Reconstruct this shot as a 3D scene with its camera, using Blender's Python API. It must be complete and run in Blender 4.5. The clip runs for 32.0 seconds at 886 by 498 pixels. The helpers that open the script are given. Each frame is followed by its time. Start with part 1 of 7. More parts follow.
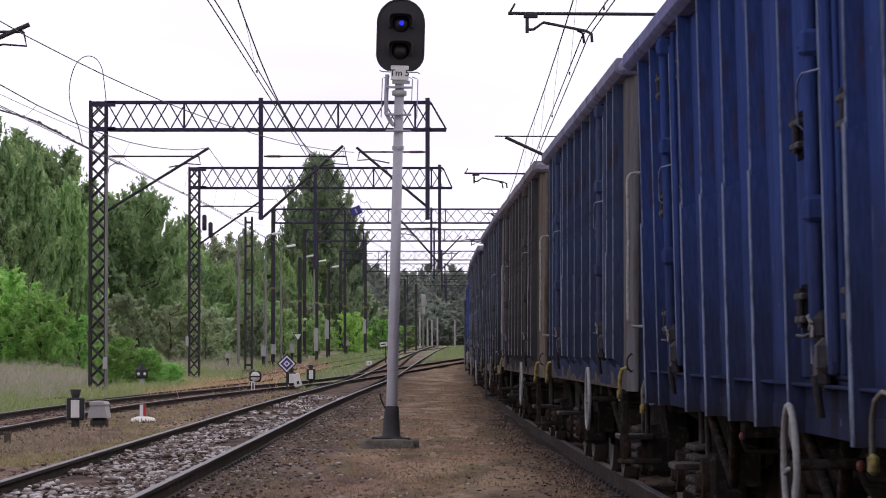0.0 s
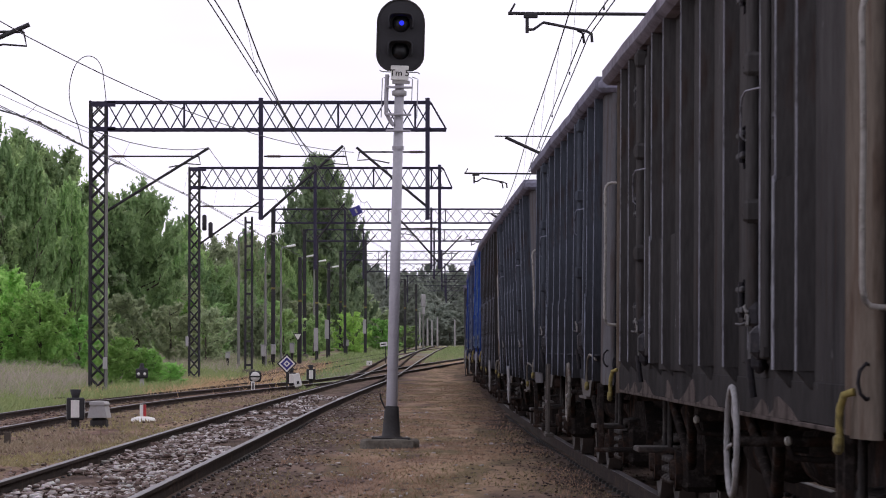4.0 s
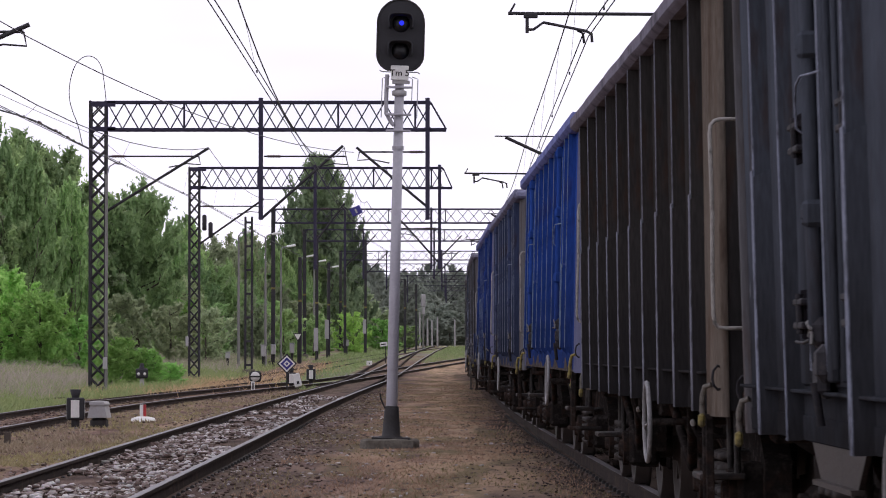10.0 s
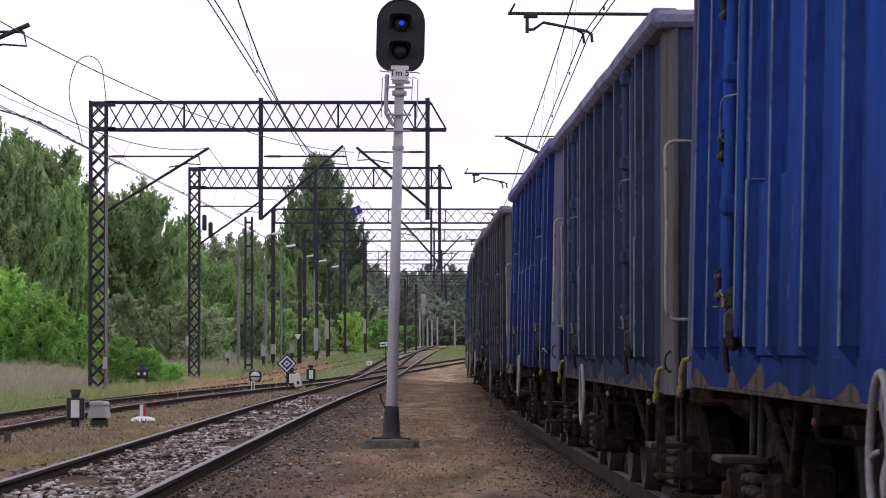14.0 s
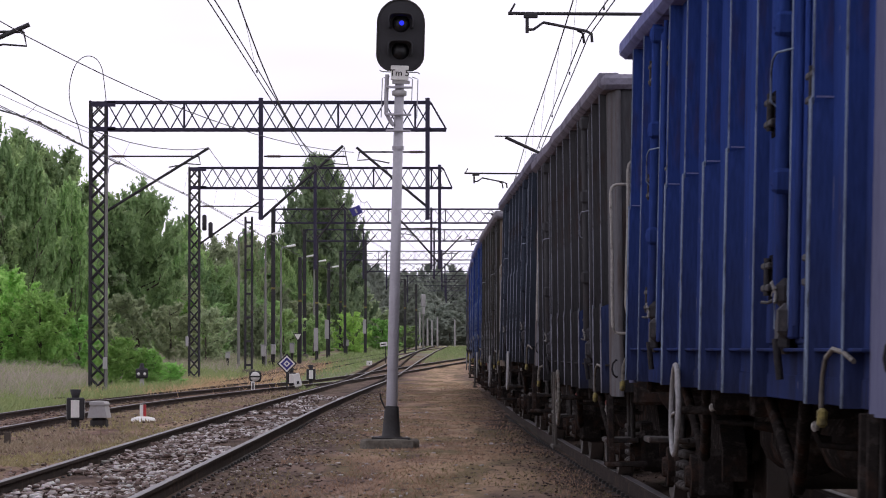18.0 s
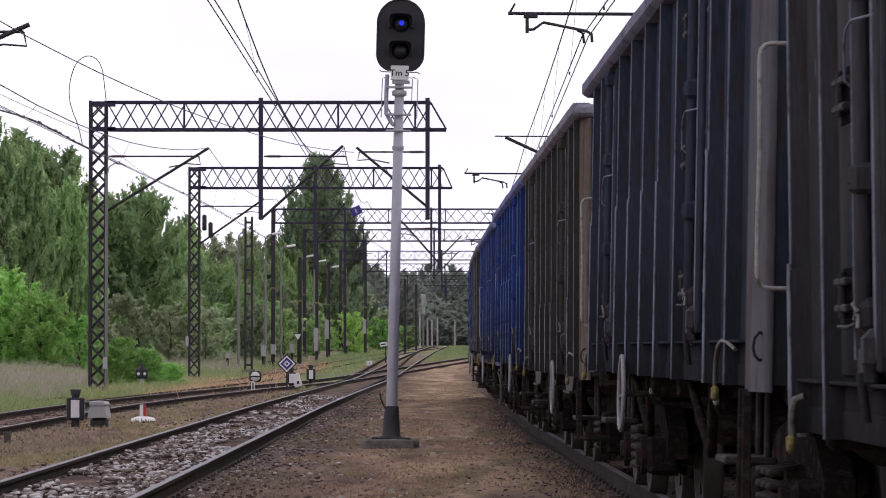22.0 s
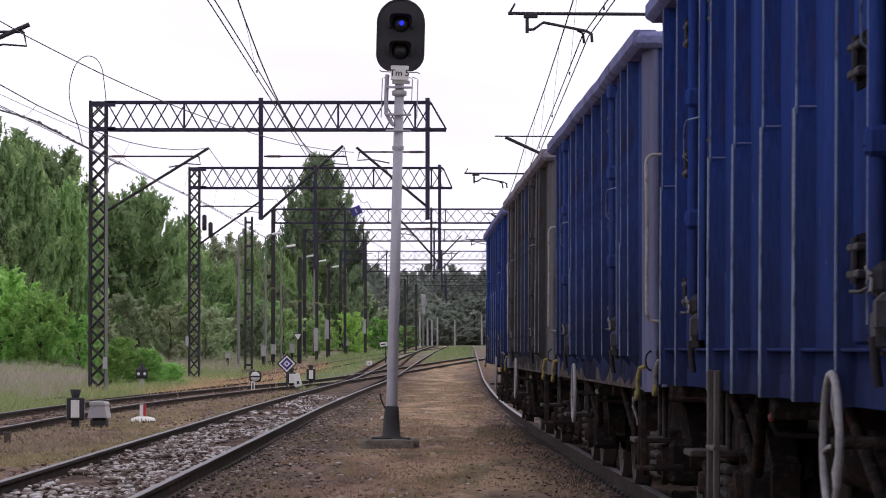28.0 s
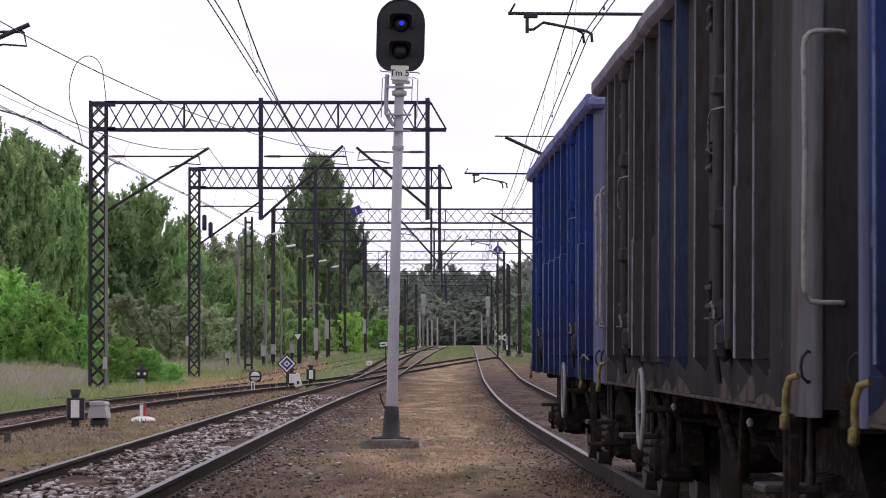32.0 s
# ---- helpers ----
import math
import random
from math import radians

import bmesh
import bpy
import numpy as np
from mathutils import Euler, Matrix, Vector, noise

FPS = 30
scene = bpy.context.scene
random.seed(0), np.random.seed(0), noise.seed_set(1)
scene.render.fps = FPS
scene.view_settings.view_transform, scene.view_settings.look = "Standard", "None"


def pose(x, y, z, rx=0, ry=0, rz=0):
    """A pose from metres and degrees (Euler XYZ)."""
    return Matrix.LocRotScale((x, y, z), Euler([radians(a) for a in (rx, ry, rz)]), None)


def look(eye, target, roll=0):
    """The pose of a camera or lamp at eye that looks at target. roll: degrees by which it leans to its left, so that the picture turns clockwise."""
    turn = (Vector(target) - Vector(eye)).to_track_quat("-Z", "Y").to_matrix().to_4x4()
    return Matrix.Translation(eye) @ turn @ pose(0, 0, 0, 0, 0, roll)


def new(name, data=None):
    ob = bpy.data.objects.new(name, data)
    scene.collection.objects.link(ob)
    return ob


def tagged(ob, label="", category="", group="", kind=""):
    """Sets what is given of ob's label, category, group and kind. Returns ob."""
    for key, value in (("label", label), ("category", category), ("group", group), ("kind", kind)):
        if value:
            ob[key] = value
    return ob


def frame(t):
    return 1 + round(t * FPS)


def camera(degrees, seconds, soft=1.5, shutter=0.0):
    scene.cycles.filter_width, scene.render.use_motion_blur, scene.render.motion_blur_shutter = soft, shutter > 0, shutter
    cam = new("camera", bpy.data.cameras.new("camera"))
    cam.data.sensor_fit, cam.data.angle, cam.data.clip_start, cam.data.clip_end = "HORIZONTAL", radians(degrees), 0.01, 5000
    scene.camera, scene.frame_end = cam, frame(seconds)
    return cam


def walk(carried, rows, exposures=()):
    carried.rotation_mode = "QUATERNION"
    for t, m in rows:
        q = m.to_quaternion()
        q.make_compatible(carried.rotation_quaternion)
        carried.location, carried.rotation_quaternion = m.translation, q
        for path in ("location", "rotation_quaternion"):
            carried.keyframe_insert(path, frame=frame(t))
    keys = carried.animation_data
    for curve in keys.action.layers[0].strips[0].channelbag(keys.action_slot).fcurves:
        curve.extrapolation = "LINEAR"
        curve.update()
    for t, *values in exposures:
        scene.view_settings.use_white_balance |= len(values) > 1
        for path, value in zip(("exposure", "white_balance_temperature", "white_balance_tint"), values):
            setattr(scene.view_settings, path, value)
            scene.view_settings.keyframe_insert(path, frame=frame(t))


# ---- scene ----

# ---------------------------------------------------------------- camera: it stands still on its tripod
EYE = 1.2125
cam = camera(13.715, 32.0, soft=1.0, shutter=0.3)
walk(cam, [(0, pose(0, 0, EYE, 91.545, 0, 0)), (32.0, pose(0, 0, EYE, 91.545, 0, 0))], exposures=[(0, 0.0), (32.0, 0.0)])

# ---------------------------------------------------------------- overcast daylight
SKY_STRENGTH = 0.105
world = bpy.data.worlds.new("overcast_sky")
scene.world = world
world.use_nodes = True
wn, wl = world.node_tree.nodes, world.node_tree.links
wn.clear()
w_out = wn.new("ShaderNodeOutputWorld")
w_bg = wn.new("ShaderNodeBackground")
w_sky = wn.new("ShaderNodeTexSky")
w_sky.sky_type, w_sky.sun_disc = "NISHITA", False
w_sky.sun_elevation, w_sky.sun_rotation = radians(46), radians(52)
w_sky.dust_density, w_sky.air_density = 4.0, 1.0
w_mix = wn.new("ShaderNodeMix")
w_mix.data_type = "RGBA"
w_mix.inputs["Factor"].default_value = 0.88
w_noise = wn.new("ShaderNodeTexNoise")
w_noise.inputs["Scale"].default_value, w_noise.inputs["Detail"].default_value = 5.0, 4.0
w_map = wn.new("ShaderNodeMapping")
w_map.inputs["Scale"].default_value = (1, 1, 4)
w_coord = wn.new("ShaderNodeTexCoord")
w_ramp = wn.new("ShaderNodeValToRGB")
w_ramp.color_ramp.elements[0].position, w_ramp.color_ramp.elements[1].position = 0.3, 0.7
w_ramp.color_ramp.elements[0].color = (9.7, 9.3, 11.0, 1)
w_ramp.color_ramp.elements[1].color = (12.6, 12.1, 13.9, 1)
wl.new(w_coord.outputs["Generated"], w_map.inputs["Vector"])
wl.new(w_map.outputs["Vector"], w_noise.inputs["Vector"])
wl.new(w_noise.outputs["Fac"], w_ramp.inputs["Fac"])
wl.new(w_sky.outputs["Color"], w_mix.inputs["A"])
wl.new(w_ramp.outputs["Color"], w_mix.inputs["B"])
wl.new(w_mix.outputs["Result"], w_bg.inputs["Color"])
w_bg.inputs["Strength"].default_value = SKY_STRENGTH
wl.new(w_bg.outputs["Background"], w_out.inputs["Surface"])

sun_data = bpy.data.lights.new("sun", "SUN")
sun_data.energy, sun_data.angle, sun_data.color = 0.6, radians(25), (1.0, 0.96, 0.9)
sun = new("sun", sun_data)
sun.matrix_world = look((45, 95, 60), (0, 60, 0))

# ---------------------------------------------------------------- materials
MATS = {}


def shader(name, base, rough=0.7, metal=0.0, vary=0.35, scale=3.0, fine=40.0, bump=0.1, second=None, amount=0.5,
           stretch=(1, 1, 1), spec=0.3, third=None, patch=0.6, patch_scale=1.0, rand=0.0, chips=None, dust=None, grime=0.6):
    """A worn surface: base colour with broad and fine variation, blotches of a second and third colour, bump."""
    if name in MATS:
        return MATS[name]
    m = bpy.data.materials.new(name)
    m.use_nodes = True
    n, l = m.node_tree.nodes, m.node_tree.links
    bs = n["Principled BSDF"]
    bs.inputs["Roughness"].default_value, bs.inputs["Metallic"].default_value = rough, metal
    bs.inputs["Specular IOR Level"].default_value = spec
    co = n.new("ShaderNodeTexCoord")
    mp = n.new("ShaderNodeMapping")
    mp.inputs["Scale"].default_value = stretch
    l.new(co.outputs["Object"], mp.inputs["Vector"])
    big, small = n.new("ShaderNodeTexNoise"), n.new("ShaderNodeTexNoise")
    big.inputs["Scale"].default_value, big.inputs["Detail"].default_value = scale, 5
    small.inputs["Scale"].default_value, small.inputs["Detail"].default_value = fine, 3
    for t in (big, small):
        l.new(mp.outputs["Vector"], t.inputs["Vector"])
    add = n.new("ShaderNodeMath")
    add.operation = "ADD"
    l.new(big.outputs["Fac"], add.inputs[0])
    l.new(small.outputs["Fac"], add.inputs[1])
    tone = n.new("ShaderNodeMapRange")
    tone.inputs["From Min"].default_value, tone.inputs["From Max"].default_value = 0.6, 1.4
    tone.inputs["To Min"].default_value, tone.inputs["To Max"].default_value = 1 - vary, 1 + vary
    l.new(add.outputs[0], tone.inputs["Value"])
    mul = n.new("ShaderNodeVectorMath")
    mul.operation = "SCALE"
    colour = n.new("ShaderNodeRGB")
    colour.outputs[0].default_value = (*base, 1)
    last = colour.outputs[0]
    for k, (extra, off) in enumerate(((second, 0.0), (third, 7.3))):
        if extra is None:
            continue
        bl = n.new("ShaderNodeTexNoise")
        bl.inputs["Scale"].default_value, bl.inputs["Detail"].default_value = patch_scale * (1 + 1.7 * k), 7
        bl.inputs["Roughness"].default_value = 0.65
        sh = n.new("ShaderNodeVectorMath")
        sh.inputs[1].default_value = (off, off * 2, off)
        l.new(mp.outputs["Vector"], sh.inputs[0])
        l.new(sh.outputs[0], bl.inputs["Vector"])
        rp = n.new("ShaderNodeMapRange")
        rp.inputs["From Min"].default_value, rp.inputs["From Max"].default_value = patch, patch + 0.12
        rp.inputs["To Max"].default_value = amount
        l.new(bl.outputs["Fac"], rp.inputs["Value"])
        mx = n.new("ShaderNodeMix")
        mx.data_type = "RGBA"
        l.new(rp.outputs["Result"], mx.inputs["Factor"])
        l.new(last, mx.inputs["A"])
        mx.inputs["B"].default_value = (*extra, 1)
        last = mx.outputs["Result"]
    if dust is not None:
        # near-black grime plus fading light put into the colour, strongest low down
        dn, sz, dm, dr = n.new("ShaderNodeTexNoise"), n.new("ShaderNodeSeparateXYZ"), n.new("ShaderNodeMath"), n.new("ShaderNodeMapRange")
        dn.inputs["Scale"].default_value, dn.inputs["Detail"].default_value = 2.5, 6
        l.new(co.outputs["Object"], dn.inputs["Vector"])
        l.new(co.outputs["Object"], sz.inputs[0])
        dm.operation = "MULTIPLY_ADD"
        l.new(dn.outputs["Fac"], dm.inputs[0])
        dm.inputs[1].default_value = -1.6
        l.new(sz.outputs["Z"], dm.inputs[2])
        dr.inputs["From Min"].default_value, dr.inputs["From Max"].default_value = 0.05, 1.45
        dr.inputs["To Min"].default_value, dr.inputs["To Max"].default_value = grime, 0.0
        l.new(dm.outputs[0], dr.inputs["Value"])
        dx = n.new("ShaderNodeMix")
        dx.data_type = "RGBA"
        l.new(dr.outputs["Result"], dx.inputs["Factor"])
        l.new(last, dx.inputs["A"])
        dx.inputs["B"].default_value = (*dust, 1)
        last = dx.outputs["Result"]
    if chips is not None:
        cn, cm, cr, cx = n.new("ShaderNodeTexNoise"), n.new("ShaderNodeMapping"), n.new("ShaderNodeMapRange"), n.new("ShaderNodeMix")
        cm.inputs["Scale"].default_value = (9, 9, 5)
        cn.inputs["Scale"].default_value, cn.inputs["Detail"].default_value = 1.0, 3
        l.new(co.outputs["Object"], cm.inputs["Vector"])
        l.new(cm.outputs["Vector"], cn.inputs["Vector"])
        cr.inputs["From Min"].default_value, cr.inputs["From Max"].default_value, cr.inputs["To Max"].default_value = 0.71, 0.74, 0.7
        l.new(cn.outputs["Fac"], cr.inputs["Value"])
        cx.data_type = "RGBA"
        l.new(cr.outputs["Result"], cx.inputs["Factor"])
        l.new(last, cx.inputs["A"])
        cx.inputs["B"].default_value = (*chips, 1)
        last = cx.outputs["Result"]
    if rand:
        oi = n.new("ShaderNodeObjectInfo")
        rr = n.new("ShaderNodeMapRange")
        rr.inputs["To Min"].default_value, rr.inputs["To Max"].default_value = 1 - rand, 1 + rand
        l.new(oi.outputs["Random"], rr.inputs["Value"])
        m2 = n.new("ShaderNodeVectorMath")
        m2.operation = "SCALE"
        l.new(last, m2.inputs[0])
        l.new(rr.outputs["Result"], m2.inputs["Scale"])
        last = m2.outputs[0]
    l.new(last, mul.inputs[0])
    l.new(tone.outputs["Result"], mul.inputs["Scale"])
    l.new(mul.outputs[0], bs.inputs["Base Color"])
    if bump:
        bp = n.new("ShaderNodeBump")
        bp.inputs["Strength"].default_value, bp.inputs["Distance"].default_value = bump, 0.02
        l.new(add.outputs[0], bp.inputs["Height"])
        l.new(bp.outputs["Normal"], bs.inputs["Normal"])
    MATS[name] = m
    return m


def foliage(name, dark, light, through_light=0.25, each=0.28):
    """Leaves: each one its own tone, a little light shining through."""
    m = bpy.data.materials.new(name)
    m.use_nodes = True
    n, l = m.node_tree.nodes, m.node_tree.links
    bs = n["Principled BSDF"]
    bs.inputs["Roughness"].default_value, bs.inputs["Specular IOR Level"].default_value = 0.6, 0.2
    geo = n.new("ShaderNodeNewGeometry")
    co = n.new("ShaderNodeTexCoord")
    no = n.new("ShaderNodeTexNoise")
    no.inputs["Scale"].default_value, no.inputs["Detail"].default_value = 0.7, 3
    l.new(co.outputs["Object"], no.inputs["Vector"])
    av = n.new("ShaderNodeMath")
    av.operation = "MULTIPLY_ADD"
    l.new(geo.outputs["Random Per Island"], av.inputs[0])
    av.inputs[1].default_value = 0.5
    l.new(no.outputs["Fac"], av.inputs[2])
    rp = n.new("ShaderNodeMapRange")
    rp.inputs["From Min"].default_value, rp.inputs["From Max"].default_value = 0.35, 1.05
    l.new(av.outputs[0], rp.inputs["Value"])
    mx = n.new("ShaderNodeMix")
    mx.data_type = "RGBA"
    mx.inputs["A"].default_value, mx.inputs["B"].default_value = (*dark, 1), (*light, 1)
    l.new(rp.outputs["Result"], mx.inputs["Factor"])
    oi, hs, vr, hr = n.new("ShaderNodeObjectInfo"), n.new("ShaderNodeHueSaturation"), n.new("ShaderNodeMapRange"), n.new("ShaderNodeMapRange")
    vr.inputs["To Min"].default_value, vr.inputs["To Max"].default_value = 1 - each, 1 + each
    hr.inputs["To Min"].default_value, hr.inputs["To Max"].default_value = 0.5 - each * 0.06, 0.5 + each * 0.05
    mod = n.new("ShaderNodeMath")
    mod.operation = "FRACT"
    times = n.new("ShaderNodeMath")
    times.operation = "MULTIPLY"
    times.inputs[1].default_value = 17.3
    l.new(oi.outputs["Random"], times.inputs[0])
    l.new(times.outputs[0], mod.inputs[0])
    l.new(oi.outputs["Random"], vr.inputs["Value"])
    l.new(mod.outputs[0], hr.inputs["Value"])
    l.new(vr.outputs["Result"], hs.inputs["Value"])
    l.new(hr.outputs["Result"], hs.inputs["Hue"])
    l.new(mx.outputs["Result"], hs.inputs["Color"])
    l.new(hs.outputs["Color"], bs.inputs["Base Color"])
    tr = n.new("ShaderNodeBsdfTranslucent")
    l.new(hs.outputs["Color"], tr.inputs["Color"])
    ms = n.new("ShaderNodeMixShader")
    ms.inputs[0].default_value = through_light
    l.new(bs.outputs[0], ms.inputs[1])
    l.new(tr.outputs[0], ms.inputs[2])
    l.new(ms.outputs[0], n["Material Output"].inputs["Surface"])
    return m


def glowing(name, colour, strength):
    m = bpy.data.materials.new(name)
    m.use_nodes = True
    bs = m.node_tree.nodes["Principled BSDF"]
    bs.inputs["Base Color"].default_value = (*colour, 1)
    bs.inputs["Emission Color"].default_value = (*colour, 1)
    bs.inputs["Emission Strength"].default_value = strength
    return m


RUST = (0.060, 0.034, 0.024)
DIRT = (0.030, 0.027, 0.024)
STREAK = (2.2, 2.2, 0.35)


def paint(name, base, second=DIRT, third=RUST, amount=0.55, grime=0.6):
    base = tuple(c * 1.5 for c in base)
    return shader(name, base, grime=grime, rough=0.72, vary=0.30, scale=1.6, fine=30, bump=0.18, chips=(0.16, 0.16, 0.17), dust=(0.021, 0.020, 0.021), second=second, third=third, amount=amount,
                  stretch=STREAK, patch=0.57, patch_scale=1.3, spec=0.0, rand=0.08)


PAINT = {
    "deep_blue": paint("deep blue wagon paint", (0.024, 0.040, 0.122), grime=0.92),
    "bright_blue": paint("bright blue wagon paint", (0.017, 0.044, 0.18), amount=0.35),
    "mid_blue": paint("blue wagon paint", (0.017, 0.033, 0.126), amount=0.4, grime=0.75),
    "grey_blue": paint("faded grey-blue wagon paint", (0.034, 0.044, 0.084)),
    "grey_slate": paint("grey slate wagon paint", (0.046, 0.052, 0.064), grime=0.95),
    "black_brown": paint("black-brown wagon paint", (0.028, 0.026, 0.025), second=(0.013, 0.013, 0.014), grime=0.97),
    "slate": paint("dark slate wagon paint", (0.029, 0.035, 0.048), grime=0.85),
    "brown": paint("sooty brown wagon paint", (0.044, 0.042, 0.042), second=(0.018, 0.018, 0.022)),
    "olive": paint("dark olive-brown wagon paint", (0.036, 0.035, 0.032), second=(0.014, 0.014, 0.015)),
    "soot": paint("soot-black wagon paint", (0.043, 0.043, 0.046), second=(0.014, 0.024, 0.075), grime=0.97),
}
# edge paint: rubbed wear plus the sky's light put into the colour
WORN_LIT = {k: shader("worn and sky-lit edges of " + k.replace("_", " "), tuple(min(0.3, c * 2.0 + g) for c, g in zip(m_base, (0.140, 0.148, 0.185))), rough=0.8, spec=0.0, vary=0.4, scale=6, fine=50, second=DIRT, amount=0.8, stretch=(2, 2, 1.2), patch=0.5, patch_scale=3)
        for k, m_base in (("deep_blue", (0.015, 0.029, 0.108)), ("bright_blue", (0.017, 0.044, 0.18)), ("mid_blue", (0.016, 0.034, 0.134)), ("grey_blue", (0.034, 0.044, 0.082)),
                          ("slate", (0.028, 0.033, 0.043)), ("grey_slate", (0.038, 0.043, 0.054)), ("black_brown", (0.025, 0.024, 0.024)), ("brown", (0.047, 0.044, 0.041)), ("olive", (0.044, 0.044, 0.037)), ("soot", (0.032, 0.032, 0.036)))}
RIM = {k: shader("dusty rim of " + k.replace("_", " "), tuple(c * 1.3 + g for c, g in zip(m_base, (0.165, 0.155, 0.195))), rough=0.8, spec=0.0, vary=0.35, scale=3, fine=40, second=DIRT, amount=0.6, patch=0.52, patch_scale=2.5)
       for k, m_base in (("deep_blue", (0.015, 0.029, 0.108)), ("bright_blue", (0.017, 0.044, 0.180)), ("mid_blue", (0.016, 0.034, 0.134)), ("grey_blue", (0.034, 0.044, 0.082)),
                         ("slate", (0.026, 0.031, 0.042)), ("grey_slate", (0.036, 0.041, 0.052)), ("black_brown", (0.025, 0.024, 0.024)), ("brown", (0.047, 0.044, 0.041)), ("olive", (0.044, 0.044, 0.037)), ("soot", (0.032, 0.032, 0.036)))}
CORNER = {
    "grey": shader("pale grey corner paint", (0.118, 0.117, 0.126), rough=0.75, spec=0.0, vary=0.2, second=(0.055, 0.052, 0.052), third=(0.075, 0.050, 0.040), stretch=STREAK, patch=0.5, patch_scale=1.5),
    "beige": shader("dusty beige corner paint", (0.140, 0.118, 0.098), rough=0.8, spec=0.0, second=DIRT, third=RUST, stretch=STREAK, patch=0.5, patch_scale=1.5),
    "lilac": shader("pale blue-grey corner paint", (0.125, 0.130, 0.205), rough=0.75, spec=0.0, vary=0.2, second=(0.05, 0.055, 0.10), stretch=STREAK, patch=0.5, patch_scale=1.5),
}
HINGE = shader("greasy hinge steel", (0.024, 0.023, 0.027), rough=0.7, spec=0.15, second=(0.012, 0.012, 0.013), third=(0.05, 0.045, 0.045), patch=0.52, patch_scale=9)
LATCH = shader("rubbed bare latch steel", (0.17, 0.165, 0.16), rough=0.6, spec=0.2, second=DIRT, patch=0.5, patch_scale=12, amount=0.8)
BRAKE_WHEEL = shader("dirty white brake wheel paint", (0.25, 0.245, 0.25), rough=0.75, spec=0.1, second=DIRT, patch=0.56, patch_scale=5, amount=0.5)
WORN_WHITE = shader("rubbed white stencil paint", (0.24, 0.23, 0.24), rough=0.8, spec=0.0, second=DIRT, patch=0.45, patch_scale=14, amount=0.9)
STEEL_DARK = shader("grimy running gear steel", (0.022, 0.019, 0.018), rough=0.8, second=RUST, third=(0.085, 0.074, 0.068), patch=0.52, patch_scale=4, bump=0.25, fine=60, spec=0.0)
# for sheets that put the shade of gaps and recesses into the colour
RECESS_SHADE = shader("near-black grime and recess shade", (0.014, 0.013, 0.015), rough=0.85, spec=0.0)
SPRING = shader("dusty spring steel", (0.025, 0.022, 0.021), rough=0.85, second=RUST, third=(0.060, 0.053, 0.049), patch=0.52, patch_scale=6, bump=0.2)
WHEEL = shader("rusty wheel steel", (0.035, 0.026, 0.022), rough=0.7, second=DIRT, patch=0.5, patch_scale=5, bump=0.2)
HANDLE = shader("chipped cream handrail paint", (0.29, 0.275, 0.255), rough=0.55, second=RUST, third=DIRT, patch=0.56, patch_scale=7, amount=0.7)
HANDLE_DULL = shader("greasy cream hook paint", (0.13, 0.12, 0.105), rough=0.7, second=RUST, third=DIRT, patch=0.5, patch_scale=9, amount=0.8)
YELLOW = shader("dirty yellow fitting paint", (0.235, 0.195, 0.068), rough=0.7, spec=0.1, second=DIRT, patch=0.48, patch_scale=9, amount=0.7)
PALE_FOOT = shader("dusty limed sill", (0.092, 0.078, 0.074), rough=0.8, spec=0.0, second=DIRT, patch=0.5, patch_scale=5, amount=0.7)
RED_HANDLE = shader("faded red lever paint", (0.12, 0.03, 0.025), rough=0.6, second=DIRT, patch=0.55, patch_scale=9)
WOOD = shader("weathered grey-brown step wood", (0.075, 0.066, 0.06), rough=0.85, second=DIRT, patch=0.5, patch_scale=5)
RUBBER = shader("black rubber hose", (0.02, 0.02, 0.02), rough=0.6)

RAIL_SIDE = shader("rusty rail side", (0.032, 0.024, 0.021), rough=0.9, spec=0.08, second=(0.06, 0.04, 0.03), patch=0.5, patch_scale=3, bump=0.2)
RAIL_TOP = shader("polished rail head", (0.155, 0.143, 0.148), rough=0.5, spec=0.2, metal=0.0, vary=0.2)
SLEEPER = shader("oily timber sleeper", (0.06, 0.048, 0.040), rough=0.9, second=(0.12, 0.10, 0.085), patch=0.5, patch_scale=3, bump=0.4, rand=0.3)
MAST = shader("blackened lattice steel", (0.028, 0.026, 0.030), rough=0.7, second=RUST, patch=0.57, patch_scale=3, bump=0.15)
MAST_PAINT = shader("dull purple-grey mast paint", (0.026, 0.021, 0.046), rough=0.6, vary=0.25)
GALV = shader("galvanised pole", (0.34, 0.33, 0.36), rough=0.5, metal=0.25, vary=0.12, second=(0.22, 0.21, 0.21), patch=0.56, patch_scale=2.5, bump=0.05)
CONCRETE = shader("weathered concrete", (0.16, 0.145, 0.125), rough=0.95, spec=0.0, vary=0.4, second=(0.06, 0.052, 0.04), patch=0.45, patch_scale=5, bump=0.35)
CONCRETE_POLE = shader("pale concrete pole", (0.19, 0.185, 0.175), rough=0.85, vary=0.2, stretch=(3, 3, 0.5))
BLACK = shader("matt black signal paint", (0.024, 0.023, 0.026), rough=0.6, vary=0.2)
LENS = shader("dark lens glass", (0.006, 0.006, 0.008), rough=0.25, vary=0.1, bump=0)
IRON = shader("dark cast iron", (0.030, 0.028, 0.028), rough=0.7, second=RUST, patch=0.56, patch_scale=8)
WHITE = shader("dirty white enamel", (0.66, 0.65, 0.62), rough=0.5, vary=0.12, second=(0.35, 0.32, 0.28), patch=0.6, patch_scale=6)
WHITE_GREY = shader("pale grey cabinet paint", (0.36, 0.35, 0.35), rough=0.6, vary=0.12, second=(0.25, 0.22, 0.2), patch=0.56, patch_scale=6)
RED = shader("red enamel", (0.42, 0.045, 0.05), rough=0.5)
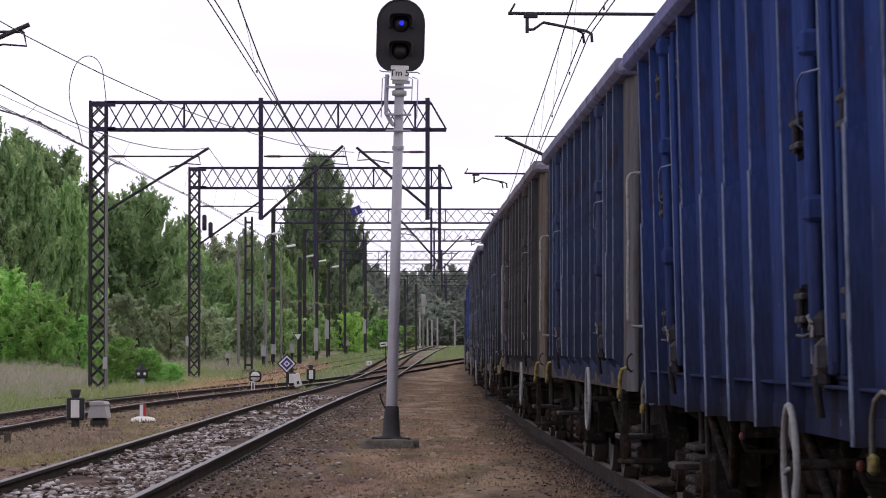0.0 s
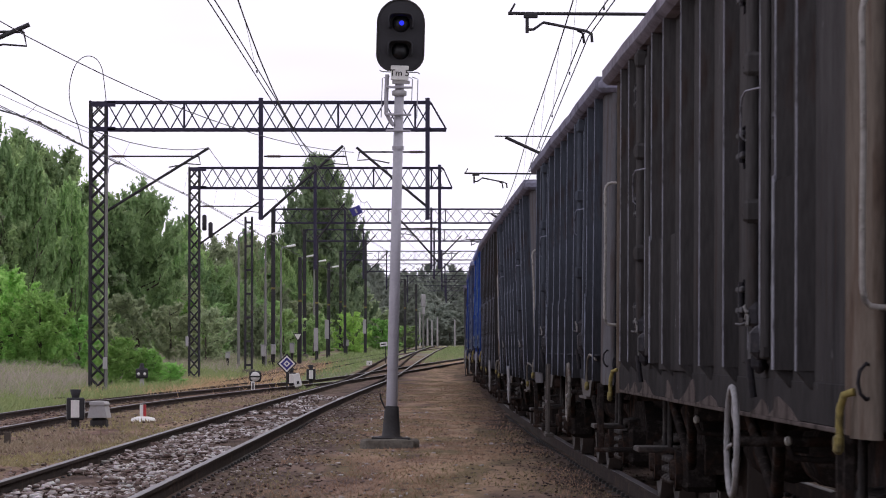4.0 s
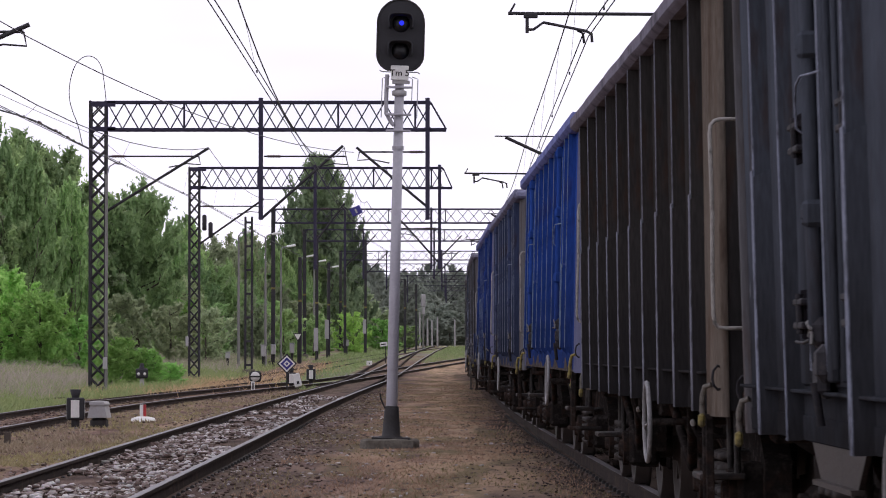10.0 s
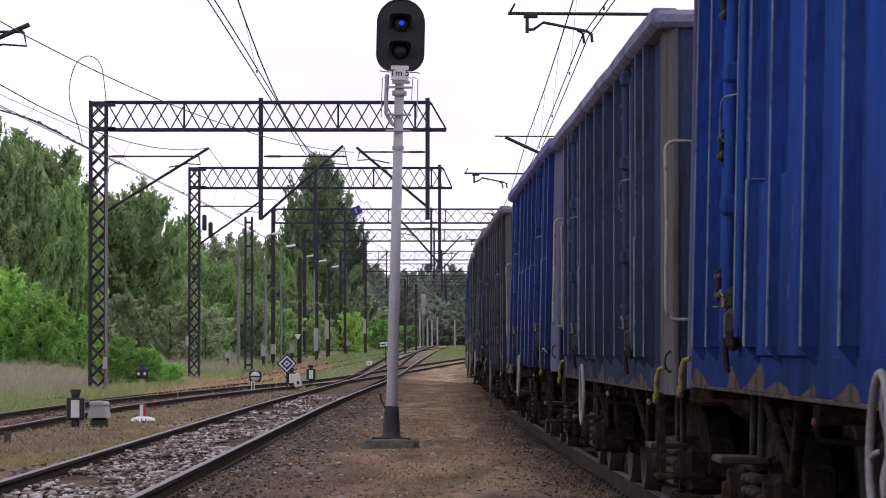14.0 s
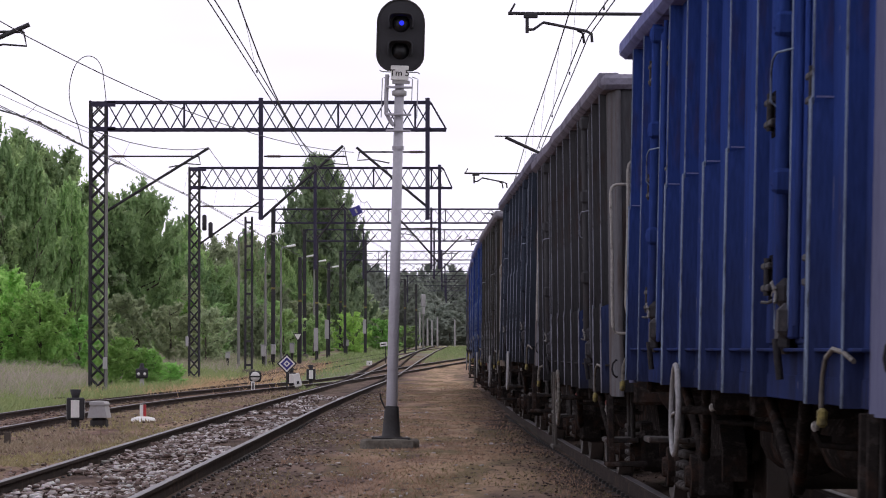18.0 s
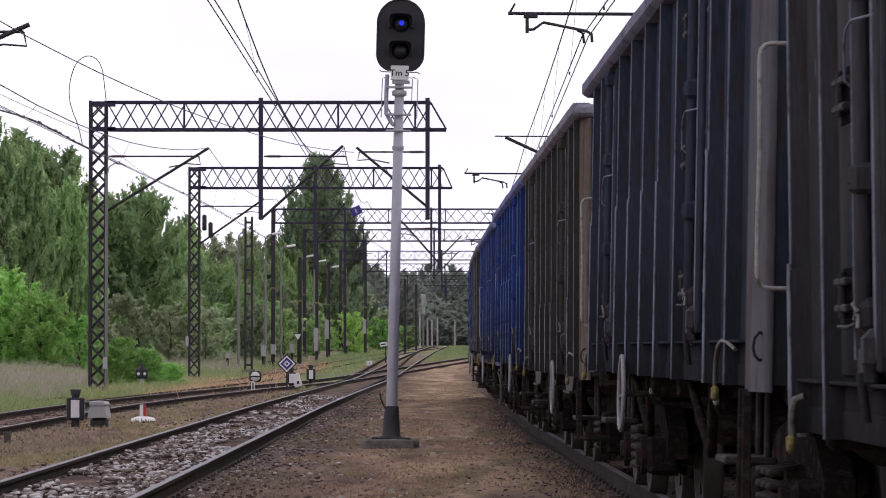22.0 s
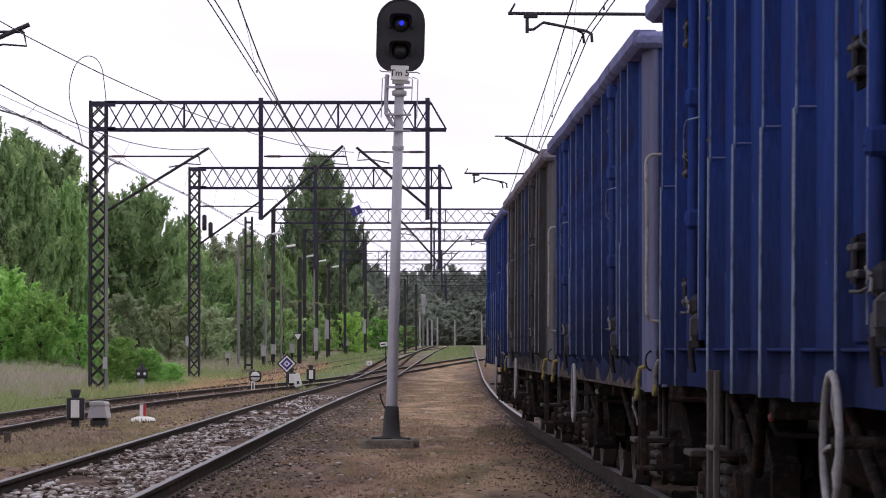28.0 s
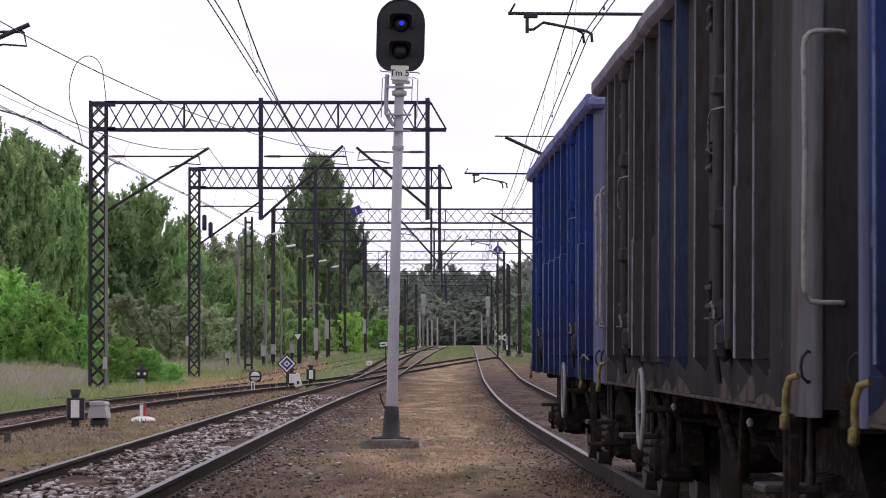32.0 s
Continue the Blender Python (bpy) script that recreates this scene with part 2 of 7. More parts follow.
BLUE_SIGN = shader("dark blue sign enamel", (0.04, 0.035, 0.20), rough=0.45)
INK = shader("black lettering", (0.02, 0.02, 0.02), rough=0.6, bump=0)
WIRE = shader("weathered copper wire", (0.035, 0.033, 0.040), rough=0.6, vary=0.2, bump=0)
INSUL = shader("brown glazed insulator", (0.05, 0.03, 0.03), rough=0.3)
BARK = shader("dark bark", (0.075, 0.062, 0.050), rough=0.95, vary=0.4, stretch=(4, 4, 0.8), bump=0.5)
BARK_PALE = shader("birch and pine bark", (0.13, 0.11, 0.09), rough=0.9, vary=0.4, stretch=(4, 4, 0.8))
LEAF_MID = foliage("mid green leaves", (0.190, 0.310, 0.128), (0.410, 0.565, 0.255), 0.55)
LEAF_LIGHT = foliage("fresh spring leaves", (0.180, 0.385, 0.092), (0.415, 0.615, 0.205), 0.55)
LEAF_DARK = foliage("dark conifer needles", (0.140, 0.205, 0.120), (0.290, 0.375, 0.215), 0.55)
# far leaves: distance haze put into the colour, greyer and lighter
LEAF_HAZED = foliage("leaves with distance haze in the colour", (0.198, 0.224, 0.188), (0.318, 0.352, 0.294), 0.55)
LEAF_OAK = foliage("oak leaves", (0.145, 0.235, 0.110), (0.331, 0.442, 0.207), 0.55)
LEAF_DULL = foliage("dull grey-green leaves", (0.228, 0.283, 0.166), (0.428, 0.497, 0.304), 0.55)
GRASS_GREEN = foliage("green grass", (0.140, 0.200, 0.075), (0.310, 0.380, 0.165), 0.4)
GRASS_DRY = foliage("dry grass", (0.22, 0.175, 0.115), (0.42, 0.34, 0.24), 0.4)
GRASS_MOSS = foliage("mossy grass", (0.165, 0.130, 0.068), (0.275, 0.215, 0.122))
GRASS_OLIVE = foliage("olive moss and grass", (0.185, 0.163, 0.078), (0.325, 0.285, 0.148), 0.4)
GRASS_TAN = foliage("trodden tan grass", (0.20, 0.135, 0.088), (0.38, 0.255, 0.165), 0.3)
GRASS_GREY = foliage("grey-mauve dry weeds", (0.190, 0.170, 0.135), (0.36, 0.32, 0.265), 0.4)
GRASS_ORANGE = foliage("bleached orange grass", (0.30, 0.205, 0.11), (0.52, 0.38, 0.22), 0.4)
BLUE_LIGHT = glowing("lit blue signal lens", (0.02, 0.03, 0.9), 1.3)
LAMP_GLASS = shader("white lamp head", (0.75, 0.75, 0.74), rough=0.4, bump=0)


# ---------------------------------------------------------------- mesh building
class Mesh:
    """Collects pieces of one mesh."""

    def __init__(self):
        self.v, self.f, self.smooth = [], [], []

    def add(self, verts, faces, smooth=False):
        k = len(self.v)
        self.v += [tuple(p) for p in verts]
        self.f += [tuple(i + k for i in f) for f in faces]
        self.smooth += [smooth] * len(faces)
        return self

    def box(self, x0, x1, y0, y1, z0, z1, bevel=0.0, m=None):
        b = min(bevel, (x1 - x0) * 0.45, (y1 - y0) * 0.45, (z1 - z0) * 0.45)
        if b <= 0:
            vs = [(x, y, z) for x in (x0, x1) for y in (y0, y1) for z in (z0, z1)]
            fs = [(0, 1, 3, 2), (4, 6, 7, 5), (0, 4, 5, 1), (2, 3, 7, 6), (0, 2, 6, 4), (1, 5, 7, 3)]
        else:
            vs, idx = [], {}
            for i, (x, sx) in enumerate(((x0, 1), (x1, -1))):
                for j, (y, sy) in enumerate(((y0, 1), (y1, -1))):
                    for k, (z, sz) in enumerate(((z0, 1), (z1, -1))):
                        for a in range(3):
                            idx[i, j, k, a] = len(vs)
                            vs.append((x + (a != 0) * sx * b, y + (a != 1) * sy * b, z + (a != 2) * sz * b))
            fs = []
            for i in (0, 1):
                q = [idx[i, 0, 0, 0], idx[i, 0, 1, 0], idx[i, 1, 1, 0], idx[i, 1, 0, 0]]
                fs.append(q if i == 0 else q[::-1])
                q = [idx[0, i, 0, 1], idx[1, i, 0, 1], idx[1, i, 1, 1], idx[0, i, 1, 1]]
                fs.append(q if i == 0 else q[::-1])
                q = [idx[0, 0, i, 2], idx[0, 1, i, 2], idx[1, 1, i, 2], idx[1, 0, i, 2]]
                fs.append(q if i == 0 else q[::-1])
            for i in (0, 1):
                for j in (0, 1):
                    fs.append((idx[i, j, 0, 0], idx[i, j, 0, 1], idx[i, j, 1, 1], idx[i, j, 1, 0]))
                    fs.append((idx[i, 0, j, 0], idx[i, 0, j, 2], idx[i, 1, j, 2], idx[i, 1, j, 0]))
                    fs.append((idx[0, i, j, 1], idx[0, i, j, 2], idx[1, i, j, 2], idx[1, i, j, 1]))
            for i in (0, 1):
                for j in (0, 1):
                    for k in (0, 1):
                        fs.append((idx[i, j, k, 0], idx[i, j, k, 1], idx[i, j, k, 2]))
        if m is not None:
            vs = [m @ Vector(p) for p in vs]
        return self.add(vs, fs)

    def prism(self, outline, x0, x1):
        """An outline in y and z, pushed from x0 to x1."""
        n = len(outline)
        vs = [(x0, y, z) for y, z in outline] + [(x1, y, z) for y, z in outline]
        fs = [tuple(range(n))[::-1], tuple(range(n, 2 * n))]
        fs += [(i, (i + 1) % n, n + (i + 1) % n, n + i) for i in range(n)]
        return self.add(vs, fs)

    def rod(self, a, b, r, n=8, r2=None, caps=True):
        a, b = Vector(a), Vector(b)
        r2 = r if r2 is None else r2
        d = b - a
        q = d.to_track_quat("Z", "Y")
        ring = [q @ Vector((math.cos(2 * math.pi * i / n), math.sin(2 * math.pi * i / n), 0)) for i in range(n)]
        vs = [a + p * r for p in ring] + [b + p * r2 for p in ring]
        self.add(vs, [(i, (i + 1) % n, n + (i + 1) % n, n + i) for i in range(n)], True)
        if caps:
            self.add(vs[:n], [tuple(range(n))[::-1]])
            self.add(vs[n:], [tuple(range(n))])
        return self

    def tube(self, points, r, n=6):
        """A round bar bent along the points."""
        pts = [Vector(p) for p in points]
        vs, side = [], None
        for i, p in enumerate(pts):
            d = (pts[min(i + 1, len(pts) - 1)] - pts[max(i - 1, 0)]).normalized()
            if side is None:
                side = d.orthogonal()
            side = (side - d * side.dot(d)).normalized()
            up = d.cross(side)
            vs += [p + (side * math.cos(2 * math.pi * k / n) + up * math.sin(2 * math.pi * k / n)) * r for k in range(n)]
        fs = []
        for i in range(len(pts) - 1):
            fs += [(i * n + k, i * n + (k + 1) % n, (i + 1) * n + (k + 1) % n, (i + 1) * n + k) for k in range(n)]
        self.add(vs, fs, True)
        self.add(vs[:n], [tuple(range(n))[::-1]])
        self.add(vs[-n:], [tuple(range(n))])
        return self

    def turned(self, profile, axis="z", n=16, centre=(0, 0, 0), smooth=True):
        """A profile of (radius, height) turned round an axis."""
        vs = []
        for r, h in profile:
            for i in range(n):
                c, s = math.cos(2 * math.pi * i / n) * r, math.sin(2 * math.pi * i / n) * r
                p = {"z": (c, s, h), "x": (h, c, s), "y": (s, h, c)}[axis]
                vs.append((p[0] + centre[0], p[1] + centre[1], p[2] + centre[2]))
        fs = []
        for j in range(len(profile) - 1):
            fs += [(j * n + i, j * n + (i + 1) % n, (j + 1) * n + (i + 1) % n, (j + 1) * n + i) for i in range(n)]
        self.add(vs, fs, smooth)
        self.add(vs[:n], [tuple(range(n))[::-1]])
        self.add(vs[-n:], [tuple(range(n))])
        return self

    def data(self, name):
        me = bpy.data.meshes.new(name)
        me.from_pydata(self.v, [], self.f)
        me.polygons.foreach_set("use_smooth", self.smooth)
        me.materials.append(None)
        me.update()
        return me


def thing(name, label, category, m=None, group="", kind=""):
    ob = new(name)
    ob.empty_display_size = 0.2
    if m is not None:
        ob.matrix_world = m
    return tagged(ob, label, category, group, kind)


def part(name, mesh, material, parent=None, label=""):
    """One mesh object under a thing or under a part. Meshes may be shared; the material belongs to the object."""
    me = mesh.data(name) if isinstance(mesh, Mesh) else mesh
    ob = new(name, me)
    if parent is not None:
        ob.parent = parent
    ob.material_slots[0].link = "OBJECT"
    ob.material_slots[0].material = material
    return tagged(ob, label)


CACHE = {}


def shared(key, make):
    if key not in CACHE:
        CACHE[key] = make().data(key)
    return CACHE[key]


# ---------------------------------------------------------------- the lie of the land and the tracks
def rise(y):
    """The ground lies level, then climbs gently in the distance."""
    return 0.0 if y < 140 else 2.4 * (1 - math.exp(-((y - 140) ** 2 / (y - 140 + 25)) / 260))


def main_x(y):
    """Centre line of the track that the train runs on."""
    return 1.787 - 0.0046 * (y - 71.48) + 0.0114 * math.sqrt((y - 71.48) ** 2 + 900)


def smooth(a, b, y):
    u = min(1.0, max(0.0, (y - a) / (b - a)))
    return u * u * (3 - 2 * u)


def siding_x(y):
    """The track beside the signal: straight, then veering towards the junction."""
    return -3.28 + 0.010 * max(0, y - 70) ** 2 / (max(0, y - 70) + 45)


def crossover_x(y):
    return -7.65 + 0.075 * max(0, y - 72) ** 2 / (max(0, y - 72) + 45)


def yard_x(y):
    """The track that runs straight on where the siding veers off."""
    return -3.28 + 0.0022 * max(0, y - 85)


def land(x, y):
    """Height of the earth."""
    z = -0.14 + rise(y)
    z += 0.035 * noise.noise((x * 0.9, y * 0.12, 0)) + 0.012 * noise.noise((x * 3, y * 0.4, 4))
    if x < -11:
        z += min(1.6, (-11 - x) * 0.035) + 0.12 * noise.noise((x * 0.2, y * 0.07, 2))
    if x > 6:
        z += min(1.0, (x - 6) * 0.02)
    return z


def steps(a, b, first, grow):
    out, s = [a], first
    while out[-1] < b:
        out.append(out[-1] + s)
        s *= grow
    return out


def build_ground():
    xs = sorted([-v for v in steps(2.2, 900, 0.35, 1.13)] + list(np.arange(-2.0, 2.2, 0.25)) + steps(2.2, 900, 0.35, 1.13))
    ys = [-80, -40, -15, 0, 10, 18] + steps(22, 2600, 0.5, 1.022)
    m = Mesh()
    vs = [(x, y, land(x, y)) for y in ys for x in xs]
    w = len(xs)
    m.add(vs, [(j * w + i, j * w + i + 1, (j + 1) * w + i + 1, (j + 1) * w + i) for j in range(len(ys) - 1) for i in range(w - 1)], True)
    ob = part("ground", m, None, None)
    mat = bpy.data.materials.new("earth, moss and grass")
    mat.use_nodes = True
    n, l = mat.node_tree.nodes, mat.node_tree.links
    bs = n["Principled BSDF"]
    bs.inputs["Roughness"].default_value, bs.inputs["Specular IOR Level"].default_value = 0.95, 0.1
    co = n.new("ShaderNodeTexCoord")
    sep = n.new("ShaderNodeSeparateXYZ")
    l.new(co.outputs["Object"], sep.inputs[0])

    def noise_at(scale, detail=5, sx=1.0, sy=1.0, rough=0.6):
        mp, t = n.new("ShaderNodeMapping"), n.new("ShaderNodeTexNoise")
        mp.inputs["Scale"].default_value = (sx, sy, 1)
        t.inputs["Scale"].default_value, t.inputs["Detail"].default_value, t.inputs["Roughness"].default_value = scale, detail, rough
        l.new(co.outputs["Object"], mp.inputs["Vector"])
        l.new(mp.outputs["Vector"], t.inputs["Vector"])
        return t.outputs["Fac"]

    def ranged(value, a, b, lo=0.0, hi=1.0):
        r = n.new("ShaderNodeMapRange")
        r.interpolation_type = "SMOOTHSTEP"
        for k, v in zip(("From Min", "From Max", "To Min", "To Max"), (a, b, lo, hi)):
            r.inputs[k].default_value = v
        l.new(value, r.inputs["Value"])
        return r.outputs["Result"]

    def calc(op, a, b):
        c = n.new("ShaderNodeMath")
        c.operation = op
        for i, v in enumerate((a, b)):
            if isinstance(v, (int, float)):
                c.inputs[i].default_value = v
            else:
                l.new(v, c.inputs[i])
        return c.outputs[0]

    def blend(a, b, f):
        x = n.new("ShaderNodeMix")
        x.data_type = "RGBA"
        for key, v in (("A", a), ("B", b)):
            if isinstance(v, tuple):
                x.inputs[key].default_value = (*v, 1)
            else:
                l.new(v, x.inputs[key])
        l.new(f, x.inputs["Factor"])
        return x.outputs["Result"]

    wob = calc("MULTIPLY", calc("SUBTRACT", noise_at(0.7, 5, 1, 0.12), 0.5), 3.0)
    x_w = calc("ADD", sep.outputs["X"], wob)
    earth = blend((0.094, 0.055, 0.043), (0.232, 0.150, 0.115), ranged(noise_at(2.4, 8, 1, 0.18, 0.7), 0.38, 0.62))
    sandy = calc("MULTIPLY", calc("MULTIPLY", ranged(x_w, -1.5, -0.3), ranged(x_w, 0.9, 1.7, 1, 0)), ranged(noise_at(1.6, 7, 1, 0.14), 0.33, 0.52))
    earth = blend(earth, (0.345, 0.235, 0.150), calc("MULTIPLY", sandy, 0.95))
    earth = blend(earth, (0.265, 0.192, 0.118), ranged(noise_at(0.9, 7, 1, 0.14), 0.54, 0.68))
    earth = blend(earth, (0.150, 0.116, 0.060), calc("MULTIPLY", ranged(noise_at(1.3, 8, 1, 0.15, 0.7), 0.47, 0.60), 0.85))
    earth = blend(earth, (0.055, 0.038, 0.030), calc("MULTIPLY", ranged(noise_at(3.6, 8, 1, 0.28, 0.75), 0.53, 0.63), 0.85))
    green = blend((0.14, 0.175, 0.065), (0.23, 0.255, 0.115), ranged(noise_at(0.5, 5), 0.35, 0.65))
    green = blend(green, (0.175, 0.150, 0.130), ranged(noise_at(0.16, 5, 1, 0.35), 0.42, 0.56))
    far_left = calc("MULTIPLY", ranged(x_w, -10.5, -8.8, 1, 0), ranged(sep.outputs["Y"], 50, 85))
    mid_far = calc("MULTIPLY", ranged(sep.outputs["Y"], 205, 270), ranged(noise_at(0.35, 5, 1, 0.4), 0.40, 0.52))
    right_far = ranged(x_w, 5.0, 7.0)
    mask = calc("MAXIMUM", calc("MAXIMUM", far_left, mid_far), right_far)
    strip = calc("MULTIPLY", calc("MULTIPLY", ranged(x_w, -6.6, -5.8), ranged(x_w, -4.6, -4.0, 1, 0)), ranged(sep.outputs["Y"], 118, 150))
    mask = calc("MAXIMUM", mask, strip)
    colour = blend(earth, green, mask)
    bed = calc("MULTIPLY", calc("MULTIPLY", ranged(x_w, 0.25, 1.35), ranged(x_w, 4.0, 5.0, 1, 0)), ranged(sep.outputs["Y"], 140, 200, 1, 0))
    bed2 = calc("MULTIPLY", calc("MULTIPLY", ranged(x_w, -4.6, -3.9), ranged(x_w, -1.9, -0.9, 1, 0)), ranged(sep.outputs["Y"], 140, 220, 1, 0))
    oily = blend((0.040, 0.028, 0.024), (0.115, 0.080, 0.066), ranged(noise_at(3.0, 6, 1, 0.2), 0.40, 0.65))
    colour = blend(colour, oily, calc("MAXIMUM", calc("MULTIPLY", bed, 0.9), calc("MULTIPLY", bed2, 0.75)))
    l.new(colour, bs.inputs["Base Color"])
    bp = n.new("ShaderNodeBump")
    bp.inputs["Strength"].default_value, bp.inputs["Distance"].default_value = 0.8, 0.06
    l.new(calc("ADD", noise_at(14, 6, 1, 0.4), noise_at(3, 5, 1, 0.3)), bp.inputs["Height"])
    l.new(bp.outputs["Normal"], bs.inputs["Normal"])
    ob.material_slots[0].material = mat
    return tagged(ob, "brown earth with moss, dry grass and green verges", "ground", kind="structure")


build_ground()

RAIL_PROFILE = [(-0.075, -0.172), (-0.075, -0.160), (-0.012, -0.140), (-0.010, -0.045), (-0.036, -0.032), (-0.036, -0.004)]
RAIL_PROFILE = RAIL_PROFILE + [(-a, b) for a, b in RAIL_PROFILE[::-1]]


def sweep(line, profile, closed=True):
    m = Mesh()
    k = len(profile)
    vs = []
    for i, (x, y, z) in enumerate(line):
        a, b = line[max(0, i - 1)], line[min(len(line) - 1, i + 1)]
        dx, dy = b[0] - a[0], b[1] - a[1]
        h = math.hypot(dx, dy)
        for u, w in profile:
            vs.append((x + u * dy / h, y - u * dx / h, z + w))
    fs = [(i * k + j, i * k + (j + 1) % k, (i + 1) * k + (j + 1) % k, (i + 1) * k + j) for i in range(len(line) - 1) for j in range(k if closed else k - 1)]
    m.add(vs, fs)
    if closed:
        m.add(vs[:k], [tuple(range(k))])
        m.add(vs[-k:], [tuple(range(k))[::-1]])
    return m


def shifted(line, off):
    out = []
    for i, (x, y, z) in enumerate(line):
        a, b = line[max(0, i - 1)], line[min(len(line) - 1, i + 1)]
        dx, dy = b[0] - a[0], b[1] - a[1]
        h = math.hypot(dx, dy)
        out.append((x + off * dy / h, y - off * dx / h, z))
    return out


def build_track(label, fx, y0, y1, sleepers=(0, 0), bright=True, lift=0.0):
    ys = [y0 + (y1 - y0) * i / 140 for i in range(141)]
    line = [(fx(y), y, rise(y) + lift) for y in ys]
    tr = thing("railway_track", label, "railway track", kind="structure")
    for off in (-0.7535, 0.7535):
        rail = part("rail", sweep(shifted(line, off), RAIL_PROFILE), RAIL_SIDE, tr)
        part("running_surface", sweep([(x, y, z - 0.002) for x, y, z in shifted(line, off)], [(-0.034, 0), (0.034, 0), (0.034, 0.004), (-0.034, 0.004)]),
             RAIL_TOP if bright else RAIL_SIDE, rail, "worn bright rail head" if bright else "")
    me = shared("sleeper", lambda: Mesh().box(-1.3, 1.3, -0.13, 0.13, -0.30, -0.165, 0.015))
    chair = shared("rail_chair", lambda: Mesh().box(-0.17, 0.17, -0.08, 0.08, -0.168, -0.150, 0.006).box(-0.12, -0.085, -0.05, 0.05, -0.152, -0.11, 0.008).box(0.085, 0.12, -0.05, 0.05, -0.152, -0.11, 0.008))
    y = sleepers[0]
    while y < sleepers[1]:
        s = part("sleeper", me, SLEEPER, tr)
        s.matrix_basis = pose(fx(y), y, rise(y) + lift, 0, 0, -math.degrees(math.atan(fx(y + 0.5) - fx(y - 0.5))) + random.uniform(-0.6, 0.6))
        for off in (-0.7535, 0.7535):
            c = part("rail_chair", chair, IRON, s)
            c.matrix_basis = pose(off, 0, 0)
        y += 0.62
    return tr


build_track("main track with rusty rails and bright running edges", main_x, 4, 420, (24, 74))
build_track("siding track half buried in pale ballast stones", siding_x, 4, 420, (27, 70))
build_track("crossover track with dark rusty rails", crossover_x, 40, 248, (55, 100), True, -0.02)
build_track("yard track curving away behind the siding", yard_x, 96, 420, (0, 0), False, -0.01)
build_track("far side yard track in dry grass", lambda y: -9.6 + 0.030 * max(0, y - 90), 60, 420, (0, 0), False, -0.08)
build_track("second main track in green grass", lambda y: main_x(y) + 4.6, 60, 420, (0, 0), False, -0.03)

# ---------------------------------------------------------------- the open goods wagons
HALF, LONG = 1.41, 6.40          # half width and half length of the body
Z_LOW, Z_TOP = 1.02, 3.20
DEEP = 0.050                      # the ribs stand this far out from the wall
XW = -HALF + DEEP                 # outer face of the wall on the -x side
TAPER, INSET = 0.4, 0.042         # the last stretch of each side draws in towards the end wall


def spring(x, y, z0, z1, r, turns=5):
    pts = [(x + r * math.cos(a), y + r * math.sin(a), z0 + (z1 - z0) * a / (2 * math.pi * turns)) for a in [i * 2 * math.pi / 10 for i in range(10 * turns + 1)]]
    return Mesh().tube(pts, 0.025, 5)


def wheelset_mesh():
    m = Mesh().rod((-0.98, 0, 0), (0.98, 0, 0), 0.075, 10)
    for e in (-1, 1):
        prof = [(0.09, -0.10), (0.10, -0.06), (0.36, -0.03), (0.39, -0.065), (0.455, -0.065), (0.460, 0.03), (0.487, 0.045), (0.487, 0.07), (0.40, 0.07), (0.36, 0.02), (0.11, 0.06), (0.09, 0.08)]
        m.turned([(r, -e * h) for r, h in prof][::-e], "x", 26, (e * 0.755, 0, 0))
        # balance pockets, which show that it turns
        for a in range(3):
            c, d = math.cos(a * 2.094) * 0.25, math.sin(a * 2.094) * 0.25
            m.turned([(0.05, e * 0.03), (0.05, e * 0.055)], "x", 8, (e * 0.755, c, d))
    return m


def bogie_meshes():
    out = {}
    out["side_frame"] = shared("side_frame", lambda: Mesh().prism(
        [(-1.15, 0.44), (-0.70, 0.44), (-0.62, 0.58), (-0.42, 0.60), (-0.38, 0.30), (0.38, 0.30), (0.42, 0.60), (0.62, 0.58), (0.70, 0.44), (1.15, 0.44),
         (1.18, 0.62), (0.85, 0.80), (0.40, 0.86), (-0.40, 0.86), (-0.85, 0.80), (-1.18, 0.62)], -0.07, 0.07))
    out["spring"] = shared("spring", lambda: spring(0, 0, 0.34, 0.66, 0.085))
    out["inner_spring"] = shared("inner_spring", lambda: Mesh().turned([(0.05, 0.32), (0.05, 0.63)], "z", 8))
    out["axle_box"] = shared("axle_box", lambda: Mesh().box(-0.13, 0.10, -0.16, 0.16, 0.33, 0.62, 0.03).turned([(0.13, -0.17), (0.13, -0.13)], "x", 12, (0, 0, 0.46)).turned([(0.06, -0.20), (0.07, -0.17)], "x", 8, (0, 0, 0.46)))
    out["bolster"] = shared("bolster", lambda: Mesh().box(-1.05, 1.05, -0.22, 0.22, 0.60, 0.92, 0.03).turned([(0.25, 0.92), (0.22, 0.99)], "z", 14))
    out["friction_wedge"] = shared("friction_wedge", lambda: Mesh().box(-0.05, 0.05, -0.05, 0.05, 0.32, 0.66, 0.01))
    out["brake_beam"] = shared("brake_beam", lambda: Mesh().rod((-0.95, 0, 0.40), (0.95, 0, 0.40), 0.035, 8).box(-0.86, -0.70, -0.06, 0.06, 0.28, 0.56, 0.02).box(0.70, 0.86, -0.06, 0.06, 0.28, 0.56, 0.02))
    out["wheelset"] = shared("wheelset", wheelset_mesh)
    return out


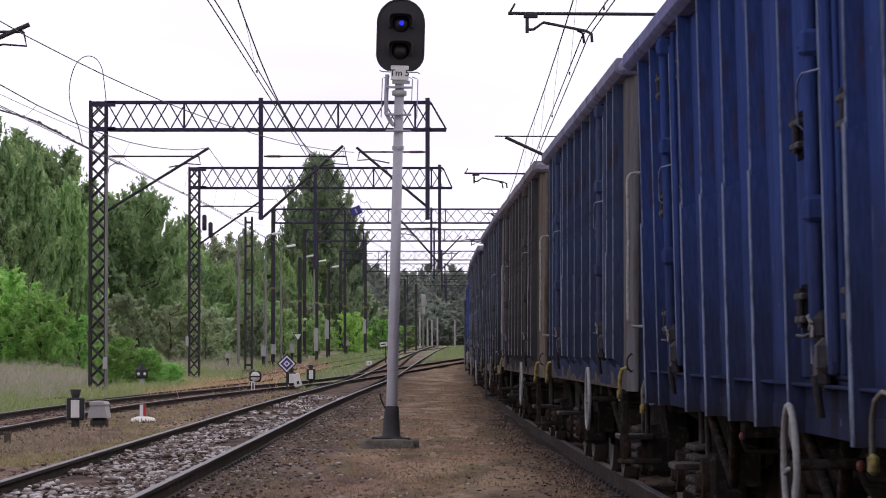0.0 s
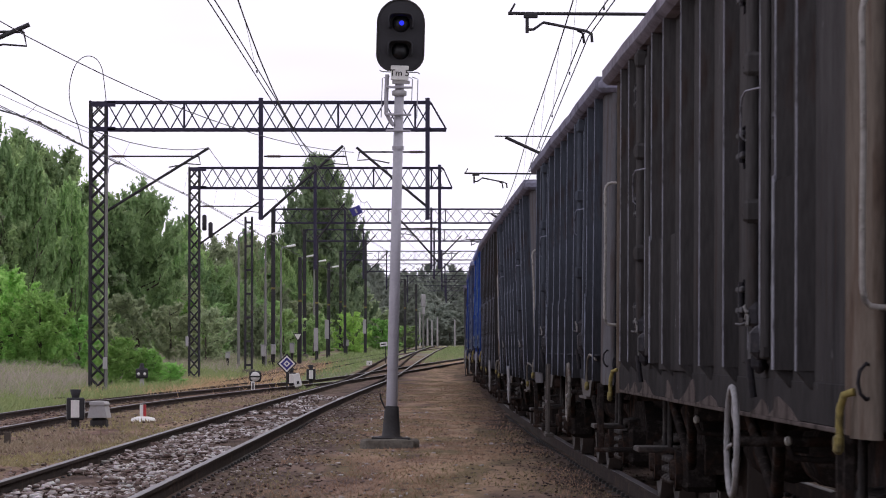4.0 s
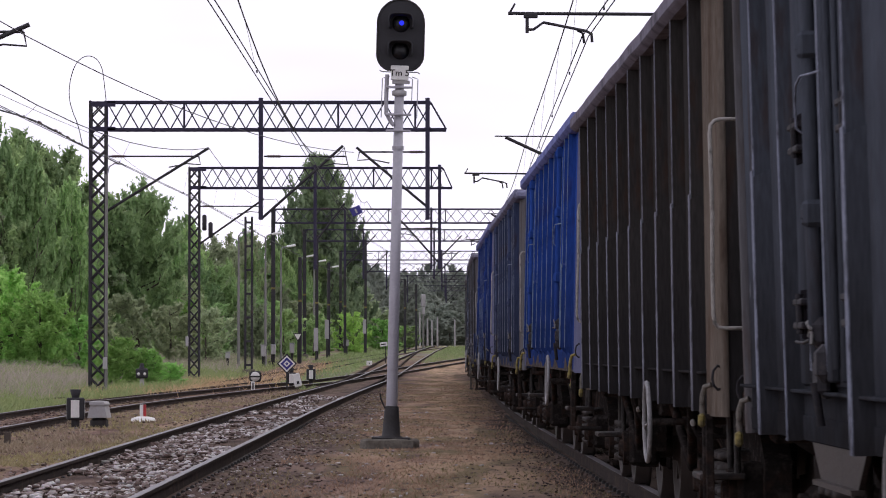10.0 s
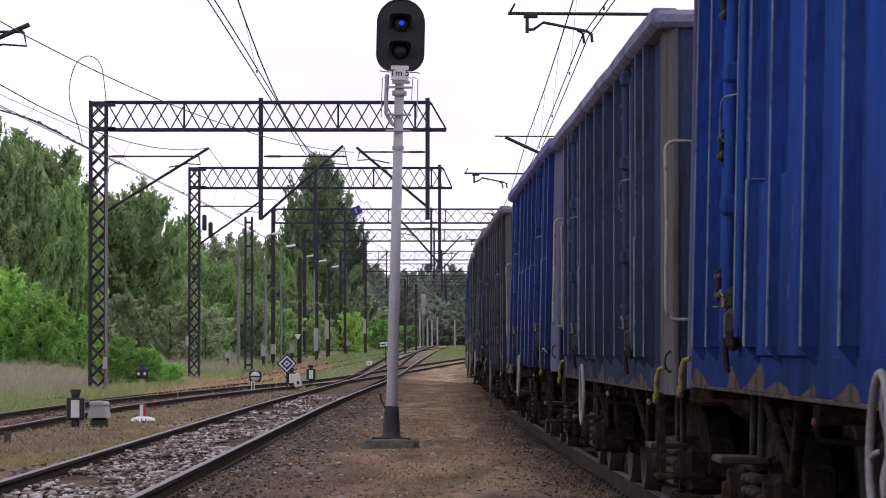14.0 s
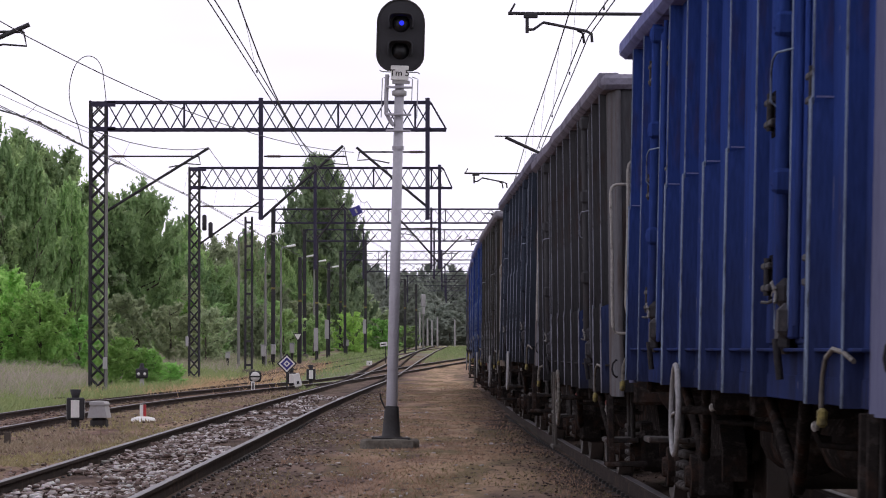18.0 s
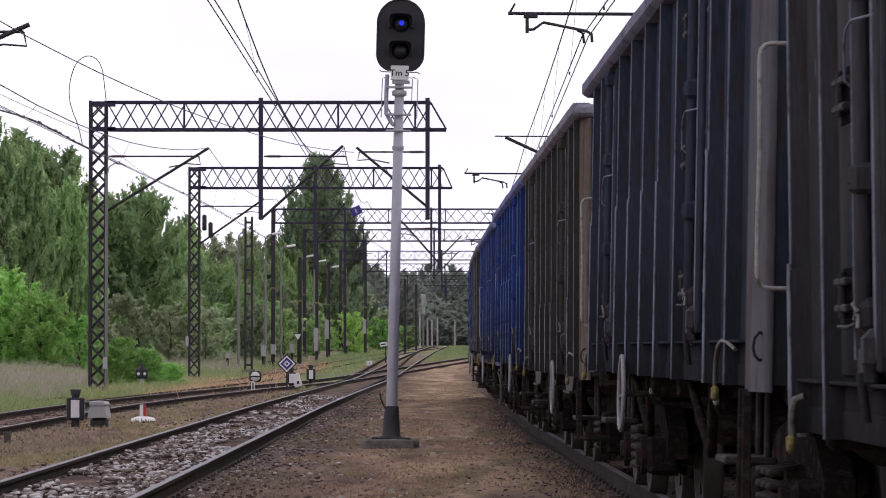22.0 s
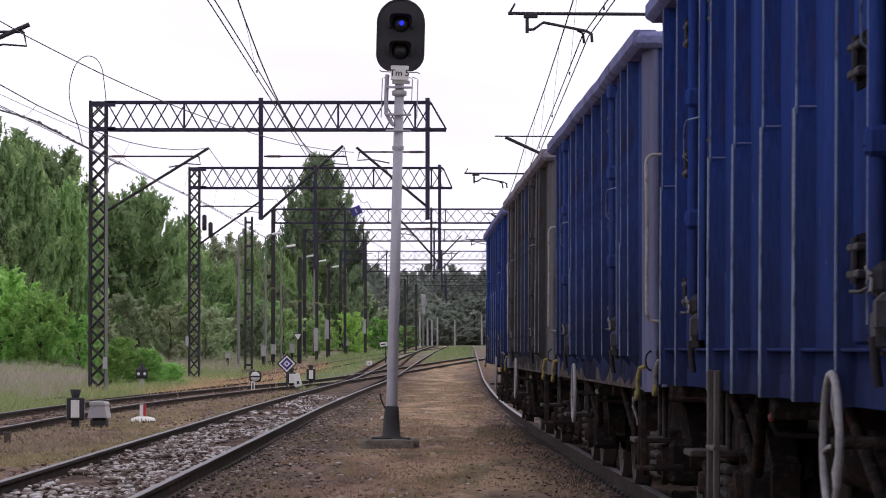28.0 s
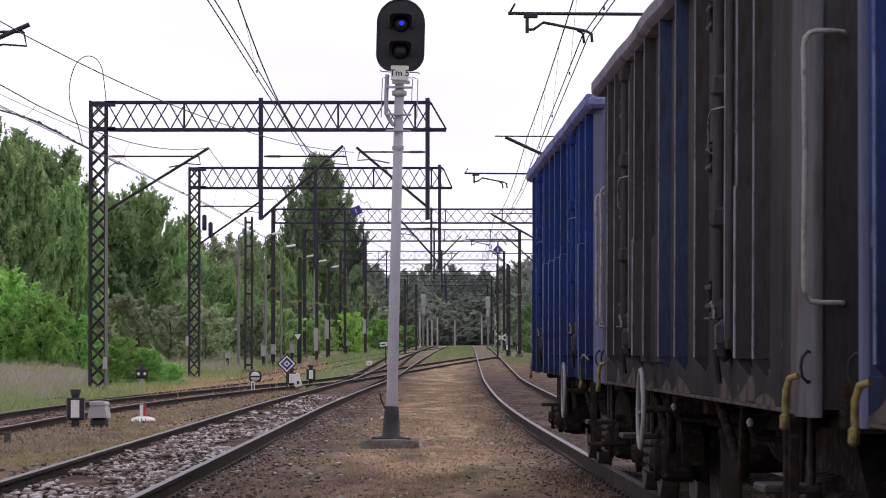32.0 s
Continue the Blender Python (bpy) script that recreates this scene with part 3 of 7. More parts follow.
def build_bogie(parent, y, grime):
    g = bogie_meshes()
    bog = part("bogie", g["bolster"], grime, parent, "grimy two-axle bogie with coil springs")
    bog.matrix_basis = pose(0, y, 0)
    wheelsets = []
    for s in (-1, 1):
        fr = part("side_frame", g["side_frame"], STEEL_DARK, bog)
        fr.matrix_basis = pose(s * 0.99, 0, 0)
        for ys in (-0.24, 0.0, 0.24):
            sp = part("spring", g["spring"], SPRING, bog, "dusty coil spring")
            sp.matrix_basis = pose(s * 1.12, ys, 0.0)
        for ys in (-0.9, 0.9):
            ab = part("axle_box", g["axle_box"], STEEL_DARK, bog)
            ab.matrix_basis = pose(s * 1.06, ys, 0, 0, 0, 0 if s < 0 else 180)
            w = part("friction_wedge", g["friction_wedge"], STEEL_DARK, bog)
            w.matrix_basis = pose(s * 1.10, ys * 0.42, 0)
    for ys in (-0.36, 0.36):
        bb = part("brake_beam", g["brake_beam"], STEEL_DARK, bog)
        bb.matrix_basis = pose(0, ys, 0)
    for ys in (-0.9, 0.9):
        ws = part("wheelset", g["wheelset"], WHEEL, bog, "rusty turning wheelset")
        ws.matrix_basis = pose(0, ys, 0.46)
        wheelsets.append(ws)
    return bog, wheelsets


def rib_mesh(key, w, z0, z1, foot=0.0):
    """A pressed-steel rib standing out from the recessed wall (towards -x), its foot drawn in where one is given."""
    def make():
        m = Mesh()
        m.add([(DEEP, -w * 1.25, z0), (DEEP, w * 1.25, z0), (-0.016, w, z0), (-0.016, -w, z0), (DEEP, -w * 1.25, z1), (DEEP, w * 1.25, z1), (-0.016, w, z1), (-0.016, -w, z1)],
              [(3, 2, 1, 0), (4, 5, 6, 7), (0, 4, 7, 3), (1, 2, 6, 5), (2, 3, 7, 6), (0, 1, 5, 4)])
        if foot:
            m.add([(-0.016, -w, z0), (-0.016, w, z0), (DEEP, w, z0), (DEEP, -w, z0), (DEEP - 0.008, -w, z0 - foot), (DEEP - 0.008, w, z0 - foot), (DEEP + 0.01, w, z0 - foot), (DEEP + 0.01, -w, z0 - foot)],
                  [(0, 4, 5, 1), (1, 5, 6, 2), (3, 2, 6, 7), (0, 3, 7, 4), (4, 7, 6, 5)])
        return m
    return shared(key, make)


def sleeve_mesh(w, z0, z1):
    """The doubled lower half of a rib, slipped over it, its upper end bevelled."""
    x, t = -0.023, 0.03
    m = Mesh()
    m.add([(DEEP, -w - t, z0), (DEEP, w + t, z0), (x, w, z0), (x, -w, z0), (DEEP, -w - t, z1), (DEEP, w + t, z1), (x, w, z1 - 0.03), (x, -w, z1 - 0.03)],
          [(3, 2, 1, 0), (4, 5, 6, 7), (0, 4, 7, 3), (1, 2, 6, 5), (2, 3, 7, 6), (0, 1, 5, 4)])
    return m


def bent_rail(seed):
    """The top rail of a side, knocked slightly out of line by years of loading."""
    m = Mesh()
    prof = [(-0.058, -0.085), (-0.045, -0.098), (-0.015, -0.118), (0.085, -0.118), (0.105, -0.10), (0.105, -0.02), (0.085, 0.0), (-0.044, 0.0), (-0.058, -0.016)]
    n, k = 26, len(prof)
    vs = []
    for i in range(n + 1):
        y = -LONG + 2 * LONG * i / n
        keep = min(1.0, 3 * min(i, n - i) / n)
        dx, dz = 0.011 * keep * noise.noise((y * 0.7, seed, 1)), 0.013 * keep * noise.noise((y * 0.55, seed, 5))
        vs += [(-HALF + u + dx, y, Z_TOP + w + dz) for u, w in prof]
    m.add(vs, [(i * k + j, (i + 1) * k + j, (i + 1) * k + (j + 1) % k, i * k + (j + 1) % k) for i in range(n) for j in range(k)])
    m.add(vs[:k], [tuple(range(k))])
    m.add(vs[-k:], [tuple(range(k))[::-1]])
    return m


def build_side(wg, s, style, pa, corner, step, worn, rails, rim, wobble, fresh):
    """One long side of the body; s is -1 or 1. Everything is made for the -x side and turned round for the other.
    fresh: ribs, by their place, that were repainted in another colour. worn: edge paint, rubbed and lightened for sky
    light."""
    turn = pose(0, 0, 0) if s < 0 else pose(0, 0, 0, 0, 0, 180)

    def put(name, mesh, material, m=None, parent=None, label=""):
        o = part(name, mesh, material, parent or wg, label)
        o.matrix_basis = (turn @ m if m is not None else turn) if parent is None else (m or Matrix())
        return o

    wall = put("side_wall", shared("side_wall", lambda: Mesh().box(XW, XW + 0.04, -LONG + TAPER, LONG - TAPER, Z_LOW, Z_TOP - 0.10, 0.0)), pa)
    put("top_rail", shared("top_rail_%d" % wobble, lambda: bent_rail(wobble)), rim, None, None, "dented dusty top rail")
    flat = LONG - TAPER
    if style == "plain":
        # a straight skirt with a dusty lower edge and limed patches left bare
        put("side_sill", shared("side_sill_plain", lambda: Mesh().box(XW - 0.006, XW + 0.10, -flat, flat, Z_LOW - 0.055, Z_LOW + 0.10, 0.004)), pa)
        put("sill_edge", shared("sill_edge", lambda: Mesh().box(XW - 0.010, XW + 0.10, -flat, flat, Z_LOW - 0.075, Z_LOW - 0.055, 0.004)), PALE_FOOT, None, None, "dusty pale sill edge")
        for i, y in enumerate((-5.2, -4.45, -3.5, -2.3, -0.9, 0.3, 1.55, 2.45, 3.4, 4.6, 5.3)):
            k = (i * 5 + wobble * 3) % 7
            if k == 6:
                continue
            w, h = 0.24 + 0.07 * k, 0.05 + 0.018 * ((k * 3) % 5)
            lean = (-0.6, 0.55, -0.2)[k % 3] * w
            put("limed_patch", shared("limed_patch_%d" % k, lambda: Mesh().prism([(-w, Z_LOW - 0.055), (-0.7 * w + lean * 0.5, Z_LOW - 0.055 + 0.55 * h), (-0.15 * w + lean, Z_LOW - 0.055 + h), (0.12 * w + lean, Z_LOW - 0.055 + 0.92 * h), (0.5 * w + lean * 0.4, Z_LOW - 0.055 + 0.4 * h), (w * 1.2, Z_LOW - 0.055)], -0.010, 0.0)), PALE_FOOT, pose(XW, y + 0.2, 0), None, "pale limed patch")
    else:
        put("side_sill", shared("side_sill_" + style, lambda: Mesh().box(XW - 0.006, XW + 0.10, -flat, flat, Z_LOW - 0.06, Z_LOW + 0.04, 0.004)), pa)
        put("ledge", shared("ledge_" + style, lambda: Mesh().box(-HALF - 0.004, XW, -flat, flat, 1.150, 1.164, 0.004)), pa)

    # ribs: upright hats in front of the recessed wall
    def rib(y, low=0.0, name="rib", w=0.042, z0=Z_LOW - 0.06, z1=Z_TOP - 0.112, foot=0.0):
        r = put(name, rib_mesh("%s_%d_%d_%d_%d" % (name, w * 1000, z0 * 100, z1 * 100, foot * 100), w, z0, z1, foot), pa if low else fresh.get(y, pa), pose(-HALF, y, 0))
        if s > 0:
            return
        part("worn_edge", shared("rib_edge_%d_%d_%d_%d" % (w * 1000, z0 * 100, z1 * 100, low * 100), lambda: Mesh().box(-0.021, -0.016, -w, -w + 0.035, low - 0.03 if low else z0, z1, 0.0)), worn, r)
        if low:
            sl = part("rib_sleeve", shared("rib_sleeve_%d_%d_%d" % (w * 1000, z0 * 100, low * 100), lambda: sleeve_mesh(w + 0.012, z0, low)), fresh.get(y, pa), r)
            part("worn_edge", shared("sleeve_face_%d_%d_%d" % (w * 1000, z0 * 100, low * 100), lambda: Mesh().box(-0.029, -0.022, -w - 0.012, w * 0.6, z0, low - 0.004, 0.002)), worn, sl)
            if low > 1.8 and worn in (WORN_LIT["mid_blue"], WORN_LIT["bright_blue"]):
                part("weld_line", shared("weld_line_%d_%d" % (w * 1000, low * 100), lambda: Mesh().box(-0.012, DEEP, -w - 0.046, -w - 0.030, low - 0.006, low, 0.0)), rim, sl)

    if style == "ribbed":
        for i in range(10):
            rib(-5.45 + i * 1.211, step)
    elif style == "stepped":
        for y, low in ((5.6, step), (4.6, 0.0), (2.5, step), (1.25, step), (0.0, step), (-1.25, step), (-2.5, 0.0), (-4.6, step), (-5.6, 0.0)):
            rib(y, low or (step if y in fresh else 0.0), "door_post" if abs(y) in (2.5, 4.6) else "rib")
    else:
        for y, low, name in ((5.3, 0.0, "rib"), (4.5, 0.0, "door_post"), (2.45, 1.90, "door_post"), (1.55, 0.0, "rib"), (0.3, 0.0, "rib"), (-0.9, 0.0, "rib"), (-2.2, 0.0, "door_post"), (-4.45, 1.93, "door_post"), (-5.2, 0.0, "rib")):
            rib(y, low, name, 0.036, Z_LOW + 0.14, Z_TOP - 0.112, 0.07)
        # the lower half between the far door and the middle is doubled
        put("lower_panel", shared("lower_panel_plain", lambda: Mesh().box(XW - 0.024, XW, 0.34, 2.40, 1.12, 1.88, 0.006)), pa)
    if style != "ribbed":
        for dy in (3.52, -3.55) if style == "stepped" else (3.4, -3.5):
            build_door(put, dy, pa, worn, s < 0)
    # corner posts with their wide pale faces
    for e in (-1, 1):
        flip = Matrix() if e > 0 else Matrix.Diagonal((1, -1, 1, 1))
        put("corner_panel", shared("corner_panel", corner_mesh), corner, pose(XW - 0.024, e * LONG, 0) @ flip, None, "pale dirty corner panel drawn in towards the end")
        if e * -s < 0:
            put("stencil_bar", shared("stencil_bar", lambda: Mesh().box(0.21, 0.235, 0.0, 0.006, 2.48, 2.62, 0.0)), WORN_WHITE, pose(XW - 0.024, e * LONG, 0) @ flip)
            put("stencil_bar", shared("stencil_bar_low", lambda: Mesh().box(0.21, 0.23, 0.0, 0.006, 2.22, 2.38, 0.0)), WORN_WHITE, pose(XW - 0.024, e * LONG, 0) @ flip)
        if e * -s in rails:
            put("handrail", shared("handrail", lambda: Mesh().tube([(0.17, 0.0, 2.41), (0.16, 0.04, 2.415), (0.13, 0.06, 2.418), (0.06, 0.068, 2.418), (0.03, 0.07, 2.41), (0.012, 0.07, 2.39), (0.006, 0.07, 2.35), (0.009, 0.07, 2.2), (0.013, 0.07, 1.95), (0.009, 0.07, 1.65), (0.010, 0.07, 1.45), (0.018, 0.07, 1.405), (0.035, 0.07, 1.385), (0.07, 0.068, 1.38), (0.13, 0.06, 1.38), (0.16, 0.04, 1.38), (0.17, 0.0, 1.38)], 0.0105, 8)),
                HANDLE, pose(XW - 0.024 - 0.012, e * LONG, 0) @ flip, None, "chipped cream grab rail")
        put("tie_ring", shared("tie_ring", lambda: Mesh().tube([(0.055, 0.0, 1.185), (0.03, 0.02, 1.195), (0.008, 0.025, 1.17), (0.002, 0.025, 1.13), (0.010, 0.025, 1.095), (0.03, 0.02, 1.075), (0.058, 0.0, 1.085)], 0.007, 6)), HINGE, pose(XW - 0.030, e * (LONG - 0.05), 0) @ flip, None, "bent steel tie ring")
        if e < 0 and style == "stepped":
            hook = put("rope_hook", shared("rope_hook", lambda: Mesh().tube([(0.01, -0.55, 1.12), (-0.01, -0.42, 1.15), (-0.02, -0.22, 1.16), (-0.026, -0.08, 1.13), (-0.028, 0.0, 1.07), (-0.028, 0.02, 1.0), (-0.028, 0.02, 0.95)], 0.009, 7)), HANDLE_DULL, pose(-HALF - 0.006, e * (LONG - 1.2), 0), None, "bent shunting rope hook")
        else:
            hook = put("rope_hook", shared("rope_hook_far", lambda: Mesh().tube([(0.02, -0.05, 1.10), (-0.01, -0.03, 1.09), (-0.022, 0, 1.04), (-0.024, 0.0, 0.98), (-0.022, 0.0, 0.93)], 0.014, 7)), YELLOW if style == "plain" else HANDLE_DULL, pose(-HALF - (0.006 if e > 0 else -0.012), e * (LONG - (0.62 if e > 0 else 0.25)), 0), None, "bent shunting rope hook")
        part("hook_tip", shared("hook_tip", lambda: Mesh().box(-0.044, -0.010, -0.03, 0.03, 0.885, 0.955, 0.012)), YELLOW, hook, "yellow painted hook tip")
    return wall


def corner_mesh():
    """The last stretch of a side: a sheet that curves in to the end wall, turned round its edge."""
    m = Mesh()
    line = [(INSET * (i / 8) ** 1.8, -TAPER + TAPER * i / 8) for i in range(9)] + [(INSET + 0.006, 0.012), (INSET + 0.02, 0.016), (INSET + 0.035, 0.016)]
    line = line + [(INSET + 0.035, -0.03), (INSET + 0.03, -0.05), (0.05, -TAPER)]
    n = len(line)
    vs = [(x, y, z) for z in (Z_LOW - 0.08, Z_TOP - 0.10) for x, y in line]
    m.add(vs, [(i, (i + 1) % n, n + (i + 1) % n, n + i) for i in range(n)], True)
    m.add(vs, [tuple(range(n))[::-1], tuple(range(n, 2 * n))])
    return m


def build_door(put, dy, pa, worn, near):
    """A pair of loading doors: two leaves, three hinges a side, the locking bar with its brackets and the latch at its foot."""
    top = Z_TOP - 0.15
    door = put("door", shared("door_leaf", lambda: Mesh().box(XW - 0.014, XW, 0.10, 0.98, 1.18, top, 0.006)), pa, pose(0, dy, 0))
    part("door_leaf", shared("door_leaf_near", lambda: Mesh().box(XW - 0.014, XW, -0.98, -0.12, 1.18, top, 0.006)), pa, door)
    part("door_seam", shared("door_seam", lambda: Mesh().box(XW - 0.005, XW, -0.118, 0.098, 1.18, top, 0.0)), RECESS_SHADE, door, "dark sheet for grime and shade between the leaves")
    for yy, w, d in ((0.30, 0.10, 0.042), (0.14, 0.05, 0.030), (-0.28, 0.12, 0.050), (-0.52, 0.05, 0.034)):
        st = part("door_stile", shared("door_stile_%d" % (yy * 100), lambda: Mesh().box(XW - d, XW - 0.012, yy, yy + w, 1.20, top - 0.05, 0.008)), pa, door)
        if near and w > 0.08:
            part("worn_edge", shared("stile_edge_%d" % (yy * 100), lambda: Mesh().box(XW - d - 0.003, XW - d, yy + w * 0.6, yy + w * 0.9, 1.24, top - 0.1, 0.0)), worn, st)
    x = XW - 0.062
    part("locking_bar", shared("locking_bar", lambda: Mesh().rod((x, 0, 1.34), (x, 0, Z_TOP - 0.14), 0.030, 12)), pa, door)
    part("locking_bar", shared("locking_bar_thin", lambda: Mesh().rod((x + 0.02, -0.42, 1.25), (x + 0.02, -0.42, Z_TOP - 0.15), 0.014, 8)), pa, door)
    for z in (1.82, 2.44, 3.0):
        part("bar_bracket", shared("bar_bracket_%d" % (z * 100), lambda: Mesh().box(x - 0.040, XW - 0.01, -0.05, 0.05, z - 0.05, z + 0.05, 0.016).box(x - 0.046, x - 0.02, -0.02, 0.02, z - 0.02, z + 0.02, 0.006)), pa, door)
    for z in (1.46, 2.14, 2.83):
        for yy in (0.72, -0.80):
            part("hinge_recess", shared("hinge_recess_%d_%d" % (yy * 100, z * 100), lambda: Mesh().box(XW - 0.018, XW, yy - 0.16, yy + 0.16, z - 0.10, z + 0.09, 0.0)), RECESS_SHADE, door, "dark grimy hinge recess")
            part("hinge", shared("hinge_%d_%d" % (z * 100, yy * 100), lambda: Mesh().box(XW - 0.052, XW - 0.01, yy - 0.15, yy + 0.15, z - 0.062, z - 0.034, 0.006).box(XW - 0.052, XW - 0.01, yy - 0.15, yy + 0.15, z + 0.030, z + 0.056, 0.006)
                                .rod((XW - 0.040, yy, z - 0.08), (XW - 0.040, yy, z + 0.075), 0.015, 8)), HINGE, door, "greasy worn hinge")
    if near:
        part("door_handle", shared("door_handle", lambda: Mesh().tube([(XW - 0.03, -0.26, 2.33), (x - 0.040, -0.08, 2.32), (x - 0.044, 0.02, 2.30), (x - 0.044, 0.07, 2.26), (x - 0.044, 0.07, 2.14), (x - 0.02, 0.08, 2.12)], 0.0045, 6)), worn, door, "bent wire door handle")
        part("latch", shared("latch", lambda: Mesh().tube([(x, 0.02, 1.45), (x - 0.034, 0.0, 1.42), (x - 0.020, -0.03, 1.38), (x - 0.026, -0.05, 1.34)], 0.007, 6).rod((x - 0.026, -0.04, 1.40), (x - 0.024, 0.04, 1.37), 0.007, 6)), LATCH, door, "worn bare steel latch")
        part("latch_box", shared("latch_box", lambda: Mesh().box(x - 0.012, XW, -0.10, 0.10, 1.14, 1.30, 0.03).box(x - 0.024, XW, -0.20, -0.06, 1.20, 1.34, 0.03).box(x - 0.02, XW, -0.06, 0.08, 1.32, 1.44, 0.03).rod((x - 0.02, -0.05, 1.20), (x + 0.0, -0.05, 1.04), 0.016, 7)), HINGE, door, "greasy black latch foot")
        part("latch_lever", shared("latch_lever", lambda: Mesh().tube([(x - 0.01, 0.05, 1.36), (x - 0.015, 0.30, 1.345), (x - 0.02, 0.50, 1.35)], 0.007, 6)), HINGE, door)


def build_sill_brackets(wg):
    """Pressed trapezoid brackets hanging under the doors of some wagons."""
    for y in (3.5, -3.5):
        b = part("sill_bracket", shared("sill_bracket", lambda: Mesh().prism([(-0.85, Z_LOW - 0.04), (0.85, Z_LOW - 0.04), (0.55, Z_LOW - 0.20), (-0.55, Z_LOW - 0.20)], XW, XW + 0.02).prism([(-0.58, Z_LOW - 0.215), (0.58, Z_LOW - 0.215), (0.58, Z_LOW - 0.195), (-0.58, Z_LOW - 0.195)], XW - 0.03, XW + 0.02)), WHEEL, wg, "rusty pressed bracket under the door")
        b.matrix_basis = pose(0, y, 0)


def build_end(wg, e, pa, rim):
    t = pose(0, 0, 0) if e < 0 else pose(0, 0, 0, 0, 0, 180)
    w = part("end_wall", shared("end_wall", lambda: Mesh().box(XW + INSET + 0.004, -XW - INSET - 0.004, -LONG, -LONG + 0.05, Z_LOW - 0.05, Z_TOP - 0.02, 0.0)), pa, wg)
    w.matrix_basis = t
    for z in (1.5, 2.05, 2.6):
        r = part("end_rib", shared("end_rib_%d" % (z * 100), lambda: Mesh().prism([(-LONG, z - 0.11), (-LONG, z + 0.11), (-LONG - 0.08, z + 0.07), (-LONG - 0.08, z - 0.07)], -HALF + 0.42, HALF - 0.42)), pa, wg)
        r.matrix_basis = t
    for x in (-1.0, -0.35, 0.35, 1.0):
        r = part("end_post", shared("end_post_%d" % (x * 100), lambda: Mesh().box(x - 0.05, x + 0.05, -LONG - 0.10, -LONG, Z_LOW, Z_TOP - 0.1, 0.02)), pa, wg)
        r.matrix_basis = t
    r = part("end_top_rail", shared("end_top_rail", lambda: Mesh().box(-HALF - 0.035, HALF + 0.035, -LONG - 0.06, -LONG + 0.04, Z_TOP - 0.115, Z_TOP - 0.012, 0.03)), rim, wg)
    r.matrix_basis = t
    hs = part("headstock", shared("headstock", lambda: Mesh().box(-1.24, 1.24, -LONG - 0.03, -LONG + 0.14, 0.88, 1.08, 0.02)), STEEL_DARK, wg)
    hs.matrix_basis = t
    for x in (-0.875, 0.875):
        b = part("buffer", shared("buffer", lambda: Mesh().turned([(0.10, -0.62), (0.24, -0.615), (0.25, -0.595), (0.22, -0.58), (0.085, -0.56), (0.085, -0.33), (0.12, -0.33), (0.13, -0.04), (0.18, -0.03), (0.18, 0.0)], "y", 16, (0, -LONG - 0.03, 1.03))), STEEL_DARK, wg, "greasy round buffer")
        b.matrix_basis = t @ pose(x, 0, 0)
    c = part("coupling", shared("coupling", lambda: Mesh().tube([(0, -LONG, 1.0), (0, -LONG - 0.28, 1.0), (0, -LONG - 0.38, 1.06), (0, -LONG - 0.44, 1.0), (0, -LONG - 0.38, 0.94)], 0.045, 6).rod((-0.05, -LONG - 0.30, 0.97), (-0.05, -LONG - 0.64, 0.90), 0.03, 6).rod((0.05, -LONG - 0.30, 0.97), (0.05, -LONG - 0.64, 0.90), 0.03, 6)), STEEL_DARK, wg)
    c.matrix_basis = t
    h = part("brake_hose", shared("brake_hose", lambda: Mesh().tube([(0.3, -LONG - 0.02, 0.92), (0.3, -LONG - 0.2, 0.86), (0.28, -LONG - 0.38, 0.62), (0.2, -LONG - 0.52, 0.52), (0.1, -LONG - 0.62, 0.58)], 0.028, 6)), RUBBER, wg)
    h.matrix_basis = t
    st = part("shunter_step", shared("shunter_step", lambda: Mesh().box(-1.42, -1.12, -0.02, 0.26, 0.44, 0.475, 0.01)), STEEL_DARK, wg)
    st.matrix_basis = t @ pose(0, -LONG + 0.30, 0)
    for y in (0.0, 0.21):
        part("step_hanger", shared("step_hanger_%d" % (y * 100), lambda: Mesh().box(-1.40, -1.36, y, y + 0.03, 0.47, 0.95, 0.005)), STEEL_DARK, st)


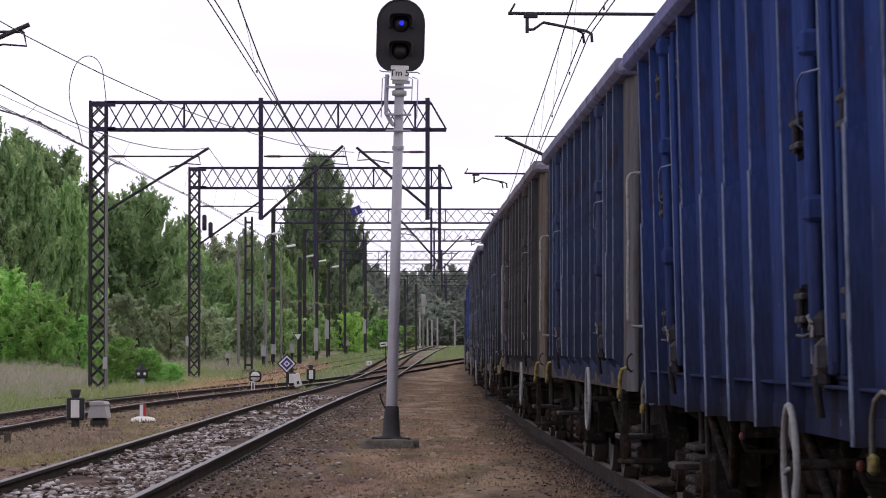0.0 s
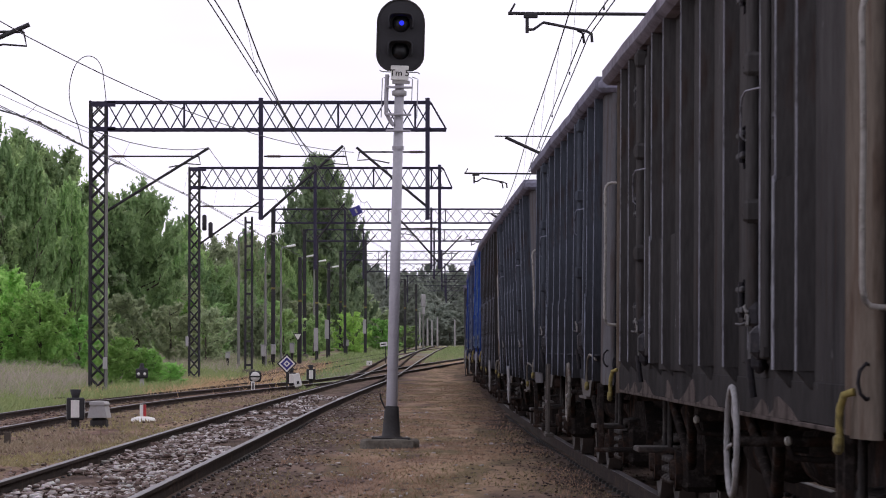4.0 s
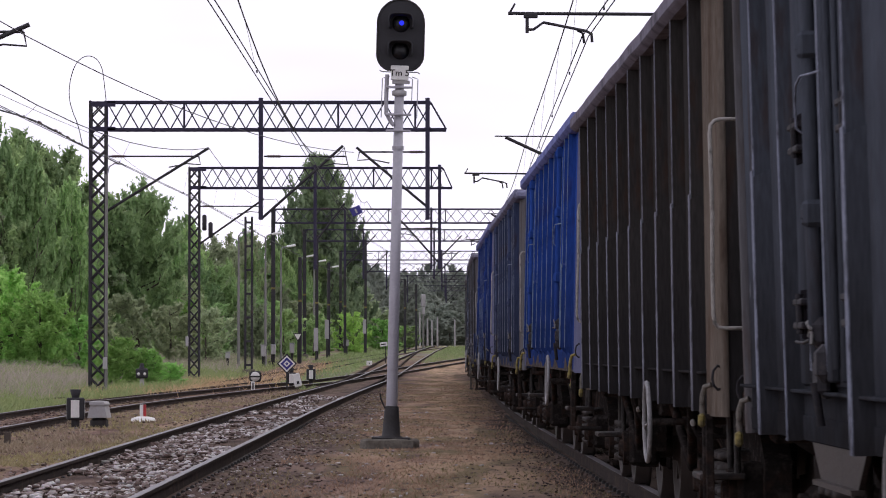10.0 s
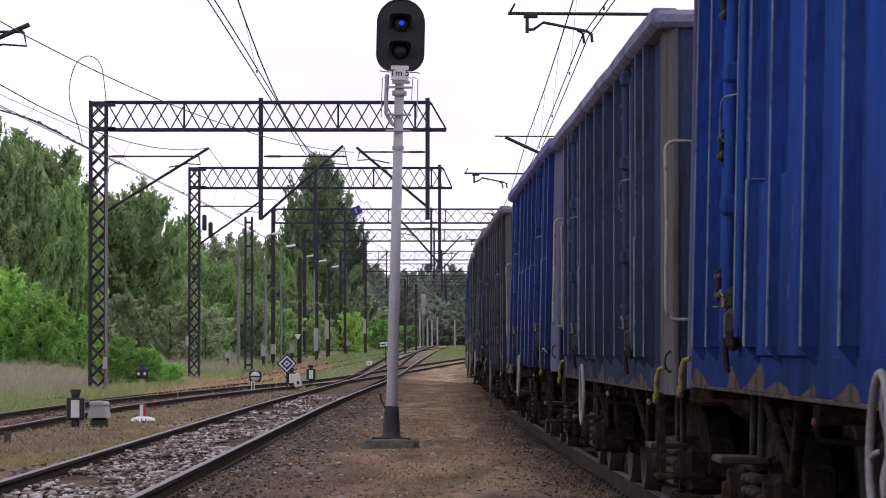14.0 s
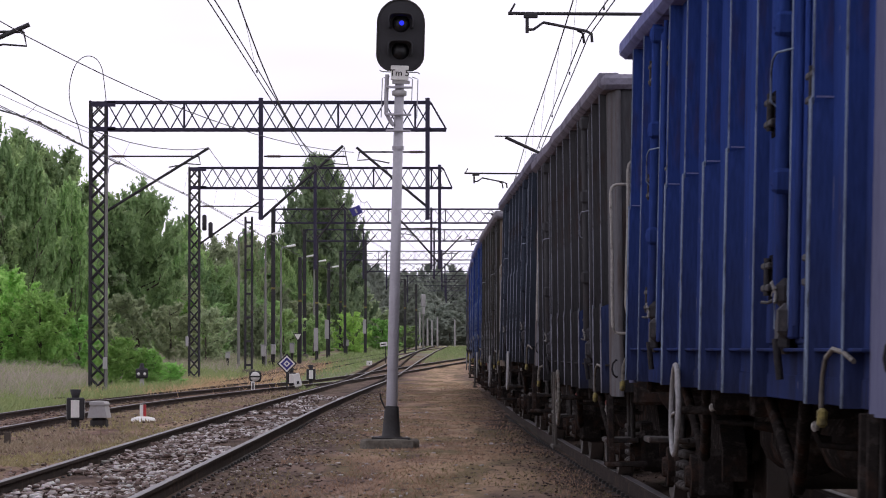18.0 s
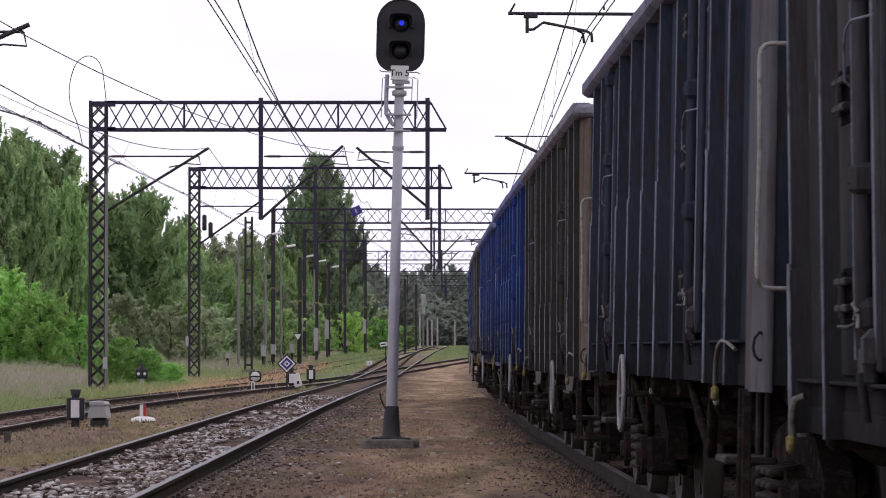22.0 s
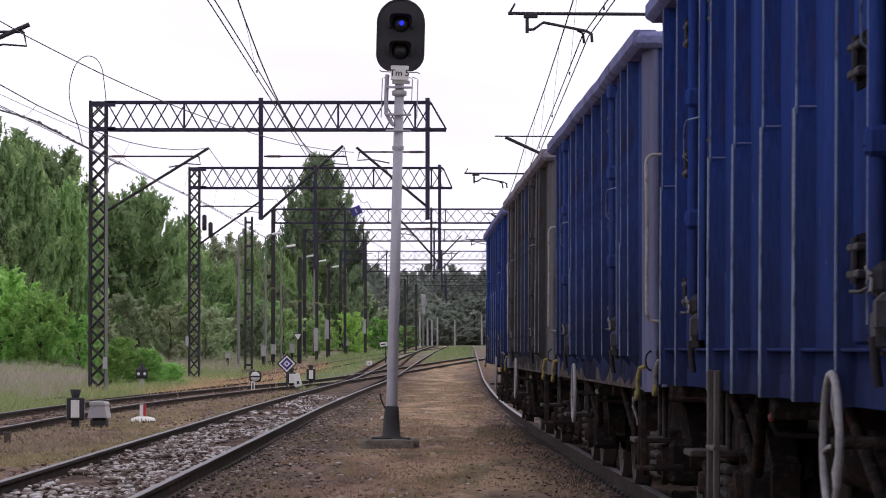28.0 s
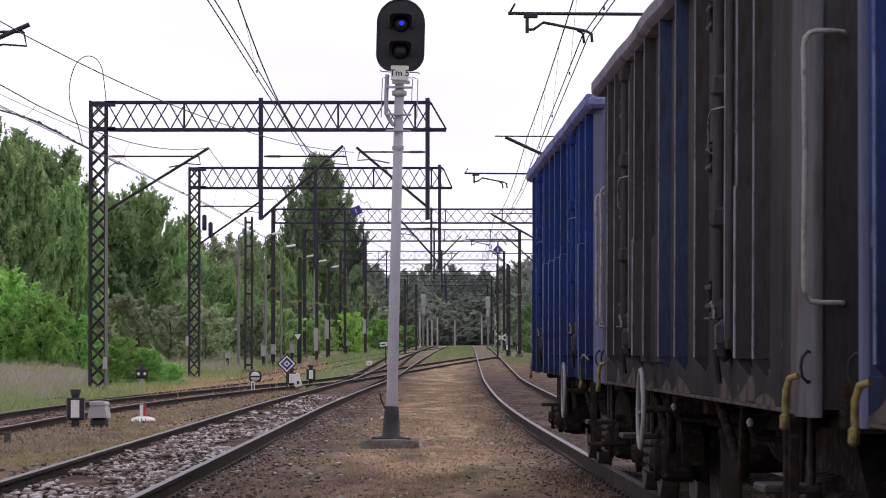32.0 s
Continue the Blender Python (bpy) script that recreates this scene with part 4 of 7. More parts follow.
def build_under(wg, variant):
    part("underframe", shared("underframe", lambda: Mesh().box(-1.30, 1.30, -LONG + 0.1, LONG - 0.1, 1.06, 1.20, 0.01).box(-0.35, -0.15, -LONG, LONG, 0.80, 1.06, 0.01).box(0.15, 0.35, -LONG, LONG, 0.80, 1.06, 0.01)
         .box(-1.25, 1.25, -4.65, -4.35, 0.99, 1.06, 0.01).box(-1.25, 1.25, 4.35, 4.65, 0.99, 1.06, 0.01).box(-1.28, 1.28, -1.1, -0.95, 0.85, 1.06, 0.01).box(-1.28, 1.28, 0.95, 1.1, 0.85, 1.06, 0.01)), STEEL_DARK, wg)
    part("brake_cylinder", shared("brake_cylinder", lambda: Mesh().turned([(0.08, -0.42), (0.18, -0.40), (0.19, 0.20), (0.10, 0.26), (0.04, 0.5)], "y", 14, (-0.65, -0.2, 0.72))), STEEL_DARK, wg)
    part("air_tank", shared("air_tank", lambda: Mesh().turned([(0.05, -0.62), (0.18, -0.55), (0.20, -0.45), (0.20, 0.45), (0.18, 0.55), (0.05, 0.62)], "y", 14, (-0.7, 1.9, 0.70))), STEEL_DARK, wg)
    part("brake_rod", shared("brake_rod", lambda: Mesh().rod((-0.2, -4.0, 0.62), (-0.2, 4.0, 0.62), 0.025, 6).rod((-1.2, -0.4, 0.80), (-0.2, -0.4, 0.62), 0.022, 6)), STEEL_DARK, wg)
    for y in (-1.9, 2.9):
        tr = part("truss_strut", shared("truss_strut", lambda: Mesh().rod((-1.22, -0.9, 1.02), (-1.15, 0.0, 0.55), 0.03, 6).rod((-1.22, 0.9, 1.02), (-1.15, 0.0, 0.55), 0.03, 6)), STEEL_DARK, wg)
        tr.matrix_basis = pose(0, y, 0)
    # hand brake wheel, with its hub and spokes
    y = {0: -2.25, 9: 1.5, 2: -2.4, 13: 2.0, 6: -1.7, 7: 2.2, 11: -1.6, 12: -2.1, 14: 1.9}.get(variant, (1.8, -1.8)[variant % 2])
    hw = part("hand_brake_wheel", shared("hand_brake_rim", lambda: Mesh().tube([(0, 0.235 * math.cos(a), 0.235 * math.sin(a)) for a in [i * math.pi / 12 for i in range(25)]], 0.015, 7)), HANDLE_DULL if variant in (3, 9) else BRAKE_WHEEL, wg, "hand brake wheel with three spokes")
    hw.matrix_basis = pose(-1.45, y - 0.5, 0.84)
    for k in range(3):
        sp = part("spoke", shared("hand_brake_spoke", lambda: Mesh().tube([(0.03, 0, 0), (0, 0, 0.13), (0, 0, 0.23)], 0.009, 5)), BRAKE_WHEEL, hw)
        sp.matrix_basis = pose(0, 0, 0, 20 + 120 * k, 0, 0)
    part("brake_spindle", shared("brake_spindle", lambda: Mesh().rod((0.0, 0, 0), (0.5, 0, 0), 0.025, 6)), STEEL_DARK, hw)
    # change-over levers and the footboard rail
    for y in (-3.6, 1.0):
        lv = part("brake_lever", shared("brake_lever", lambda: Mesh().tube([(-0.9, 0, 0.78), (-1.15, 0, 0.78), (-1.26, 0, 0.79), (-1.28, 0, 0.84)], 0.014, 6)), STEEL_DARK, wg)
        part("knob", shared("lever_knob", lambda: Mesh().turned([(0.004, -0.022), (0.014, -0.014), (0.017, 0), (0.014, 0.014), (0.004, 0.022)], "z", 10, (-1.28, 0, 0.86))), HANDLE if variant % 3 else RED_HANDLE, lv, "small painted knob")
        if variant in (6, 9, 13) and y < 0:
            part("lever_handle", shared("lever_handle", lambda: Mesh().tube([(-1.28, 0, 0.845), (-1.29, -0.03, 0.81), (-1.285, -0.10, 0.785), (-1.27, -0.15, 0.73), (-1.265, -0.16, 0.68)], 0.011, 6)), YELLOW if variant == 6 else HANDLE_DULL, lv, "dirty painted bent lever")
        lv.matrix_basis = pose(0, y, 0)
    for y in (-5.2, 4.1):
        fb = part("footboard", shared("footboard", lambda: Mesh().box(-1.40, -1.16, -0.24, 0.24, 0.60, 0.635, 0.008).rod((-1.2, -0.2, 0.62), (-1.2, -0.2, 1.05), 0.018, 6).rod((-1.2, 0.2, 0.62), (-1.2, 0.2, 1.05), 0.018, 6)), SPRING, wg, "dusty steel footboard")
        fb.matrix_basis = pose(0, y, 0)
    if variant in (3, 9, 12):
        ld = part("step_ladder", shared("step_ladder", lambda: Mesh().box(-1.445, -1.415, -0.20, -0.15, 0.36, 1.06, 0.006).box(-1.445, -1.415, 0.15, 0.20, 0.36, 1.06, 0.006).box(-1.46, -1.38, -0.22, 0.22, 0.36, 0.395, 0.006).box(-1.45, -1.38, -0.2, 0.2, 0.68, 0.705, 0.006)), WOOD, wg, "weathered grey-brown step ladder")
        ld.matrix_basis = pose(0, 2.2, 0)


WAGONS = [  # style, paint, corner, words
    ("stepped", "deep_blue", "lilac", "deep blue open goods wagon with ribbed steel sides"),
    ("plain", "grey_blue", "grey", "faded grey-blue open goods wagon, sooty and scratched"),
    ("plain", "brown", "beige", "sooty brown open goods wagon with beige corner posts"),
    ("stepped", "grey_slate", "grey", "dark slate open goods wagon with stepped side panels"),
    ("stepped", "grey_slate", "grey", "dark slate open goods wagon with grey corner posts"),
    ("ribbed", "black_brown", "beige", "black-brown open goods wagon with many upright ribs"),
    ("plain", "bright_blue", "lilac", "bright blue open goods wagon with a pale dusty sill"),
    ("plain", "grey_blue", "grey", "grey-blue open goods wagon with peeling paint"),
    ("stepped", "mid_blue", "lilac", "blue open goods wagon with stepped side panels"),
    ("stepped", "soot", "grey", "soot-black open goods wagon with blue paint patches"),
    ("stepped", "slate", "grey", "dark slate-blue open goods wagon with stepped panels"),
    ("stepped", "olive", "beige", "olive-brown open goods wagon with dusty beige corners"),
    ("stepped", "mid_blue", "lilac", "clean blue open goods wagon with stepped panels"),
    ("plain", "deep_blue", "lilac", "dull blue open goods wagon with a dusty sill"),
    ("plain", "brown", "grey", "dark grey-brown open goods wagon with worn blue patches"),
    ("stepped", "mid_blue", "lilac", "blue open goods wagon, the last of the train"),
]
FIRST, PITCH = 24.34, 14.04      # far end of the first wagon at the start, and the wagons' mean spacing
# each far end's offset from the mean spacing, fitted to the camera's view
OFFSET = [-1.05, -1.60, -0.90, -1.0, 0.35, -0.15, -0.04, 0.10, 0.11, -0.43, -0.10, -0.76, -0.60, -0.75, -0.17, -0.2]
FAR_END = [FIRST + PITCH * k + o for k, o in enumerate(OFFSET)]
BODY = [12.8] + [b - a - 1.24 for a, b in zip(FAR_END, FAR_END[1:])]


# each body, fitted to the camera's view: aside and up in metres at floor height, lean in degrees
SIT = [(0.025, -0.05, -1.5), (0.0, -0.02, 0.0), (-0.05, -0.04, 0.3), (-0.042, -0.01, 0.6), (0.0, -0.07, -1.7), (0.0, -0.05, -0.8), (0.0, 0.03, 1.2), (0.0, 0.0, 0.0),
       (-0.04, 0.02, 1.2), (-0.055, -0.05, -0.6), (-0.060, 0.06, 1.1), (-0.05, 0.01, 0.2), (-0.03, 0.04, 0.4), (-0.01, 0.0, 0.0), (-0.03, 0.0, 0.3), (0.0, 0.0, 0.0)]


def gone(t):
    """How far the slowing train has rolled."""
    return 6.6418 * t - 0.02454 * t * t + 0.00019 * t ** 3


LONG_PARTS = ("side_wall", "top_rail", "side_sill", "sill_edge", "ledge", "underframe")
END_PARTS = ("end_wall", "end_rib", "end_post", "end_top_rail", "headstock", "buffer", "coupling", "brake_hose", "shunter_step")
CORNER_PARTS = ("corner_panel", "stencil_bar", "handrail", "tie_ring", "rope_hook")
REPAINTED = {9: (-5.6, -2.5), 14: (0.3, -0.9)}   # ribs patched with blue paint
TRAIN, WHEELSETS = [], []


def build_train():
    for k, (style, pa, corner, words) in enumerate(WAGONS):
        wg = thing("goods_wagon", words, "goods wagon", group="wagons of the passing train")
        build_under(wg, k)
        if k in (3, 4, 11):
            build_sill_brackets(wg)
        for s in (-1, 1):
            build_side(wg, s, style, PAINT[pa], CORNER[corner], {3: 1.64, 9: 1.60, 11: 1.64}.get(k, 2.08), WORN_LIT[pa], (-1, 1) if k in (7, 8, 14) else (-1,), RIM[pa], k % 5, {y: PAINT["deep_blue" if k == 9 else "grey_blue"] for y in REPAINTED.get(k, ())} if s < 0 else {})
        for e in (-1, 1):
            build_end(wg, e, PAINT[pa], RIM[pa])
            bog, sets = build_bogie(wg, e * 4.5, STEEL_DARK)
            WHEELSETS.extend(sets)
            bog.location.y = e * 4.5 * BODY[k] / 12.8
        # the sheets are as long as this wagon's frame, the ends stand at its ends; the body is set askew to fit the
        # camera's view
        dx, dz, lean = SIT[k]
        sit = pose(dx, 0, 1.2 + dz, 0, lean, 0) @ pose(0, 0, -1.2)
        more = BODY[k] / 2 - LONG
        for o in wg.children:
            kind = o.name.split(".")[0]
            m = o.matrix_basis.copy()
            if kind == "bogie":
                continue
            if kind in LONG_PARTS:
                m = Matrix.Diagonal((1, BODY[k] / 12.8, 1, 1)) @ m
            elif kind in END_PARTS:
                m = pose(0, -more if m[1][1] > 0 else more, 0) @ m
            elif kind in CORNER_PARTS:
                m = pose(0, math.copysign(1, m[1][3]) * more, 0) @ m
            o.matrix_basis = sit @ m
        TRAIN.append(wg)


build_train()


# ---------------------------------------------------------------- the shunting signal
def outline_plate(points, y0, y1):
    """A flat plate, its outline in x and z."""
    n = len(points)
    m = Mesh()
    vs = [(x, y0, z) for x, z in points] + [(x, y1, z) for x, z in points]
    m.add(vs, [tuple(range(n)), tuple(range(n, 2 * n))[::-1]] + [(i, n + i, n + (i + 1) % n, (i + 1) % n) for i in range(n)])
    return m


def arc(cx, cz, r, a0, a1, n=8):
    return [(cx + r * math.cos(radians(a0 + (a1 - a0) * i / n)), cz + r * math.sin(radians(a0 + (a1 - a0) * i / n))) for i in range(n + 1)]


def lettering(text, size, x, y, z, material, parent):
    cu = bpy.data.curves.new("lettering", "FONT")
    cu.body, cu.size, cu.align_x, cu.align_y, cu.extrude, cu.offset = text, size, "CENTER", "CENTER", 0.001, 0.0015
    tmp = bpy.data.objects.new("lettering_tmp", cu)
    me = bpy.data.meshes.new_from_object(tmp)
    bpy.data.objects.remove(tmp)
    me.materials.clear()
    me.materials.append(None)
    ob = part("lettering", me, material, parent)
    ob.matrix_basis = pose(x, y, z, 90, 0, 0)
    return ob


def rough_block(x0, x1, y0, y1, z0, z1, n=10):
    """A cast block with crumbled edges."""
    m = Mesh()
    rings = [(z0, 1.0), (z1 - 0.05, 1.0), (z1 - 0.015, 0.99), (z1, 0.93), (z1 + 0.004, 0.5)]
    cx, cy = (x0 + x1) / 2, (y0 + y1) / 2
    rim = [(x0 + (x1 - x0) * i / n, y0) for i in range(n)] + [(x1, y0 + (y1 - y0) * i / n) for i in range(n)] + [(x1 - (x1 - x0) * i / n, y1) for i in range(n)] + [(x0, y1 - (y1 - y0) * i / n) for i in range(n)]
    vs = []
    for j, (z, g) in enumerate(rings):
        for x, y in rim:
            c = g - 0.05 * max(0, noise.noise((x * 6, y * 6, j))) - (0.10 if abs(x - cx) > 0.37 and abs(y - cy) > 0.26 else 0)
            vs.append((cx + (x - cx) * c, cy + (y - cy) * c, z + (0.018 * noise.noise((x * 5, y * 5, 3)) if j else 0)))
    k = len(rim)
    m.add(vs, [(j * k + i, j * k + (i + 1) % k, (j + 1) * k + (i + 1) % k, (j + 1) * k + i) for j in range(len(rings) - 1) for i in range(k)])
    m.add(vs[-k:], [tuple(range(k))])
    return m


def build_signal():
    base = thing("concrete_footing", "weathered square concrete footing of the signal", "footing", pose(-0.72, 50.0, 0))
    part("block", rough_block(-0.40, 0.40, -0.34, 0.30, -0.3, -0.02), CONCRETE, base)
    sg = thing("shunting_signal", "two-lens shunting signal on a pale grey pole, blue light lit", "railway signal", pose(-0.705, 50.0, -0.02, 0, 1.35, 0))
    part("pedestal", Mesh().turned([(0.20, 0), (0.20, 0.025), (0.125, 0.05), (0.105, 0.30), (0.095, 0.44), (0.08, 0.45)], "z", 16), IRON, sg, "black cast iron pedestal")
    part("base_plate", Mesh().box(-0.26, 0.26, -0.2, 0.2, -0.005, 0.03, 0.008), IRON, sg)
    part("pole", Mesh().turned([(0.076, 0.42), (0.074, 1.5), (0.062, 4.95), (0.03, 4.97)], "z", 18), GALV, sg)
    part("collar", Mesh().turned([(0.075, 4.66), (0.10, 4.67), (0.10, 4.73), (0.075, 4.74)], "z", 16), WHITE_GREY, sg)
    part("clamp", Mesh().turned([(0.078, 3.93), (0.080, 3.98)], "z", 14), GALV, sg)
    for z in (4.17, 4.39, 4.76):
        part("cross_bar", Mesh().box(-0.17, 0.17, -0.10, -0.06, z, z + 0.03, 0.006), GALV, sg)
    part("conduit", Mesh().tube([(-0.17, -0.02, 4.95), (-0.175, -0.02, 4.6), (-0.17, -0.02, 4.42), (-0.10, -0.02, 4.30), (-0.06, -0.03, 4.26)], 0.028, 8), GALV, sg)
    for x, zz in ((-0.24, 4.37), (-0.20, 4.60), (0.17, 4.60), (0.245, 4.37)):
        part("guard_wire", Mesh().tube([(x, 0.05, zz), (x + 0.005, 0.05, 4.90), (x * 0.7, 0.06, 4.93)], 0.007, 5), GALV, sg)
    part("guard_ring", Mesh().tube([(-0.27, -0.05, 5.0), (-0.24, 0.12, 5.0), (0.0, 0.2, 5.0), (0.24, 0.12, 5.0), (0.27, -0.05, 4.97)], 0.008, 5), GALV, sg)
    pts = arc(0, 5.66, 0.315, 0, 180, 18) + arc(-0.09, 5.225, 0.225, 180, 250, 6) + arc(0.09, 5.225, 0.225, 290, 360, 6)
    head = part("signal_head", outline_plate(pts, -0.02, 0.02), BLACK, sg, "black rounded background plate")
    part("rim", Mesh().tube([(x, -0.02, z) for x, z in pts] + [(pts[0][0], -0.02, pts[0][1])], 0.014, 6), IRON, head)
    part("casing", Mesh().box(-0.18, 0.18, 0.02, 0.26, 5.08, 5.88, 0.04), BLACK, head)
    for z in (5.645, 5.275):
        hood = Mesh()
        ring = [(math.copysign(0.165 * abs(math.cos(radians(a))) ** 0.45, math.cos(radians(a))), math.copysign(0.115 * abs(math.sin(radians(a))) ** 0.6, math.sin(radians(a)))) for a in range(-30, 211, 15)]
        k = len(ring)
        hood.add([(x, -0.02, z + w) for x, w in ring] + [(x * 1.05, -0.30, z + w * 1.05 + 0.01) for x, w in ring] + [(x * 0.9, -0.02, z + w * 0.9) for x, w in ring] + [(x * 0.95, -0.30, z + w * 0.95 + 0.01) for x, w in ring],
                 [(i, i + 1, k + i + 1, k + i) for i in range(k - 1)] + [(2 * k + i + 1, 2 * k + i, 3 * k + i, 3 * k + i + 1) for i in range(k - 1)] + [(k + i, k + i + 1, 3 * k + i + 1, 3 * k + i) for i in range(k - 1)], True)
        part("lamp_hood", hood, BLACK, head)
        part("lens", Mesh().turned([(0.005, -0.035), (0.09, -0.03), (0.12, -0.021), (0.12, -0.019)], "y", 18, (0, 0, z)), LENS, head, "dark glass lens")
    part("lit_lens", Mesh().turned([(0.004, -0.05), (0.022, -0.047), (0.034, -0.036)], "y", 14, (0.01, 0, 5.655)), BLUE_LIGHT, head, "glowing blue lens")
    tag = part("name_plate", Mesh().box(-0.122, 0.122, -0.115, -0.095, 4.87, 5.07, 0.012), WHITE, sg, "white plate with black letters")
    part("plate_edge", Mesh().box(-0.10, 0.14, -0.093, -0.07, 4.82, 4.87, 0.006), WHITE_GREY, tag)
    lettering("Tm 5", 0.125, 0, -0.118, 4.965, INK, tag)
    part("ground_cable", Mesh().tube([(-0.09, -0.05, 0.42), (-0.15, -0.06, 0.55), (-0.16, -0.06, 0.62)], 0.012, 5), RUBBER, sg)


build_signal()


# ---------------------------------------------------------------- lattice portals and masts of the overhead line
def lattice_mast(parent, x, w, depth, z0, z1, pitch):
    mast = part("mast_foot", Mesh().box(x - w * 0.62, x + w * 0.62, -depth * 0.62, depth * 0.62, z0 - 0.25, z0 + 0.22, 0.03), CONCRETE, parent)
    for sx in (-1, 1):
        for sy in (-1, 1):
            part("mast_leg", Mesh().box(x + sx * w / 2 - 0.035, x + sx * w / 2 + 0.035, sy * depth / 2 - 0.035, sy * depth / 2 + 0.035, z0, z1, 0.006), MAST, parent)
    n = int((z1 - z0) / pitch)
    h = (z1 - z0) / n
    for i in range(n):
        for sy in (-1, 1):
            m = Mesh()
            for a, b in ((-1, 1), (1, -1)):
                m.rod((x + a * w / 2, sy * depth / 2, z0 + i * h), (x + b * w / 2, sy * depth / 2, z0 + (i + 1) * h), 0.023, 4)
            part("lattice_bar", m, MAST, parent)
        m = Mesh()
        for sx in (-1, 1):
            m.rod((x + sx * w / 2, -depth / 2, z0 + i * h), (x + sx * w / 2, depth / 2, z0 + (i + 1) * h), 0.016, 4)
        part("lattice_bar", m, MAST, parent)


def insulator(parent, a, b):
    """A ribbed insulator on an arm between two points."""
    a, b = Vector(a), Vector(b)
    n = (b - a).length
    prof = [(0.03, 0.0)]
    for i in range(5):
        prof += [(0.03, n * (i + 0.1) / 5), (0.052, n * (i + 0.3) / 5), (0.03, n * (i + 0.75) / 5)]
    ob = part("insulator", Mesh().turned(prof + [(0.03, n)], "z", 8), INSUL, parent)
    ob.matrix_basis = Matrix.Translation(a) @ (b - a).to_track_quat("Z", "Y").to_matrix().to_4x4()


def arm(parent, root, tip, level, reach):
    """A wire bracket: a raking strut from root to tip and a level tube with its insulator."""
    part("strut", Mesh().rod(root, tip, 0.045, 6), MAST, parent)
    x0, x1 = reach
    part("steady_tube", Mesh().rod((x0, 0, level), (x1, 0, level), 0.028, 6), MAST, parent)
    s = 1 if x1 > x0 else -1
    insulator(parent, (x0 + s * 0.10, 0, level), (x0 + s * 0.5, 0, level))
    part("registration_arm", Mesh().tube([(x1, 0, level), (x1 + s * 0.05, 0, level - 0.25), (x1 - s * 0.35, 0, level - 0.22), (x1 - s * 0.9, 0, level - 0.33)], 0.02, 5), MAST, parent)


def truss(parent, x0, x1, z0, z1, depth, cell, slope_end=0.0):
    for sy in (-1, 1):
        part("top_chord", Mesh().box(x0, x1, sy * depth / 2 - 0.04, sy * depth / 2 + 0.04, z1 - 0.075, z1, 0.01), MAST_PAINT, parent)
        part("bottom_chord", Mesh().box(x0, x1 + slope_end, sy * depth / 2 - 0.04, sy * depth / 2 + 0.04, z0, z0 + 0.085, 0.01), MAST_PAINT, parent)
    n = max(2, int((x1 - x0) / cell))
    c = (x1 - x0) / n
    for i in range(n):
        for sy, flip in ((-1, 0), (1, 1)):
            a, b = x0 + i * c, x0 + (i + 1) * c
            za, zb = (z1 - 0.05, z0 + 0.05) if (i + flip) % 2 == 0 else (z0 + 0.05, z1 - 0.05)
            part("lattice_bar", Mesh().rod((a, sy * depth / 2, za), (b, sy * depth / 2, zb), 0.019, 4), MAST_PAINT, parent)
    for i in range(0, n + 1, 5):
        part("tie", Mesh().box(x0 + i * c - 0.03, x0 + i * c + 0.03, -depth / 2, -depth / 2 + 0.04, z0 + 0.085, z1 - 0.075, 0.0), MAST_PAINT, parent)
    if slope_end:
        part("end_brace", Mesh().rod((x1, -depth / 2, z1 - 0.05), (x1 + slope_end, -depth / 2, z0 + 0.04), 0.03, 6), MAST_PAINT, parent)


def half_portal(y, x_mast, x_end, slope, w, drops, z0, drop_z, words):
    p = thing("catenary_portal", words, "catenary portal", pose(0, y, 0), "portals of the overhead line")
    lattice_mast(p, x_mast + w / 2, w, 0.45, z0, 8.6, 0.47)
    truss(p, x_mast + w + 0.05, x_end, 7.70, 8.60, 0.5, 0.455, slope)
    for z, h in ((8.42, 0.16), (7.68, 0.14)):
        part("gusset", Mesh().prism([(-0.29, z), (-0.26, z), (-0.26, z + h), (-0.29, z + h)], x_mast + 0.02, x_mast + w + 0.30), MAST_PAINT, p)
    for x in drops:
        part("drop_post", Mesh().box(x - 0.065, x + 0.065, -0.38, -0.26, drop_z, 8.68, 0.012), MAST_PAINT, p)
        part("drop_post_clamp", Mesh().box(x - 0.09, x + 0.09, -0.39, 0.27, 7.74, 7.80, 0.01), MAST_PAINT, p)
    return p


P1 = half_portal(110, -10.53, -0.37, 0.47, 0.46, (-5.43, -0.46), -0.15, 5.04, "black lattice steel portal with one mast and a long truss")
arm(P1, (-10.07, 0, 5.30), (-7.0, 0, 7.2), 6.95, (-10.0, -7.3))
arm(P1, (-5.38, -0.3, 5.10), (-2.98, -0.3, 7.25), 6.95, (-5.35, -2.9))
arm(P1, (-0.50, -0.3, 5.45), (-2.58, -0.3, 7.20), 7.08, (-0.5, -2.5))
part("cable_pole", Mesh().rod((-10.03, -0.3, -0.1), (-10.03, -0.3, 6.4), 0.045, 8), CONCRETE_POLE, P1, "pale cable pole on the mast")
part("cable_loop", Mesh().tube([(-10.0, -0.3, 6.4), (-9.95, -0.3, 6.62), (-9.8, -0.3, 6.72), (-9.55, -0.3, 6.7), (-9.45, -0.3, 6.63)], 0.022, 5), GALV, P1)
part("number_plate", Mesh().box(-10.12, -9.99, -0.40, -0.37, 0.6, 0.95, 0.01), WHITE_GREY, P1)
P2 = half_portal(150, -10.33, 0.0, 0.37, 0.40, (-5.20, -0.14), -0.15, 4.42, "black lattice steel portal behind the first")
arm(P2, (-9.94, 0, 5.45), (-7.3, 0, 7.3), 7.0, (-9.9, -7.5))
